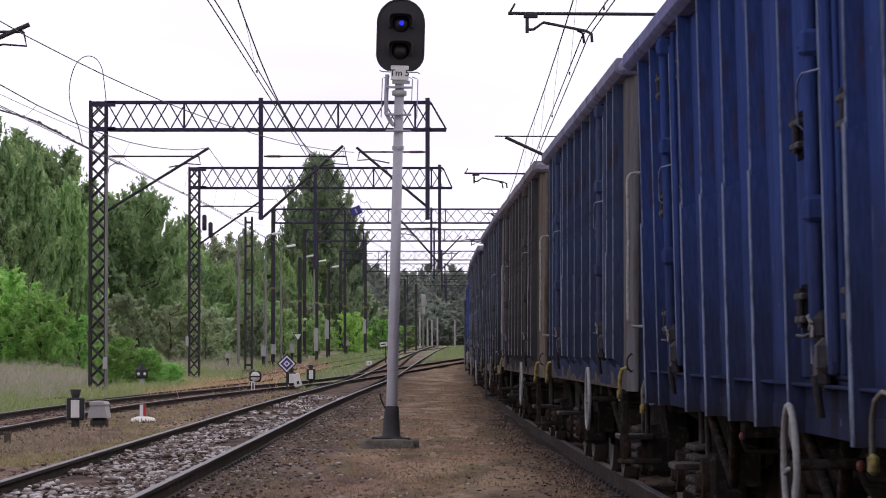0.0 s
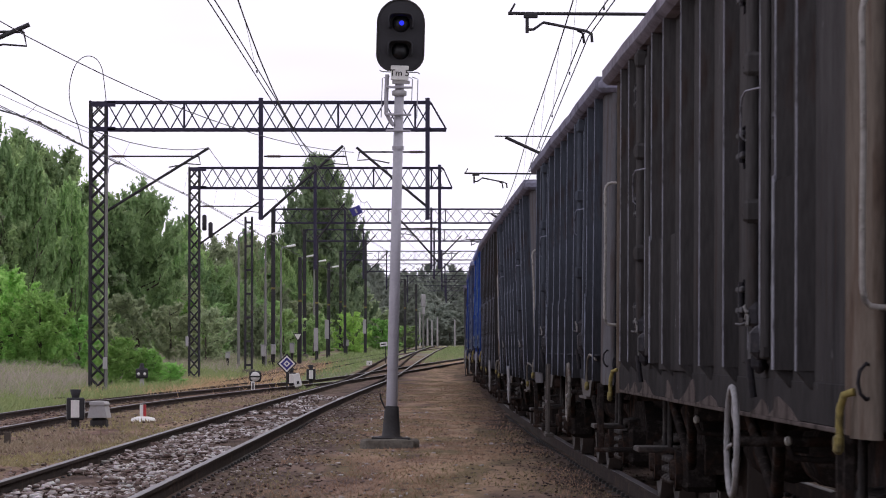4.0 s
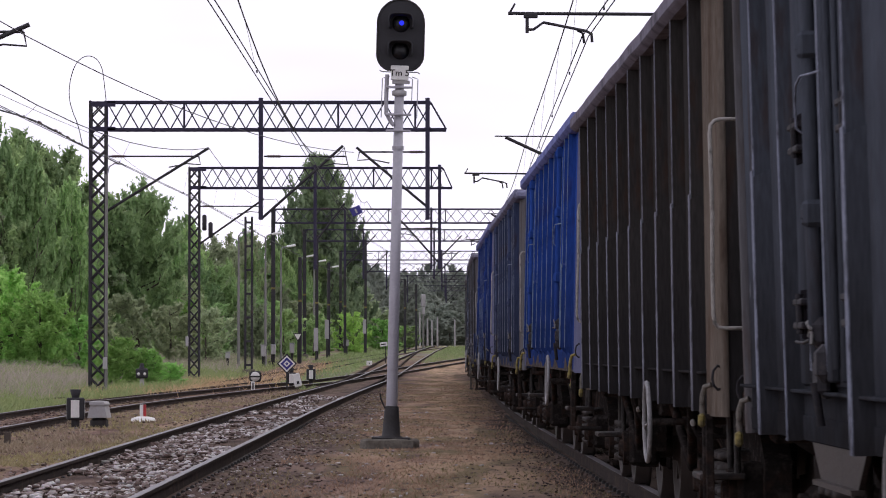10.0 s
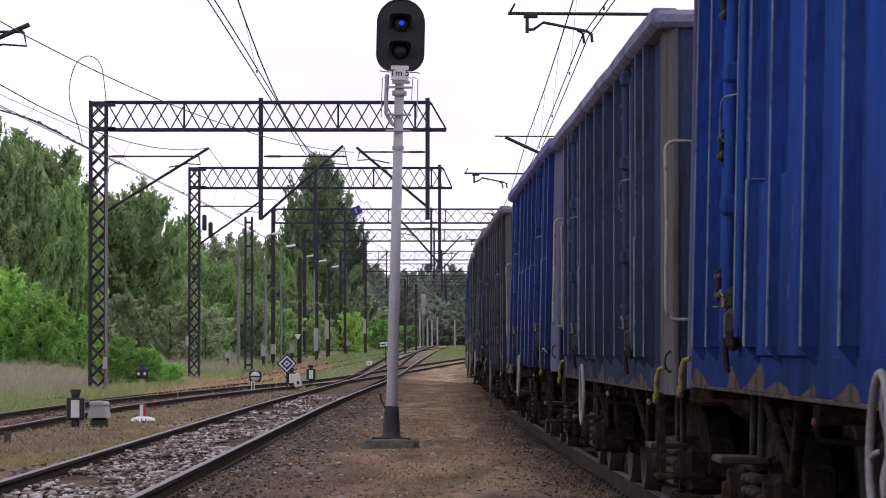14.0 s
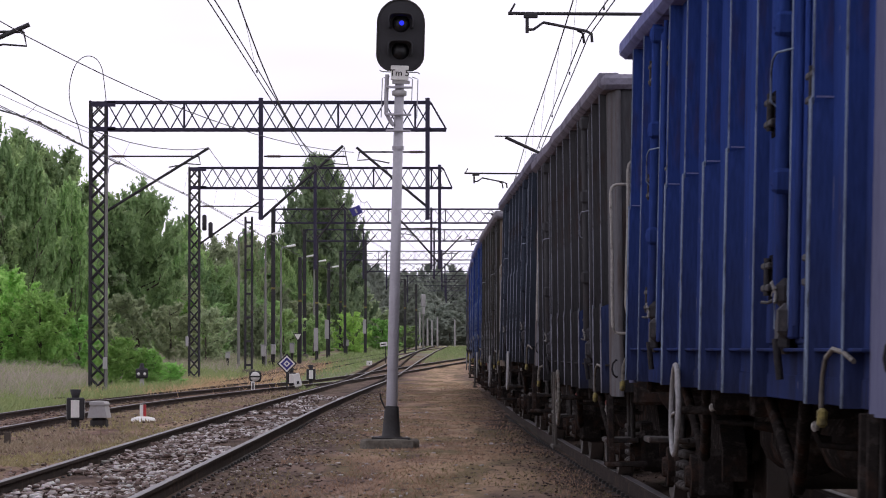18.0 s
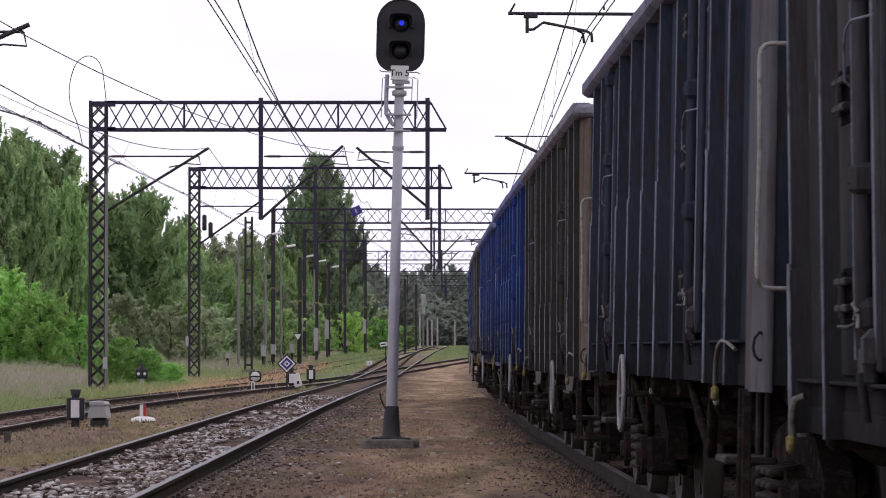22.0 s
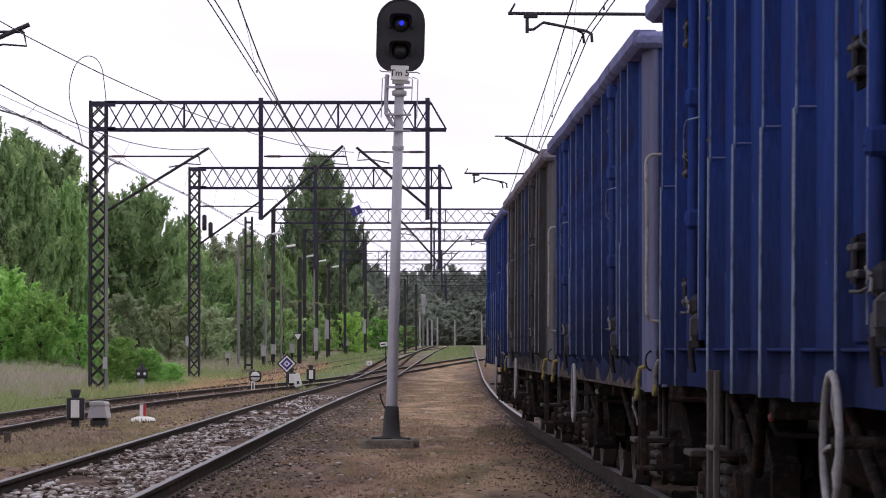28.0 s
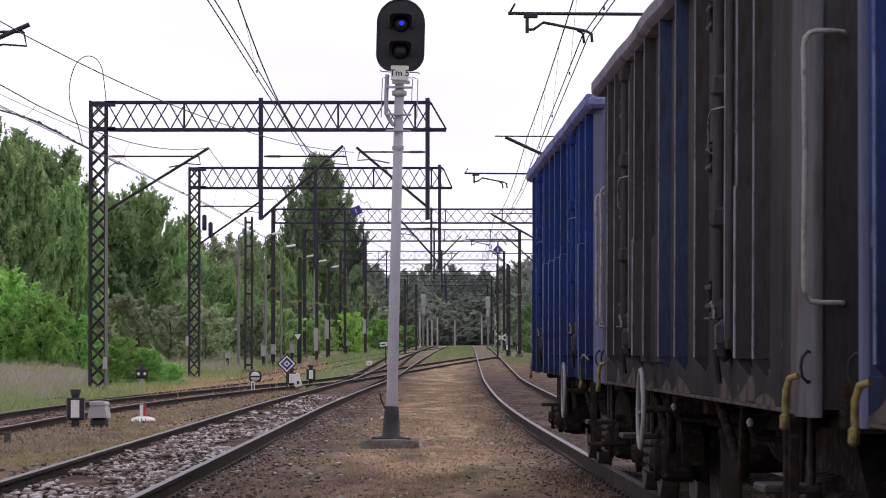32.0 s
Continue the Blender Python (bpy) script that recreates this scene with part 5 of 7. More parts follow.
arm(P2, (-5.15, -0.3, 5.6), (-4.0, -0.3, 7.1), 6.9, (-5.1, -3.9))
arm(P2, (-0.18, -0.3, 4.7), (-1.7, -0.3, 6.4), 6.1, (-0.2, -1.9))
part("tension_weight", Mesh().turned([(0.04, 6.0), (0.09, 6.02), (0.09, 6.6), (0.02, 6.65)], "z", 10, (-9.7, -0.3, 0.0)), MAST, P2)
part("tension_weight", Mesh().turned([(0.04, 5.7), (0.09, 5.72), (0.09, 6.3), (0.02, 6.35)], "z", 10, (-9.45, -0.3, 0.0)), MAST, P2)
part("number_plate", Mesh().box(-10.46, -10.34, -0.30, -0.27, 1.3, 1.7, 0.01), WHITE_GREY, P2)


def full_portal(y, x0, x1, words):
    z = rise(y)
    p = thing("catenary_portal", words, "catenary portal", pose(0, y, z), "portals of the overhead line")
    for x in (x0, x1):
        part("mast", Mesh().box(x - 0.11, x + 0.11, -0.12, 0.12, -0.3, 8.6, 0.015), MAST, p)
        part("mast_foot", Mesh().box(x - 0.25, x + 0.25, -0.25, 0.25, -0.4, 0.12, 0.03), CONCRETE, p)
        part("mast_band", Mesh().box(x - 0.115, x + 0.115, -0.125, 0.125, 4.1, 4.22, 0.01), YELLOW, p, "yellow band on the mast")
    truss(p, x0 + 0.11, x1 - 0.11, 7.75, 8.6, 0.45, 0.62)
    for x in (x0 + 4.0, x0 + 8.8):
        part("drop_post", Mesh().box(x - 0.06, x + 0.06, -0.36, -0.25, 5.2, 8.65, 0.01), MAST_PAINT, p)
        part("strut", Mesh().rod((x + 0.05, -0.3, 5.4), (x + 1.7, -0.3, 7.1), 0.04, 5), MAST, p)
        part("steady_tube", Mesh().rod((x + 0.05, -0.3, 6.1), (x + 1.5, -0.3, 6.1), 0.026, 5), MAST, p)
    part("strut", Mesh().rod((x1 - 0.1, 0, 5.5), (x1 - 2.0, 0, 7.2), 0.04, 5), MAST, p)
    part("steady_tube", Mesh().rod((x1 - 0.1, 0, 6.1), (x1 - 2.6, 0, 6.1), 0.026, 5), MAST, p)
    return p


P3 = full_portal(205, -9.45, 5.3, "dark steel portal spanning all the tracks")
full_portal(250, -9.4, 5.2, "dark steel portal spanning all the tracks")
full_portal(320, -8.9, 5.3, "distant steel portal over the tracks")
full_portal(380, -8.6, 5.6, "distant steel portal over the tracks")
full_portal(455, -8.4, 6.0, "distant steel portal over the tracks")
full_portal(540, -8.4, 6.5, "distant steel portal over the tracks")


def bracket_mast(y, x, z_tube, x_tip):
    """A mast on the far side of the main track whose bracket carries its wires."""
    z = rise(y)
    p = thing("catenary_mast", "dark steel mast with wire brackets beside the main track", "catenary mast", pose(0, y, z), "masts of the main track")
    part("mast", Mesh().box(x - 0.12, x + 0.12, -0.12, 0.12, -0.3, 8.2, 0.015), MAST, p)
    part("mast_foot", Mesh().box(x - 0.28, x + 0.28, -0.28, 0.28, -0.4, 0.10, 0.03), CONCRETE, p)
    part("steady_tube", Mesh().rod((x, 0, z_tube), (x_tip, 0, z_tube + 0.03), 0.024, 8), MAST, p)
    part("tube_end", Mesh().rod((x_tip + 0.02, 0, z_tube + 0.03), (x_tip + 0.10, 0, z_tube + 0.17), 0.016, 6), MAST, p)
    part("dropper", Mesh().rod((x_tip + 0.27, 0, z_tube + 0.02), (x_tip + 0.27, 0, z_tube - 0.25), 0.024, 6).box(x_tip + 0.22, x_tip + 0.42, -0.03, 0.03, z_tube - 0.04, z_tube + 0.03, 0.01), MAST, p)
    part("registration_arm", Mesh().tube([(x_tip + 0.27, 0, z_tube - 0.2), (x_tip + 0.36, 0, z_tube - 0.2), (x_tip + 0.50, 0, z_tube - 0.10), (x_tip + 1.10, 0, z_tube - 0.22), (x_tip + 1.18, 0, z_tube - 0.26), (x_tip + 1.19, 0, z_tube - 0.38)], 0.021, 7), MAST, p)
    part("registration_arm", Mesh().tube([(x_tip + 0.98, 0, z_tube - 0.21), (x_tip + 1.06, 0.05, z_tube - 0.25), (x_tip + 1.08, 0.06, z_tube - 0.39)], 0.019, 7), MAST, p)
    part("strut", Mesh().rod((x, 0, z_tube - 0.6), (x_tip + 1.15, 0, 7.12), 0.045, 7), MAST, p)
    part("top_tube", Mesh().rod((x_tip + 0.85, 0, 7.15), (x, 0, 7.13), 0.02, 6), MAST, p)
    insulator(p, (x - 0.2, 0, z_tube), (x - 0.7, 0, z_tube))
    return p


bracket_mast(52, 5.4, 5.92, 0.92)
bracket_mast(103, 5.3, 6.08, 0.60)
bracket_mast(165, 5.3, 5.95, 1.0)
P0 = thing("catenary_mast", "dark lattice mast with a raking bracket in the grass", "catenary mast", pose(0, 64, 0), "masts of the siding")
lattice_mast(P0, -11.4, 0.44, 0.44, -0.15, 8.6, 0.47)
arm(P0, (-11.2, 0, 5.1), (-7.2, 0, 6.85), 6.72, (-11.1, -7.3))


# ---------------------------------------------------------------- overhead wires
def sagging(points, dips, n=14):
    out = []
    for (a, b), d in zip(zip(points, points[1:]), dips):
        for i in range(n):
            u = i / n
            out.append(tuple(a[k] + (b[k] - a[k]) * u - (4 * d * u * (1 - u) if k == 2 else 0) for k in range(3)))
    return out + [points[-1]]


def rounded(points, times=2):
    """Cuts the corners of a line until it runs smoothly."""
    for _ in range(times):
        out = [points[0]]
        for a, b in zip(points, points[1:]):
            out += [tuple(u * 0.75 + v * 0.25 for u, v in zip(a, b)), tuple(u * 0.25 + v * 0.75 for u, v in zip(a, b))]
        points = out + [points[-1]]
    return points


def overhead_line(name_words, supports, contact_z, low, r=0.008, aside=0.0, apart=0.05):
    """supports: (x, y, height of the carrying wire). Two contact wires hang below it on droppers; aside may zigzag."""
    asides = list(aside) if isinstance(aside, tuple) else [aside]
    asides += [asides[-1]] * (len(supports) - len(asides))
    ln = thing("overhead_line", name_words, "overhead wire", group="overhead lines")
    top = sagging(supports, low)
    part("carrying_wire", Mesh().tube(top, r * 1.35, 5), WIRE, ln)
    for off in (-apart, apart):
        part("contact_wire", Mesh().tube([(x + off + q, y, contact_z + rise(y)) for (x, y, z), q in zip(supports, asides)], r, 5), WIRE, ln)
    for i, (x, y, z) in enumerate(top):
        if i % 3 == 1 and y < 260:
            u = (i % 14) / 14
            aside = asides[i // 14] * (1 - u) + asides[i // 14 + 1] * u
            part("dropper", Mesh().rod((x, y, z), (x + aside, y, contact_z + rise(y)), 0.0028, 4).box(x + aside - 0.014, x + aside + 0.014, y - 0.01, y + 0.01, contact_z + rise(y), contact_z + rise(y) + 0.045), WIRE, ln)
    return ln


overhead_line("black overhead wires above the siding", [(-3.05, -12, 7.2), (-3.20, 50, 7.2), (-2.95, 110, 7.22), (-3.1, 150, 7.2), (-2.2, 205, 7.4), (-1.2, 250, 7.7), (0.2, 320, 8.1), (1.5, 380, 8.4)], 5.6, [1.2, 1.5, 0.6, 0.3, 0.2, 0.3, 0.3], 0.009, (0.25, 0.27, -0.22, 0.1), 0.045)
overhead_line("black overhead wires above the main track", [(3.4, -5, 7.15), (2.15, 52, 7.15), (2.35, 103, 7.1), (2.3, 165, 7.15), (2.5, 205, 7.4), (2.7, 250, 7.7), (3.1, 320, 8.1), (3.5, 380, 8.4)], 5.62, [0.35, 0.12, 0.5, 0.2, 0.3, 0.3, 0.3], 0.009, -0.14, 0.045)
overhead_line("thin overhead wires above the crossover track", [(-8.45, 30, 7.2), (-7.0, 110, 7.2), (-6.8, 150, 7.3), (-7.0, 205, 7.4), (-6.9, 250, 7.7), (-6.6, 320, 8.1)], 5.6, [1.36, 0.5, 0.4, 0.2, 0.2], 0.008, -0.25, 0.03)
fw = thing("feeder_wire", "thin feeder wires with a hanging loop beside the portal mast", "feeder wire")
part("wire", Mesh().tube(sagging([(-7.9, 5, 6.9), (-7.24, 64, 6.64), (-2.67, 110, 7.07)], [0.3, 0.42]), 0.010, 5), WIRE, fw)
part("wire", Mesh().tube(sagging([(-12.9, 40, 8.9), (-10.3, 110, 7.55), (-10.1, 150, 7.4), (-9.4, 205, 8.0)], [0.5, 0.3, 0.3]), 0.007, 5), WIRE, fw)
part("cable", Mesh().tube(rounded([(-8.6, 56, 5.55), (-8.0, 62, 5.37), (-7.7, 66, 5.42), (-7.6, 69, 5.47), (-7.85, 80, 5.62), (-7.75, 88, 5.62)]), 0.015, 5), WIRE, fw, "thick dark cable with insulators")
for x, y, z in ((-7.62, 69.5, 5.48), (-7.68, 73, 5.53), (-7.70, 74, 5.54), (-7.75, 76, 5.57), (-7.80, 79, 5.60)):
    part("cable_insulator", Mesh().turned([(0.016, -0.2), (0.028, -0.15), (0.028, 0.15), (0.016, 0.2)], "y", 8, (x, y, z)), INSUL, fw)
part("loop", Mesh().tube(rounded([(-10.07, 110, 8.6), (-10.15, 110, 9.3), (-10.19, 110, 9.59), (-10.35, 110, 9.88), (-10.6, 110, 9.98), (-10.86, 110, 9.88), (-11.06, 110, 9.59), (-11.18, 110, 9.08), (-11.18, 110, 8.66), (-11.06, 110, 8.24), (-10.91, 110, 7.9), (-10.78, 110, 7.3)]), 0.013, 5), WIRE, fw)


# ---------------------------------------------------------------- lamps, poles, cabinets and yard signals
def lamp_post(x, y, h, lean):
    z = land(x, y)
    p = thing("lamp_post", "slim pale yard lamp post with a white head", "lamp post", pose(x, y, z), "yard lamps")
    part("post", Mesh().turned([(0.08, -0.2), (0.07, 2.0), (0.045, h)], "z", 8), CONCRETE_POLE, p)
    part("bracket", Mesh().tube([(0, 0, h - 0.05), (0.1, 0, h + 0.12), (0.42, 0, h + 0.22)], 0.035, 6), GALV, p)
    part("lamp_head", Mesh().box(-0.28, 0.30, -0.14, 0.14, -0.06, 0.07, 0.04, pose(0.62, 0, h + 0.22, 0, -10, 0)), LAMP_GLASS, p, "white lamp head")


for b, y, h in ((-0.0555, 190, 6.9), (-0.0482, 200, 7.0), (-0.0440, 228, 6.9), (-0.0385, 250, 6.7), (-0.0350, 275, 6.8), (-0.0313, 300, 6.8)):
    lamp_post(b * y, y, h, 0)


def slim_mast(x, y, h, words, lattice=False):
    z = land(x, y)
    p = thing("steel_mast", words, "mast", pose(x, y, z), "masts along the yard")
    if lattice:
        for s in (-1, 1):
            part("mast_leg", Mesh().box(s * 0.15 - 0.05, s * 0.15 + 0.05, -0.06, 0.06, -0.2, h, 0.01), MAST, p)
        for i in range(7):
            part("batten", Mesh().box(-0.13, 0.13, -0.05, 0.05, 0.4 + i * (h - 0.5) / 6.2, 0.5 + i * (h - 0.5) / 6.2, 0.005), MAST, p)
        part("mast_foot", Mesh().box(-0.3, 0.3, -0.25, 0.25, -0.3, 0.25, 0.03), CONCRETE, p)
    else:
        part("mast_pole", Mesh().box(-0.10, 0.10, -0.10, 0.10, -0.2, h, 0.012), MAST, p)
        part("mast_band", Mesh().box(-0.105, 0.105, -0.105, 0.105, 3.6, 3.72, 0.01), YELLOW, p, "yellow band")
    return p


slim_mast(-8.97, 170, 7.3, "twin-legged dark steel mast in the grass", True)
slim_mast(-8.35, 215, 6.2, "dark steel mast beside the yard track")
slim_mast(-8.05, 235, 8.0, "dark steel mast beside the yard track")
slim_mast(-8.0, 258, 6.6, "dark steel mast beside the yard track")
slim_mast(-7.4, 278, 6.8, "dark steel mast beside the yard track")
slim_mast(-6.1, 290, 9.0, "tall dark steel mast beside the yard track")
for x, y, h in ((4.7, 262, 6.5), (5.0, 285, 7.0), (-3.1, 300, 6.0), (-2.4, 330, 6.0)):
    slim_mast(x, y, h, "distant dark steel mast beside the tracks")


def cabinet(x, y, w, h, z_up=0.0):
    p = thing("relay_cabinet", "pale grey trackside relay cabinet on a stand", "cabinet", pose(x, y, land(x, y)), "trackside cabinets")
    part("case", Mesh().box(-w / 2, w / 2, -0.2, 0.2, 0.25 + z_up, h + z_up, 0.02), WHITE_GREY, p)
    part("lid", Mesh().box(-w / 2 - 0.03, w / 2 + 0.03, -0.23, 0.23, h + z_up, h + 0.04 + z_up, 0.01), GALV, p)
    part("stand", Mesh().box(-w * 0.3, w * 0.3, -0.1, 0.1, -0.1, 0.25 + z_up, 0.01), IRON, p)


for x, y, w, h, zu in ((-9.75, 200, 0.26, 0.85, 0.3), (-9.25, 201, 0.24, 0.75, 0.4), (-8.85, 216, 0.26, 0.8, 0.35), (-7.35, 279, 0.42, 0.7, 0.4), (-11.1, 190, 0.22, 0.55, 0.25)):
    cabinet(x, y, w, h, zu)


def repeater(x, y, w, h, z_up):
    """A tall white marker board on a post."""
    p = thing("marker_board", "tall white marker board on a dark post", "marker board", pose(x, y, land(x, y)), "marker boards")
    part("post", Mesh().rod((0, 0, -0.2), (0, 0, z_up + h), 0.05, 8), IRON, p)
    part("board", Mesh().box(-w / 2, w / 2, -0.08, -0.05, z_up, z_up + h, 0.01), WHITE_GREY, p)


repeater(-8.0, 232, 0.28, 1.45, 0.6)
repeater(-7.95, 252, 0.28, 1.30, 1.3)
repeater(-6.1, 286, 0.24, 1.1, 1.6)


def switch_lantern(x, y, words, s=1.0, panel=WHITE):
    p = thing("switch_lantern", words, "switch lantern", pose(x, y, land(x, y) + 0.02, 0, 0, 8), "switch lanterns")
    part("stand", Mesh().rod((0, 0, -0.1), (0, 0, 0.14 * s), 0.07 * s, 8), IRON, p)
    part("lamp_case", Mesh().box(-0.15 * s, 0.15 * s, -0.12 * s, 0.12 * s, 0.12 * s, 0.50 * s, 0.02), BLACK, p, "black lamp case")
    part("face", Mesh().box(-0.085 * s, 0.06 * s, -0.13 * s, -0.122 * s, 0.16 * s, 0.46 * s, 0.003), panel, p, "white arrow face")
    part("face", Mesh().box(0.152 * s, 0.16 * s, -0.08 * s, 0.08 * s, 0.16 * s, 0.46 * s, 0.003), panel, p, "white side face")
    part("chimney", Mesh().turned([(0.065 * s, 0.49 * s), (0.068 * s, 0.53 * s), (0.098 * s, 0.635 * s), (0.085 * s, 0.64 * s)], "z", 10), BLACK, p)


switch_lantern(-6.28, 63.0, "black switch lantern with white faces beside the rails")
switch_lantern(-5.10, 124.0, "black switch lantern on a short post by the junction", 1.05)
switch_lantern(-5.05, 141, "small black switch lantern with a white face", 1.1)
pm = thing("point_machine_box", "pale grey point machine box with a sloping lid", "point machine", pose(-5.965, 64.0, -0.13, 0, 0, -6))
part("case", outline_plate([(-0.17, 0.14), (0.17, 0.14), (0.165, 0.18), (0.125, 0.36), (-0.125, 0.36), (-0.165, 0.18)], -0.2, 0.2), WHITE_GREY, pm)
part("lid", outline_plate([(-0.14, 0.36), (0.14, 0.36), (0.14, 0.385), (0.12, 0.42), (-0.12, 0.42), (-0.14, 0.385)], -0.22, 0.22), WHITE_GREY, pm, "sloping pale lid")
part("base", Mesh().box(-0.14, 0.14, -0.15, 0.15, -0.06, 0.14, 0.05), IRON, pm, "dark iron base")
mk = thing("clearance_marker", "red and white clearance marker on a white mound", "marker post", pose(-5.53, 68, -0.105))
part("post", Mesh().box(-0.06, 0.005, -0.05, 0.05, 0, 0.28, 0.006), WHITE, mk)
part("stripe", Mesh().box(0.005, 0.055, -0.052, 0.052, 0, 0.278, 0.006), RED, mk, "red side")
part("mound", Mesh().turned([(0.25, -0.06), (0.21, 0.035), (0.10, 0.06), (0.01, 0.065)], "z", 14), WHITE, mk, "whitewashed stone mound")
stub = thing("marker_stub", "short dark timber stub in the ground", "post", pose(-6.12, 51.8, -0.14))
part("post", Mesh().box(-0.045, 0.045, -0.05, 0.05, -0.1, 0.18, 0.01), SLEEPER, stub)

dw = thing("dwarf_signal", "black dwarf signal with two white lenses on a stem", "dwarf signal", pose(-9.68, 118.5, -0.05))
part("stem", Mesh().rod((0, 0, -0.1), (0, 0, 0.36), 0.07, 8), WHITE_GREY, dw)
part("head", Mesh().box(-0.19, 0.19, -0.12, 0.12, 0.30, 0.62, 0.04), BLACK, dw)
part("cap", Mesh().turned([(0.09, 0.62), (0.06, 0.70), (0.07, 0.76), (0.03, 0.79)], "z", 10), BLACK, dw)
for x in (-0.10, 0.10):
    part("lens", Mesh().turned([(0.005, -0.14), (0.045, -0.135), (0.05, -0.12)], "y", 10, (x, 0, 0.44)), WHITE, dw, "white lens")

ds = thing("disc_signal", "black disc signal with a white bar on a low stand", "disc signal", pose(-5.88, 115.5, -0.08))
part("stand", Mesh().box(-0.13, -0.02, -0.08, 0.08, -0.1, 0.26, 0.01), WHITE, ds, "white painted stand")
part("stand_stripe", Mesh().box(-0.09, -0.05, -0.09, -0.075, 0.0, 0.22, 0.002), BLACK, ds)
part("head", Mesh().box(-0.19, 0.19, -0.06, 0.06, 0.24, 0.58, 0.06), BLACK, ds)
part("disc", Mesh().turned([(0.01, -0.075), (0.15, -0.072), (0.15, -0.055)], "y", 20, (0, 0, 0.41)), WHITE, ds, "white disc")
part("bar", Mesh().box(-0.17, 0.17, -0.085, -0.077, 0.385, 0.435, 0.002), BLACK, ds, "black bar across the disc")


def diamond(parent, name, r, y0, y1, material, z):
    part(name, outline_plate([(r, z), (0, z + r), (-r, z), (0, z - r)], y0, y1), material, parent)


dm = thing("diamond_sign", "black and white diamond sign with nested squares on a post", "railway sign", pose(-5.02, 118.5, -0.1))
part("post", Mesh().rod((0, 0.03, -0.1), (0, 0.03, 0.8), 0.025, 8), IRON, dm)
for r, y, mt, nm in ((0.325, -0.005, BLACK, "border"), (0.27, -0.010, WHITE, "outer_square"), (0.205, -0.015, BLUE_SIGN, "dark_square"), (0.110, -0.020, WHITE, "inner_square"), (0.055, -0.025, BLUE_SIGN, "centre")):
    diamond(dm, nm, r, y, y + 0.02, mt, 0.82)
nb = thing("number_board", "low white board with black bars by the junction", "marker board", pose(-4.72, 121, -0.1, 0, 0, 0))
part("board", Mesh().box(-0.12, 0.12, -0.02, 0.02, 0.05, 0.50, 0.02, pose(0, 0, 0, 0, -14, 0)), WHITE, nb)
part("bar", Mesh().box(-0.03, 0.05, -0.03, -0.02, 0.15, 0.24, 0.0, pose(0, 0, 0, 0, -14, 0)), BLACK, nb)

tri = thing("triangle_sign", "small white triangle sign on a dark mast", "railway sign", pose(-8.47, 214.8, land(-8.47, 214.8)))
part("post", Mesh().rod((0, 0.05, -0.1), (0, 0.05, 1.7), 0.03, 6), IRON, tri)
part("plate", outline_plate([(-0.2, 1.72), (0, 1.36), (0.2, 1.72)], -0.01, 0.01), WHITE, tri)
part("border", outline_plate([(-0.27, 1.77), (0, 1.27), (0.27, 1.77)], 0.012, 0.02), BLACK, tri)
part("blue_sign", Mesh().box(-0.30, 0.30, -0.02, 0.02, -0.24, 0.24, 0.02, pose(-4.83, -0.4, 8.45, 0, -25, 0)), BLUE_SIGN, P3, "tilted dark blue square sign")
part("sign_mark", Mesh().box(-0.05, 0.05, -0.03, -0.02, -0.12, 0.12, 0.0, pose(-4.83, -0.41, 8.45, 0, -25, 0)), WHITE_GREY, P3)
part("sign_hanger", Mesh().rod((-4.83, -0.38, 8.45), (-4.3, -0.25, 8.55), 0.03, 6), MAST, P3)
bs2 = thing("blue_sign", "dark blue diamond sign on a far mast", "railway sign", pose(3.5, 235, 6.9 + rise(235)))
diamond(bs2, "plate", 0.33, -0.02, 0.02, BLUE_SIGN, 0)
part("mark", Mesh().box(-0.07, 0.07, -0.03, -0.02, -0.15, 0.12, 0.01), WHITE_GREY, bs2)
part("hoop", Mesh().tube([(-0.55, 0.03, 0.35), (-0.3, 0.03, 0.68), (0.3, 0.03, 0.68), (0.55, 0.03, 0.3)], 0.03, 6), MAST, bs2)
part("post", Mesh().rod((0.0, 0.08, -7.0), (0.0, 0.08, 0.5), 0.05, 6), MAST, bs2)

wb = thing("direction_board", "low white board with a black arrow bar", "railway sign", pose(-3.35, 215, land(-3.35, 215)))
part("board", Mesh().box(-0.22, 0.22, -0.02, 0.02, 1.0, 1.24, 0.01, pose(0, 0, 0, 0, -6, 0)), WHITE, wb)
part("bar", Mesh().box(-0.15, 0.12, -0.03, -0.02, 1.09, 1.16, 0.0, pose(0, 0, 0, 0, -6, 0)), BLACK, wb)
part("post", Mesh().rod((0, 0.04, -0.1), (0, 0.04, 1.05), 0.025, 6), IRON, wb)
lo = thing("low_marker", "low white marker box in the grass", "marker", pose(-4.1, 205, land(-4.1, 205)))
part("box", Mesh().box(-0.16, 0.16, -0.08, 0.08, 0.0, 0.26, 0.02), WHITE, lo)
part("dot", Mesh().box(-0.03, 0.03, -0.09, -0.08, 0.10, 0.16, 0.0), BLACK, lo)


def far_signal(x, y, h, words):
    p = thing("far_signal", words, "railway signal", pose(x, y, land(x, y)), "distant signals")
    part("pole", Mesh().rod((0, 0, -0.2), (0, 0, h), 0.09, 8), CONCRETE_POLE, p)
    part("head", Mesh().box(-0.22, 0.22, -0.15, 0.15, h - 0.2, h + 1.0, 0.1), WHITE_GREY, p, "white signal back")
    part("cap", Mesh().box(-0.16, 0.16, -0.12, 0.12, h - 0.9, h - 0.2, 0.05), WHITE_GREY, p)


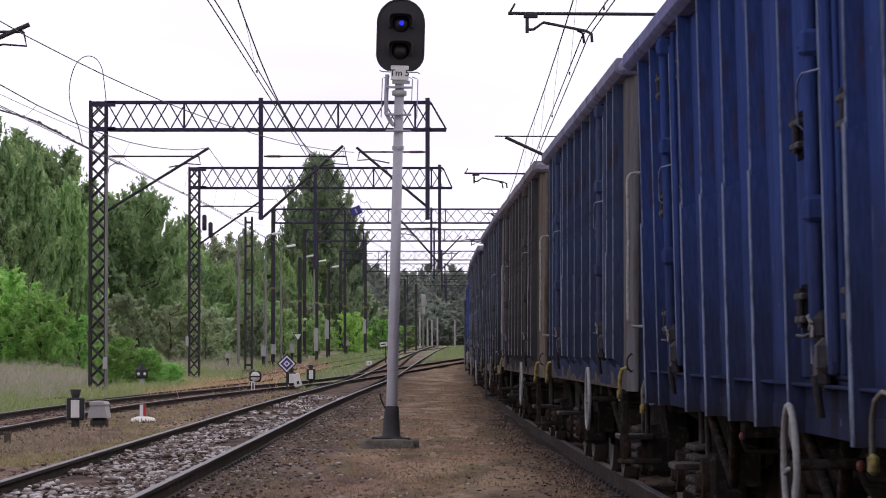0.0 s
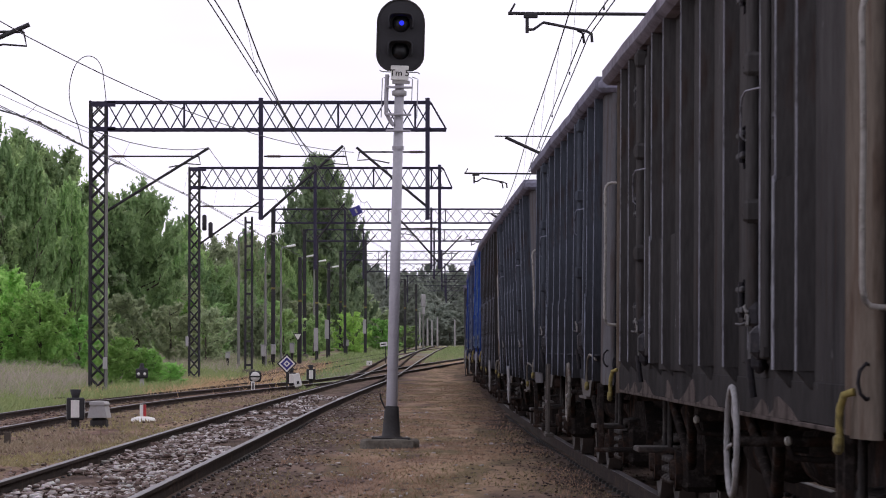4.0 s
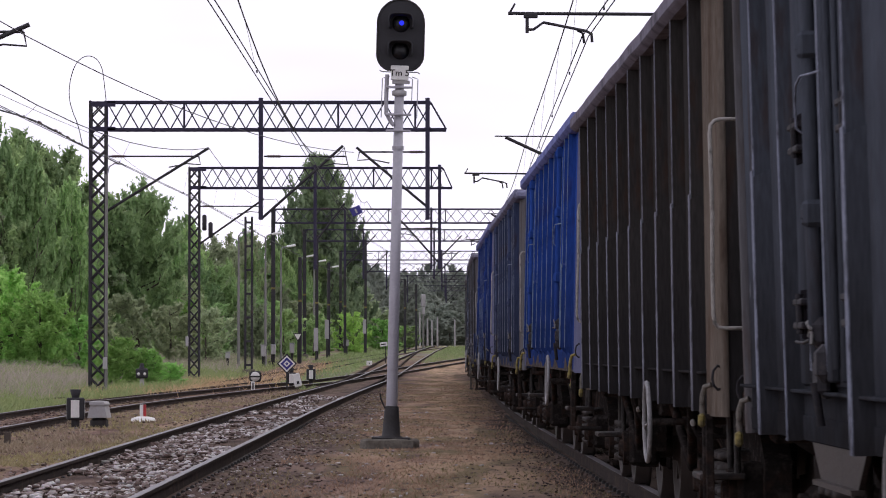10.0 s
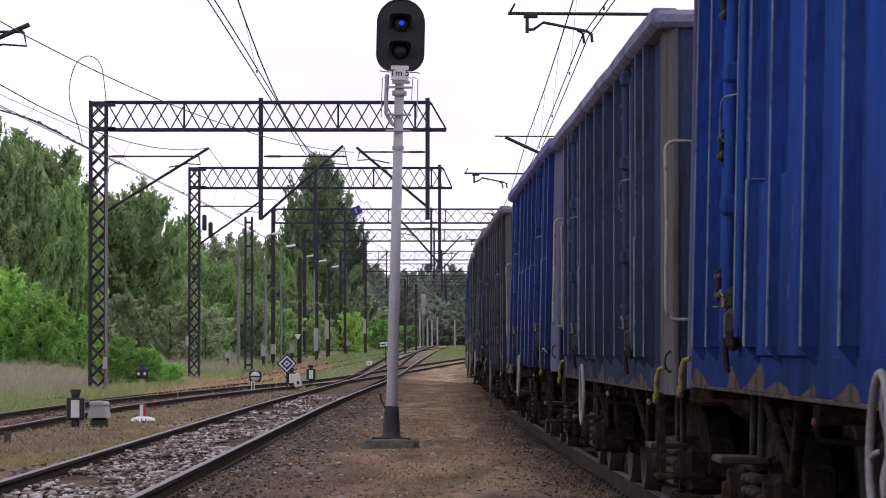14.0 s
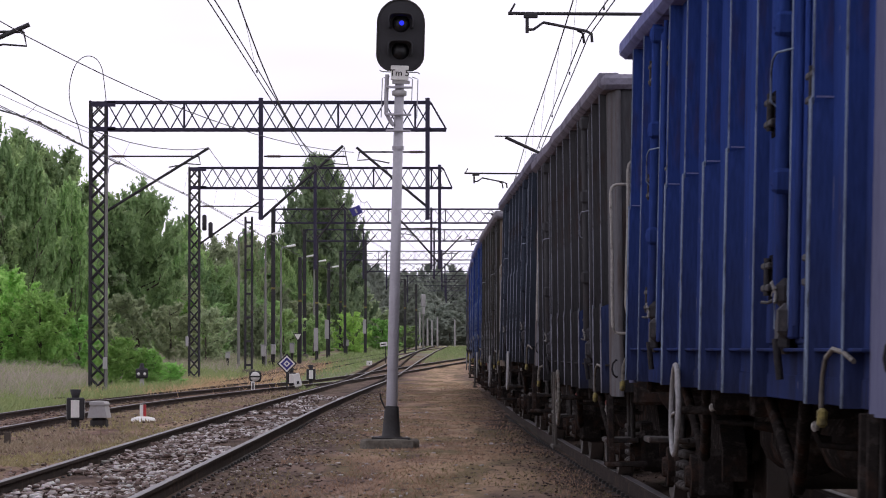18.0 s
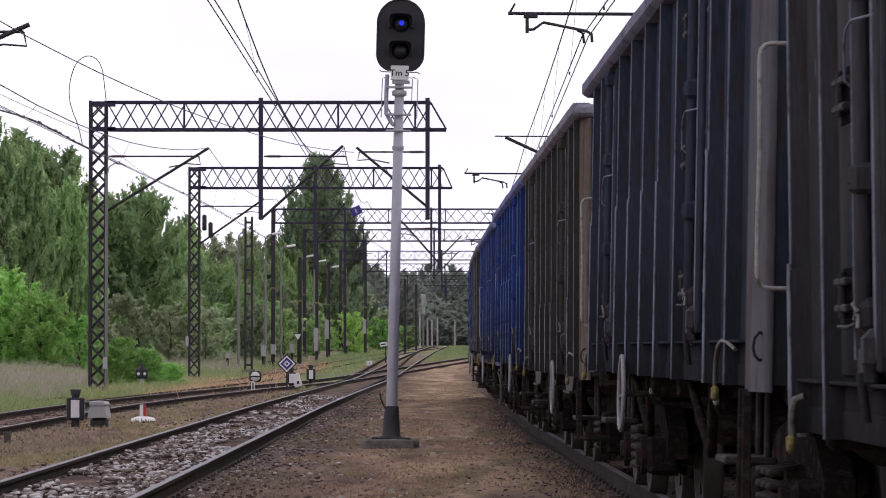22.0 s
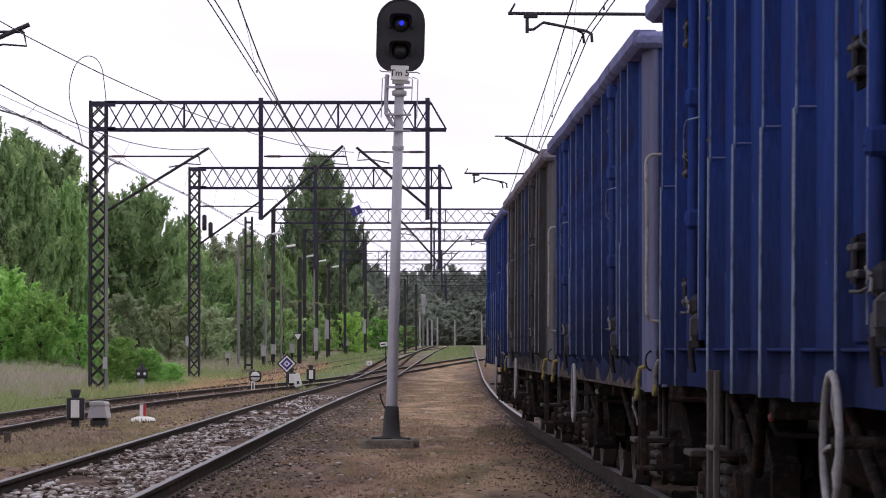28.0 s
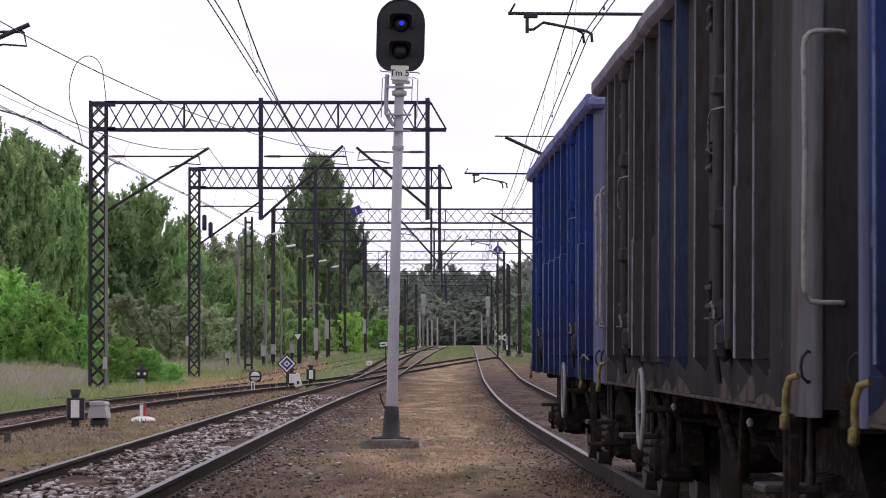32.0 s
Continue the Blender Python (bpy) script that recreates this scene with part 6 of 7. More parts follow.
far_signal(-1.85, 345, 4.2, "distant pale signal seen from behind")
far_signal(4.2, 345, 4.0, "distant pale signal beside the main track")
for b, h in ((-0.0063, 4.2), (-0.0042, 3.4), (-0.0030, 3.2), (-0.0015, 3.6), (0.0032, 3.3), (0.0105, 3.8), (0.0123, 4.2), (0.0142, 4.0), (0.0160, 4.4), (0.0178, 3.9)):
    y = 410 + h * 10
    p = thing("concrete_post", "pale concrete post far down the line", "post", pose(b * y, y, land(b * y, y)), "distant posts")
    part("post", Mesh().turned([(0.12, -0.2), (0.09, h)], "z", 8), WHITE_GREY, p)
for x, y in ((4.55, 262), (5.2, 255)):
    p = thing("low_signal", "white and black low signal beside the main track", "dwarf signal", pose(x, y, land(x, y)), "low signals")
    part("post", Mesh().rod((0, 0, -0.2), (0, 0, 0.5), 0.05, 6), IRON, p)
    part("head", Mesh().box(-0.14, 0.14, -0.1, 0.1, 0.4, 0.85, 0.05), BLACK, p)
    part("face", Mesh().box(-0.07, 0.07, -0.11, -0.1, 0.45, 0.8, 0.02), WHITE, p)
cabinet(4.85, 272, 0.45, 0.9, 0.5)
xs_ = thing("level_crossing_sign", "white crossed boards on a pole far ahead", "railway sign", pose(4.75, 300, land(4.75, 300)))
part("post", Mesh().rod((0, 0, -0.2), (0, 0, 1.6), 0.05, 6), WHITE_GREY, xs_)
for a in (35, -35):
    part("board", Mesh().box(-0.55, 0.55, -0.02, 0.02, -0.06, 0.06, 0.01, pose(0, -0.06 - a * 0.0005, 1.25, 0, a, 0)), WHITE, xs_)


# ---------------------------------------------------------------- ballast, grass and weeds
def ico():
    t = (1 + 5 ** 0.5) / 2
    v = np.array([(-1, t, 0), (1, t, 0), (-1, -t, 0), (1, -t, 0), (0, -1, t), (0, 1, t), (0, -1, -t), (0, 1, -t), (t, 0, -1), (t, 0, 1), (-t, 0, -1), (-t, 0, 1)]) / 1.9
    f = [(0, 11, 5), (0, 5, 1), (0, 1, 7), (0, 7, 10), (0, 10, 11), (1, 5, 9), (5, 11, 4), (11, 10, 2), (10, 7, 6), (7, 1, 8), (3, 9, 4), (3, 4, 2), (3, 2, 6), (3, 6, 8), (3, 8, 9), (4, 9, 5), (2, 4, 11), (6, 2, 10), (8, 6, 7), (9, 8, 1)]
    return v, np.array(f)


def mesh_from_arrays(name, verts, faces):
    me = bpy.data.meshes.new(name)
    k = faces.shape[1]
    me.vertices.add(len(verts))
    me.vertices.foreach_set("co", verts.astype(np.float32).ravel())
    me.loops.add(faces.size)
    me.loops.foreach_set("vertex_index", faces.astype(np.int32).ravel())
    me.polygons.add(len(faces))
    me.polygons.foreach_set("loop_start", np.arange(0, faces.size, k, dtype=np.int32))
    me.update(calc_edges=True)
    me.materials.append(None)
    return me


def island_tones(name, tones, rough=0.9):
    """Stones: a tone of its own for each one."""
    m = bpy.data.materials.new(name)
    m.use_nodes = True
    n, l = m.node_tree.nodes, m.node_tree.links
    bs = n["Principled BSDF"]
    bs.inputs["Roughness"].default_value, bs.inputs["Specular IOR Level"].default_value = rough, 0.2
    g, r = n.new("ShaderNodeNewGeometry"), n.new("ShaderNodeValToRGB")
    r.color_ramp.elements[0].color, r.color_ramp.elements[1].color = (*tones[0], 1), (*tones[-1], 1)
    for i, c in enumerate(tones[1:-1]):
        r.color_ramp.elements.new((i + 1) / (len(tones) - 1)).color = (*c, 1)
    l.new(g.outputs["Random Per Island"], r.inputs["Fac"])
    no = n.new("ShaderNodeTexNoise")
    no.inputs["Scale"].default_value = 45
    mx = n.new("ShaderNodeMix")
    mx.data_type, mx.blend_type = "RGBA", "MULTIPLY"
    mx.inputs["Factor"].default_value = 0.5
    l.new(r.outputs["Color"], mx.inputs["A"])
    l.new(no.outputs["Color"], mx.inputs["B"])
    l.new(mx.outputs["Result"], bs.inputs["Base Color"])
    return m


STONE_PALE = island_tones("pale and rusty ballast", ((0.080, 0.053, 0.044), (0.15, 0.108, 0.092), (0.23, 0.178, 0.158), (0.36, 0.305, 0.285), (0.55, 0.50, 0.48), (0.72, 0.68, 0.67)))
STONE_DARK = island_tones("dark oily ballast", ((0.070, 0.046, 0.038), (0.11, 0.072, 0.058), (0.15, 0.105, 0.085), (0.30, 0.25, 0.23)))

STONE_MIXED = island_tones("mixed brown and pale stones", ((0.070, 0.046, 0.038), (0.10, 0.066, 0.053), (0.13, 0.090, 0.072), (0.17, 0.125, 0.105), (0.25, 0.20, 0.18), (0.52, 0.48, 0.46)))
STONE_BED = island_tones("brown oily gravel", ((0.052, 0.037, 0.031), (0.080, 0.057, 0.047), (0.105, 0.078, 0.064), (0.15, 0.115, 0.10)))


def scatter_stones(words, places, size, material, rng):
    """Angular broken stones, half sunk where they lie."""
    v, f = ico()
    n = len(places)
    sc = rng.uniform(size[0], size[1], (n, 1, 1)) * rng.uniform(0.5, 1.45, (n, 1, 3))
    jit = v[None] * (1 + rng.uniform(-0.50, 0.45, (n, 12, 1)))
    a = rng.uniform(0, 6.28, n)
    c, s = np.cos(a)[:, None], np.sin(a)[:, None]
    p = jit * sc * np.array([1, 1, 0.5])
    q = np.stack([p[..., 0] * c - p[..., 1] * s, p[..., 0] * s + p[..., 1] * c, p[..., 2]], -1) + np.array(places)[:, None, :]
    faces = (f[None] + 12 * np.arange(n)[:, None, None]).reshape(-1, 3)
    return tagged(part("ballast_stones", mesh_from_arrays("ballast_stones", q.reshape(-1, 3), faces), material), words, "ballast", kind="stuff")


RNG = np.random.default_rng(5)
pl = []
while len(pl) < 8500:
    y = 27 + 75 * RNG.random() ** 1.4
    x = RNG.uniform(-0.68, 0.68)
    if noise.noise((x * 1.2, y * 0.35, 9)) + RNG.uniform(-0.25, 0.45) > (0.05 if y < 60 else 0.30):
        pl.append((siding_x(y) + x, y, -0.135 + 0.05 * RNG.random() + 0.03 * noise.noise((x * 2, y, 1))))
scatter_stones("pale crushed stones lying between the siding rails", pl, (0.014, 0.050), STONE_PALE, RNG)
pl = []
while len(pl) < 4200:
    y = 27 + 90 * RNG.random() ** 1.4
    s = RNG.choice([-1, 1])
    x = siding_x(y) + s * (0.85 + abs(RNG.normal(0, 0.55)))
    pl.append((x, y, land(x, y) + 0.008))
scatter_stones("dark scattered stones along the siding", pl, (0.008, 0.030), STONE_MIXED, RNG)
pl = []
while len(pl) < 4200:
    y = 27 + 110 * RNG.random() ** 1.6
    x = main_x(y) - 0.85 - abs(RNG.normal(0, 0.5)) if RNG.random() < 0.65 else main_x(y) + RNG.uniform(-0.6, 0.6)
    pl.append((x, y, land(x, y) + 0.008))
scatter_stones("dark gravel beside and between the main rails", pl, (0.006, 0.019), STONE_BED, RNG)
pl = []
while len(pl) < 1000:
    y = 27 + 60 * RNG.random() ** 1.4
    x = min(RNG.uniform(-2.4, 1.0), RNG.uniform(-2.4, 1.0))
    if noise.noise((x * 0.8, y * 0.3, 3)) > -0.1:
        pl.append((x, y, land(x, y) + 0.004))
scatter_stones("single pale stones on the trodden ground", pl, (0.008, 0.030), STONE_PALE, RNG)
pl = []
while len(pl) < 2500:
    y = 52 + 70 * RNG.random() ** 1.3
    x = crossover_x(y) + RNG.normal(0, 0.9)
    pl.append((x, y, land(x, y) + 0.01))
scatter_stones("dark stones under the crossover rails", pl, (0.02, 0.045), STONE_DARK, RNG)


def blades(words, places, height, width, material, rng):
    """Single blades: narrow leaning triangles."""
    p = np.array(places)
    n = len(p)
    h = rng.uniform(height[0], height[1], n)
    a, b = rng.uniform(0, 6.28, n), rng.uniform(0, 6.28, n)
    lean = rng.uniform(0.2, 1.6, n) * h
    w = width * rng.uniform(0.6, 1.4, n)
    d = np.stack([np.cos(a), np.sin(a), np.zeros(n)], -1) * w[:, None]
    tip = p + np.stack([np.cos(b) * lean, np.sin(b) * lean, h], -1)
    v = np.stack([p - d, p + d, tip], 1).reshape(-1, 3)
    return tagged(part("grass", mesh_from_arrays("grass", v, np.arange(3 * n).reshape(n, 3)), material), words, "grass", kind="stuff")


def meadow(n, x0, x1, y0, y1, power, keep):
    out = []
    while len(out) < n:
        y = y0 + (y1 - y0) * RNG.random() ** power
        x = RNG.uniform(x0(y), x1(y))
        if keep(x, y):
            cx, cy = RNG.normal(0, 0.05, 2)
            out.append((x + cx, y + cy, land(x, y) - 0.01))
    return out


off_rails = lambda x, y: min(abs(x - siding_x(y)), abs(x - main_x(y)), abs(x - crossover_x(y))) > 0.95
blades("short dry grass on the brown ground between the tracks", meadow(42000, lambda y: -1.9, lambda y: main_x(y) - 1.0, 28, 140, 1.5, lambda x, y: off_rails(x, y) and noise.noise((x * 0.9, y * 0.35, 5)) > -0.05), (0.008, 0.042), 0.008, GRASS_TAN, RNG)
blades("short mossy grass in patches between the tracks", meadow(24000, lambda y: -2.2, lambda y: main_x(y) - 1.0, 28, 150, 1.2, lambda x, y: off_rails(x, y) and noise.noise((x * 0.8, y * 0.3, 11)) > 0.02), (0.008, 0.045), 0.009, GRASS_MOSS, RNG)
blades("olive green grass between the crossover and the siding", meadow(9000, lambda y: -0.125 * y, lambda y: siding_x(y) - 1.0, 42, 125, 1.1, lambda x, y: off_rails(x, y) and noise.noise((x * 0.6, y * 0.12, 35)) > -0.05), (0.015, 0.075), 0.014, GRASS_OLIVE, RNG)
blades("dry yellow grass along the crossover track", meadow(7000, lambda y: -0.125 * y, lambda y: -4.6, 45, 135, 1.0, lambda x, y: off_rails(x, y) and noise.noise((x * 0.5, y * 0.15, 15)) > 0.0), (0.02, 0.10), 0.014, GRASS_DRY, RNG)
blades("fresh green grass on the verge", meadow(40000, lambda y: -0.13 * y - 1, lambda y: -8.6, 70, 250, 1.0, lambda x, y: off_rails(x, y) and noise.noise((x * 0.22, y * 0.06, 21)) > -0.15), (0.10, 0.38), 0.016, GRASS_GREEN, RNG)
blades("tall grey dry weeds in the verge", meadow(15000, lambda y: -0.13 * y - 1, lambda y: -10.2, 95, 250, 1.0, lambda x, y: off_rails(x, y) and noise.noise((x * 0.25, y * 0.05, 27)) > -0.05), (0.20, 0.65), 0.013, GRASS_GREY, RNG)
blades("green grass between the far tracks", meadow(22000, lambda y: -8.0, lambda y: 6.5, 120, 420, 1.2, lambda x, y: off_rails(x, y) and abs(x - yard_x(y)) > 0.9 and (y > 215 or -6.2 < x < -4.3)), (0.05, 0.25), 0.016, GRASS_GREEN, RNG)


tufts = []
for cx, cy, n, sx, sy in ((-10.35, 108, 900, 0.45, 4.0), (-9.75, 147, 1100, 0.6, 5.0), (-9.0, 112, 500, 0.6, 5.0), (-7.2, 150, 900, 0.8, 14.0), (-6.6, 185, 900, 0.7, 16.0), (-8.6, 128, 600, 0.5, 8.0)):
    for _ in range(n):
        x, y = cx + RNG.normal(0, sx), cy + RNG.normal(0, sy)
        tufts.append((x, y, land(x, y) - 0.01))
blades("bleached orange grass round the mast feet and rails", tufts, (0.06, 0.28), 0.014, GRASS_ORANGE, RNG)


# ---------------------------------------------------------------- trees and bushes
def crown_mesh(name, rng, shape, fronds, sprays, leaves, leaf):
    """A crown one unit high and one wide: boughs that sweep out and up from the trunk, each with side sprays of small leaves."""
    u = rng.random(fronds) ** (1.25 if shape == "cone" else 0.85)
    a = rng.uniform(0, 2 * math.pi, fronds)
    if shape == "cone":
        r = (1 - u) ** 0.8 * 0.5
    elif shape == "slim":
        r = 0.5 * np.sin(math.pi * (0.10 + 0.86 * u) ** 0.8)
    elif shape == "column":
        r = 0.5 * np.minimum(1.0, 2.6 * (1.03 - u)) ** 0.7 * (0.75 + 0.25 * np.sin(9 * u))
    else:
        r = 0.5 * np.sin(math.pi * (0.08 + 0.84 * u)) ** 0.55
    r *= rng.uniform(0.45, 1.08, fronds)
    rise_ = {"cone": -0.02, "slim": 0.22, "column": 0.16}.get(shape, 0.12)
    tip = np.stack([r * np.cos(a), r * np.sin(a), u], -1)
    root = np.stack([0 * u, 0 * u, np.maximum(0.0, u - rise_ - 0.25 * r)], -1)
    bend = (tip + root) / 2 + np.stack([0.25 * tip[:, 0], 0.25 * tip[:, 1], -0.10 * r], -1)
    n = fronds * sprays
    f = np.repeat(np.arange(fronds), sprays)
    t = rng.random((n, 1)) ** 0.55
    along = root[f] * (1 - t) ** 2 + 2 * bend[f] * t * (1 - t) + tip[f] * t ** 2
    d = rng.normal(0, 1, (n, 3)) + np.array([0, 0, 0.75 if shape == "slim" else 0.15]) + 1.2 * (tip[f] - root[f])
    d /= np.linalg.norm(d, axis=1)[:, None]
    reach = rng.uniform(0.035, 0.10, (n, 1)) * (0.55 if shape in ("slim", "column") else 1.0)
    g = np.repeat(np.arange(n), leaves)
    v = rng.random((n * leaves, 1))
    deep = (np.arange(n * leaves) % leaves < 2)[:, None]      # the inner leaves of a spray are large and close to the bough
    v = np.where(deep, v * 0.3, v)
    p = along[g] + d[g] * reach[g] * v + rng.normal(0, 0.009, (n * leaves, 3)) * (1.25 - v)
    k = n * leaves
    e1 = rng.normal(0, 1, (k, 3)) + 0.6 * d[g]
    e1 /= np.linalg.norm(e1, axis=1)[:, None]
    e2 = np.cross(e1, rng.normal(0, 1, (k, 3)))
    e2 /= np.linalg.norm(e2, axis=1)[:, None] + 1e-6
    s = leaf * rng.uniform(0.55, 1.4, (k, 1)) * np.where(deep, 2.6, 1.0)
    q = np.stack([p - e1 * s - e2 * s * 0.45, p - e1 * s * 0.3 + e2 * s * 0.55, p + e1 * s], 1).reshape(-1, 3)
    return mesh_from_arrays(name, q, np.arange(3 * k).reshape(k, 3)), (root, bend, tip)


def trunk_mesh(name, rng, boughs, bare):
    """A tapered trunk up through the crown, with limbs out along its boughs. bare: clear height below, in crown heights."""
    m = Mesh()
    pts = [(rng.normal(0, 0.008), rng.normal(0, 0.008), -bare + (bare + 0.94) * i / 6) for i in range(7)]
    for i in range(6):
        m.rod(pts[i], pts[i + 1], 0.026 * (1 - i / 6.5), 7, 0.026 * (1 - (i + 1) / 6.5), False)
    for ro, be, ti in list(zip(*boughs))[::7]:
        m.rod(ro, be, 0.007, 4, 0.005, False)
        m.rod(be, ti, 0.005, 4, 0.002, False)
    return m.data(name)


TREES = {}
for key, shape, fronds, sprays, leaves, leaf, bare, wood in (
        ("broad_a", "round", 120, 16, 14, 0.0150, 0.18, BARK), ("broad_b", "round", 110, 16, 14, 0.0155, 0.22, BARK), ("broad_c", "round", 130, 16, 14, 0.0145, 0.15, BARK),
        ("slim_a", "slim", 130, 15, 13, 0.0135, 0.12, BARK_PALE), ("slim_b", "slim", 140, 15, 13, 0.0130, 0.10, BARK_PALE), ("pine_b", "slim", 110, 14, 13, 0.0150, 0.22, BARK_PALE),
        ("far_a", "round", 75, 10, 10, 0.0240, 0.16, BARK), ("far_b", "slim", 75, 10, 10, 0.0220, 0.25, BARK_PALE), ("far_c", "cone", 75, 10, 10, 0.0240, 0.20, BARK),
        ("tall", "column", 300, 17, 13, 0.0100, 0.08, BARK), ("bush_a", "round", 50, 13, 12, 0.0230, 0.04, BARK), ("bush_b", "round", 54, 12, 12, 0.0240, 0.04, BARK), ("shrub", "round", 120, 15, 13, 0.0160, 0.02, BARK)):
    rng = np.random.default_rng(len(TREES) * 7 + 3)
    me, boughs = crown_mesh("crown_" + key, rng, shape, fronds, sprays, leaves, leaf)
    TREES[key] = (me, trunk_mesh("trunk_" + key, rng, boughs, bare), bare, wood)


def plant(key, x, y, h, w, leaf, words, category="tree", group=""):
    """A tree h high and w wide in all."""
    me, tm, bare, wood = TREES[key]
    ch = h / (1 + bare)
    t = thing("bush" if category == "bush" else "tree", words, category, pose(x, y, land(x, y) + ch * bare - 0.1, 0, 0, RNG.uniform(0, 360)), group)
    crown = part("crown", me, leaf, t)
    crown.scale = (w, w, ch)
    trunk = part("trunk", tm, wood, t)
    trunk.scale = (max(w, ch * 0.5), max(w, ch * 0.5), ch)
    return t


SKYLINE = [(-0.135, 0.0580), (-0.118, 0.0585), (-0.111, 0.0525), (-0.105, 0.0465), (-0.095, 0.0425), (-0.088, 0.0395), (-0.078, 0.0390), (-0.072, 0.0340),
           (-0.064, 0.0300), (-0.050, 0.0315), (-0.040, 0.0310), (-0.025, 0.0215), (-0.010, 0.0205), (0.010, 0.0200), (0.020, 0.0205), (0.027, 0.026), (0.060, 0.034)]


def skyline(b):
    for (b0, s0), (b1, s1) in zip(SKYLINE, SKYLINE[1:]):
        if b <= b1:
            return s0 + (s1 - s0) * (max(b, b0) - b0) / (b1 - b0)
    return SKYLINE[-1][1]


# the wood: trees in three depths from the verge back, lower towards the line
KINDS = [("broad_a", LEAF_MID), ("slim_a", LEAF_MID), ("broad_b", LEAF_DULL), ("broad_c", LEAF_MID), ("slim_b", LEAF_MID), ("broad_c", LEAF_DULL), ("pine_b", LEAF_OAK), ("broad_b", LEAF_OAK)]
WORDS = {"broad": "leafy broad tree at the edge of the wood", "slim": "slim young birch at the edge of the wood", "pine": "dark pine in the mixed wood", "far": "tree of the distant wood, haze put into its leaf colour"}


def wood_edge(b):
    return 182 + max(0, b + 0.125) * 1500 if b < -0.035 else 320 + (b + 0.035) * 7500 if b < 0.0 else 590 - max(0, b - 0.018) * 9000


b = -0.138
i = 0
while b < 0.055:
    edge = max(180, wood_edge(b))
    for depth, share in ((0, 0.55), (12, 0.80), (26, 1.0)) if b < -0.03 else ((0, 0.7), (10, 0.95), (20, 1.0), (30, 0.9)):
        y = edge + depth + RNG.uniform(-5, 5)
        bb = b + RNG.uniform(-0.002, 0.002)
        h = max(3.0, skyline(bb) * y * share * RNG.uniform(0.93, 1.09) + EYE - land(bb * y, y) * 0.6)
        key, leaf = KINDS[int(RNG.integers(0, len(KINDS)))] if b < -0.03 else (("far_a", "far_b", "far_c", "far_b", "far_a")[int(RNG.integers(0, 5))], LEAF_HAZED)
        w = h * (0.66 if key.startswith(("broad", "far_a")) else 0.44 if key.startswith("slim") else 0.48) * RNG.uniform(0.85, 1.2)
        plant(key, bb * y, y, h, w, leaf, WORDS[key.split("_")[0]], "tree", "trees of the wood")
    y = edge - 4 + RNG.uniform(-3, 3)
    h = max(2.6, skyline(b) * y * (0.36 if b < -0.03 else 0.55) * RNG.uniform(0.8, 1.3))
    leaf = (LEAF_DULL, LEAF_MID, LEAF_DULL, LEAF_LIGHT)[int(RNG.integers(0, 4))] if b < -0.02 else LEAF_HAZED
    plant("bush_a" if i % 2 else "bush_b", b * y, y, h, h * 1.4, leaf, {LEAF_LIGHT: "fresh light green bush in the verge", LEAF_MID: "green leafy bush beside the line", LEAF_DULL: "grey-green scrubby thicket at the wood's edge", LEAF_HAZED: "undergrowth of the distant wood, haze put into its leaf colour"}[leaf], "bush", "bushes along the line")
    b += 0.0058 if b < -0.03 else 0.0040
    i += 1
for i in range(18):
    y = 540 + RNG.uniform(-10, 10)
    plant(("bush_a", "bush_b")[i % 2], (-0.026 + i * 0.0034) * y, y, RNG.uniform(5.0, 7.0), 9.0, LEAF_HAZED, "undergrowth of the distant wood, haze put into its leaf colour", "bush", "bushes along the line")
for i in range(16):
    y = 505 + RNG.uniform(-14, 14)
    plant(("bush_a", "bush_b")[i % 2], (-0.022 + i * 0.0034) * y, y, RNG.uniform(2.6, 4.4), 7.0, LEAF_HAZED, "undergrowth of the distant wood, haze put into its leaf colour", "bush", "bushes along the line")
# trees and bushes that stand out
plant("tall", -11.3, 335, 17.9, 9.6, LEAF_DARK, "tall dense dark green lime tree behind the masts")
plant("tall", -13.6, 345, 13.2, 6.8, LEAF_DARK, "dense dark green lime tree behind the masts")
plant("tall", -9.6, 352, 14.3, 7.2, LEAF_DARK, "tall dense dark green lime tree behind the masts")
plant("broad_c", -19.2, 232, 11.0, 7.0, LEAF_OAK, "round dark green oak rising over the wood")
plant("slim_a", -23.5, 196, 12.0, 5.0, LEAF_MID, "tall birch at the edge of the wood")
plant("slim_b", -21.6, 192, 11.2, 4.6, LEAF_MID, "tall birch at the edge of the wood")
plant("slim_a", -20.2, 200, 10.2, 4.4, LEAF_MID, "slender birch with thin top twigs")
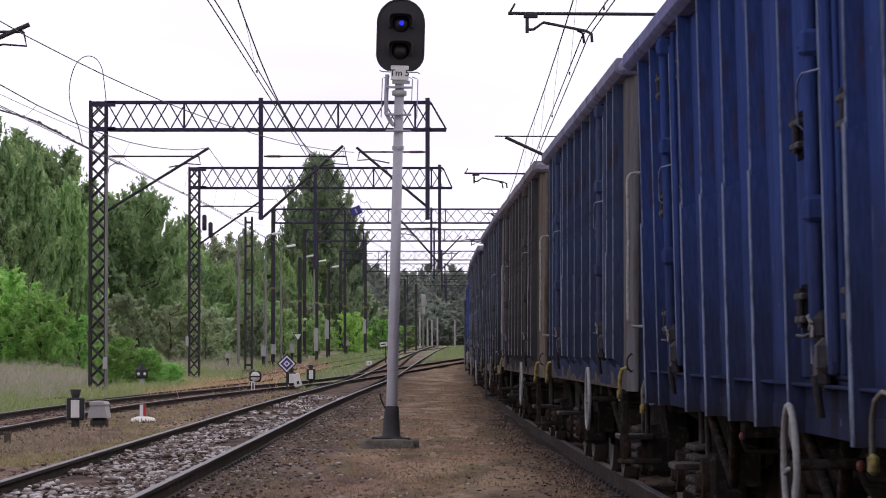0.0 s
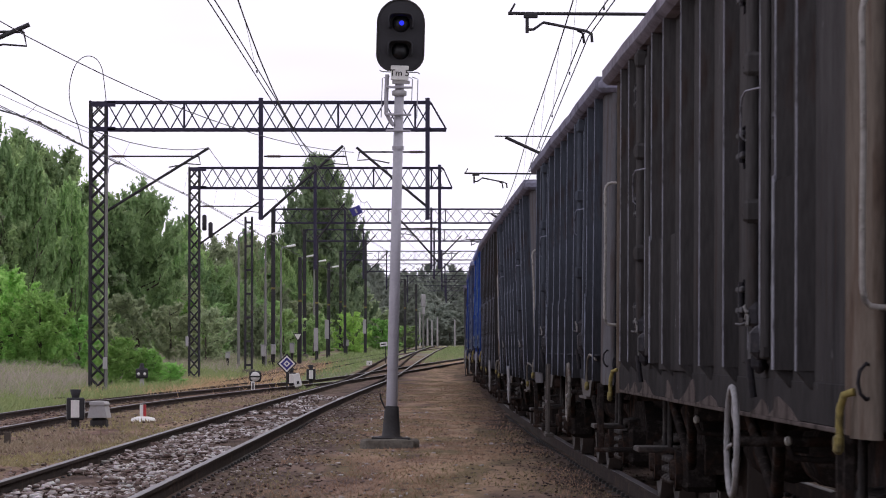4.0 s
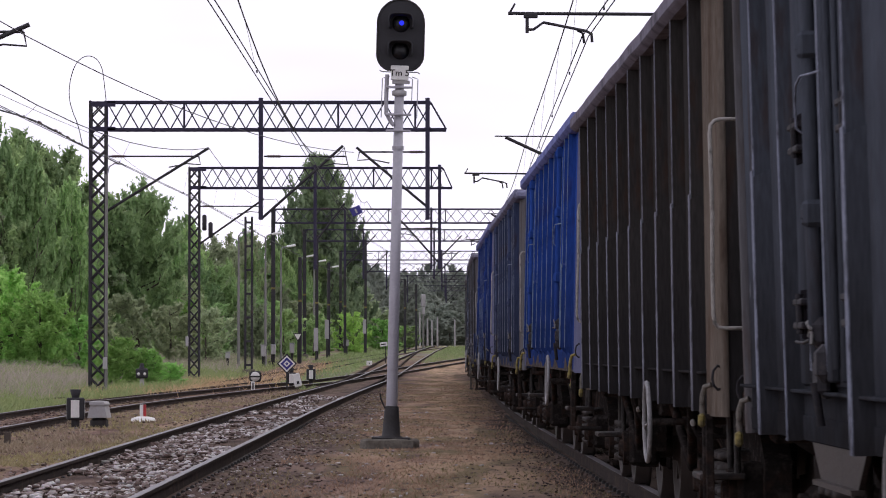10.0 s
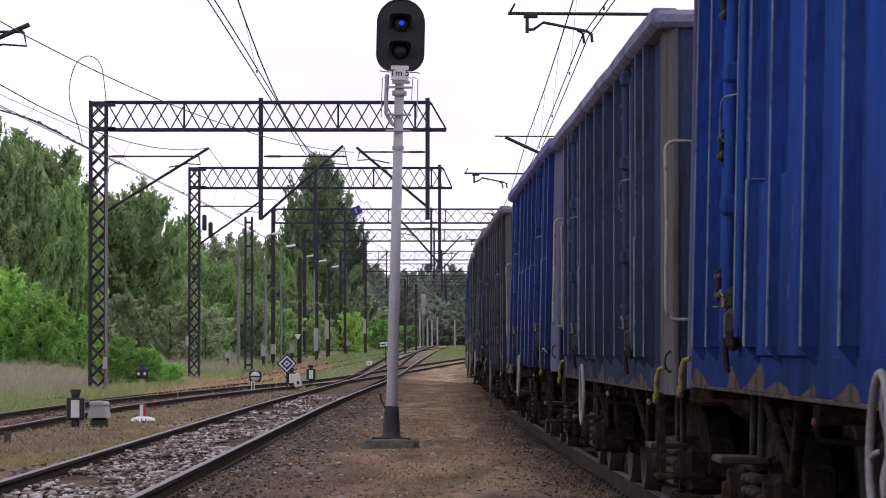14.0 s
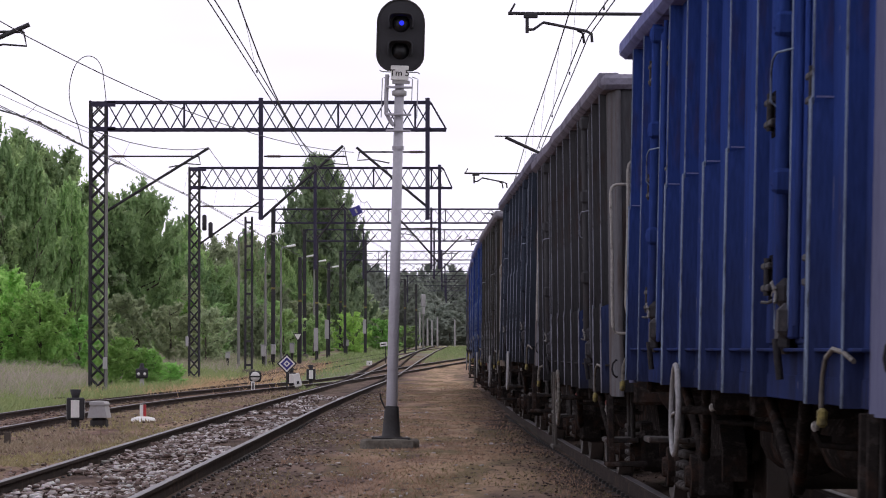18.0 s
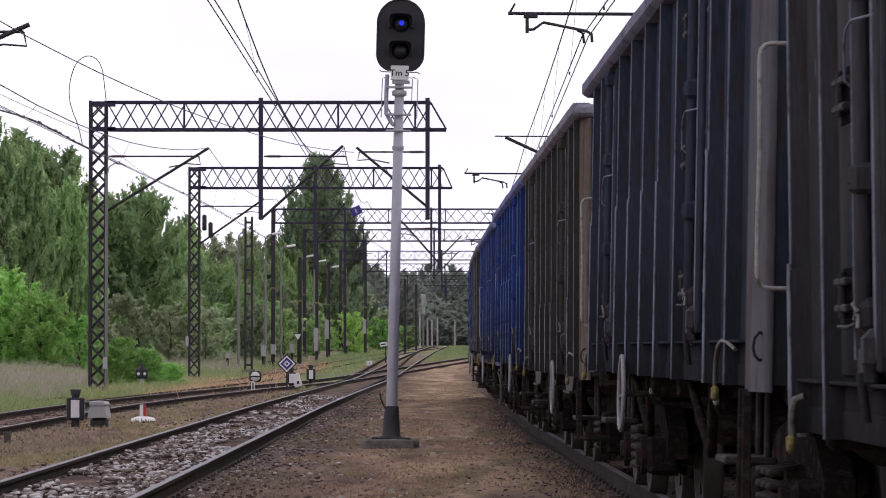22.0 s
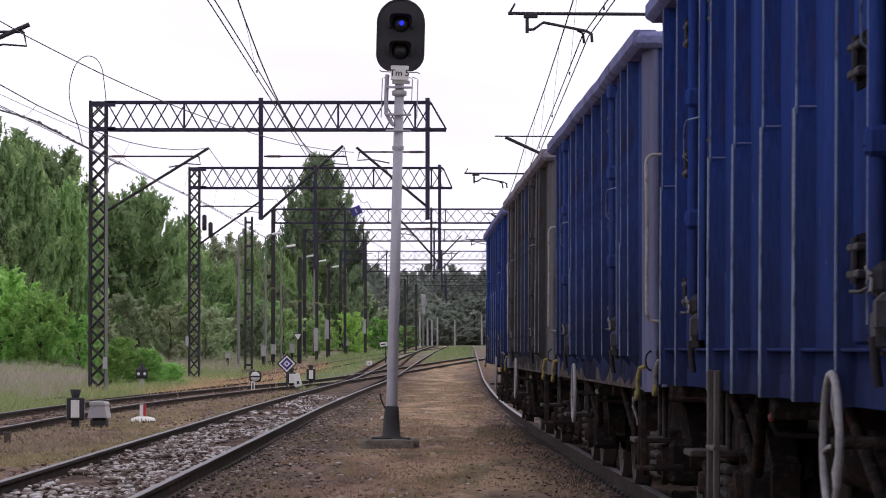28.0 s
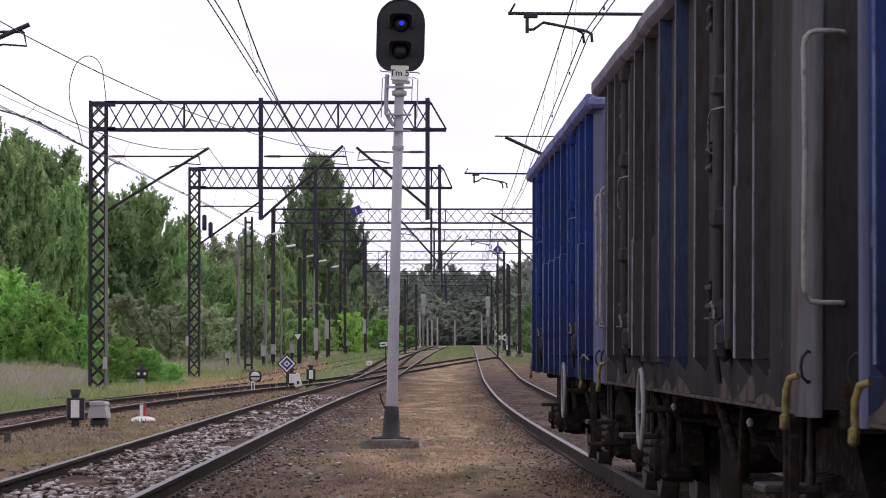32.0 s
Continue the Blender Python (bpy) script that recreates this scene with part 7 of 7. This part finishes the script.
for x, y, h, w, key, leaf in ((-20.6, 172, 4.8, 4.6, "shrub", LEAF_LIGHT), (-18.6, 170, 3.7, 3.6, "shrub", LEAF_LIGHT), (-22.6, 176, 5.8, 4.8, "shrub", LEAF_LIGHT), (-17.2, 174, 2.6, 3.0, "bush_a", LEAF_LIGHT),
                              (-11.2, 128, 1.85, 1.9, "shrub", LEAF_LIGHT), (-12.1, 134, 1.5, 1.8, "shrub", LEAF_LIGHT), (-10.4, 129, 1.45, 1.5, "shrub", LEAF_LIGHT), (-9.7, 131, 0.95, 1.3, "shrub", LEAF_LIGHT),
                              (-16.5, 195, 3.8, 3.6, "bush_a", LEAF_DULL), (-14.8, 200, 3.4, 3.2, "bush_b", LEAF_DULL), (-13.2, 205, 3.2, 3.4, "bush_a", LEAF_DULL), (-11.6, 225, 3.6, 3.2, "bush_b", LEAF_DULL), (-10.6, 245, 3.4, 3.4, "bush_a", LEAF_MID),
                              (-9.4, 268, 3.2, 3.0, "bush_b", LEAF_MID), (-7.3, 300, 3.4, 3.6, "bush_a", LEAF_LIGHT), (-5.6, 340, 3.0, 4.0, "bush_b", LEAF_LIGHT), (-4.2, 380, 2.4, 4.4, "bush_a", LEAF_MID),
                              (7.5, 300, 4.6, 4.0, "bush_a", LEAF_MID), (8.6, 270, 5.0, 4.0, "bush_b", LEAF_MID), (6.6, 340, 3.6, 4.0, "bush_b", LEAF_DULL)):
    plant(key, x, y, h, w, leaf, {LEAF_LIGHT: "fresh light green bush in the verge", LEAF_MID: "green leafy bush beside the line", LEAF_DULL: "grey-green scrubby thicket at the wood's edge"}[leaf], "bush", "bushes along the line")

# unseen thicket added beyond the main line to keep light from under the train
for i in range(26):
    y = 6 + i * 10 + RNG.uniform(-2, 2)
    plant(("bush_a", "bush_b", "broad_a", "broad_c")[i % 4], RNG.uniform(9.5, 11.0) + max(0, y - 180) * 0.03, y, RNG.uniform(4.0, 6.5) if y < 200 else RNG.uniform(5, 8), 6.0, (LEAF_MID, LEAF_DULL, LEAF_DARK)[i % 3], "unseen leafy thicket added to block light behind the train", "bush", "thicket along the main line")


def wagon_pose(k, t):
    y = FAR_END[k] + TAPER - BODY[k] / 2 - gone(t)
    a, b = y - 4.5, y + 4.5
    xa, xb, za, zb = main_x(a), main_x(b), rise(a), rise(b)
    return pose((xa + xb) / 2, y, (za + zb) / 2, math.degrees(math.atan2(zb - za, 9)), 0, -math.degrees(math.atan2(xb - xa, 9)))


def motions():
    times = [i * 0.5 for i in range(65)]
    for k, wg in enumerate(TRAIN):
        walk(wg, [(t, wagon_pose(k, t)) for t in times])
    beats = [i * 0.1 for i in range(321)]
    turns = [math.degrees(gone(t) / 0.46) for t in beats]
    for ws in WHEELSETS:
        x, y, z = ws.location
        walk(ws, [(t, pose(x, y, z, a, 0, 0)) for t, a in zip(beats, turns)])


motions()
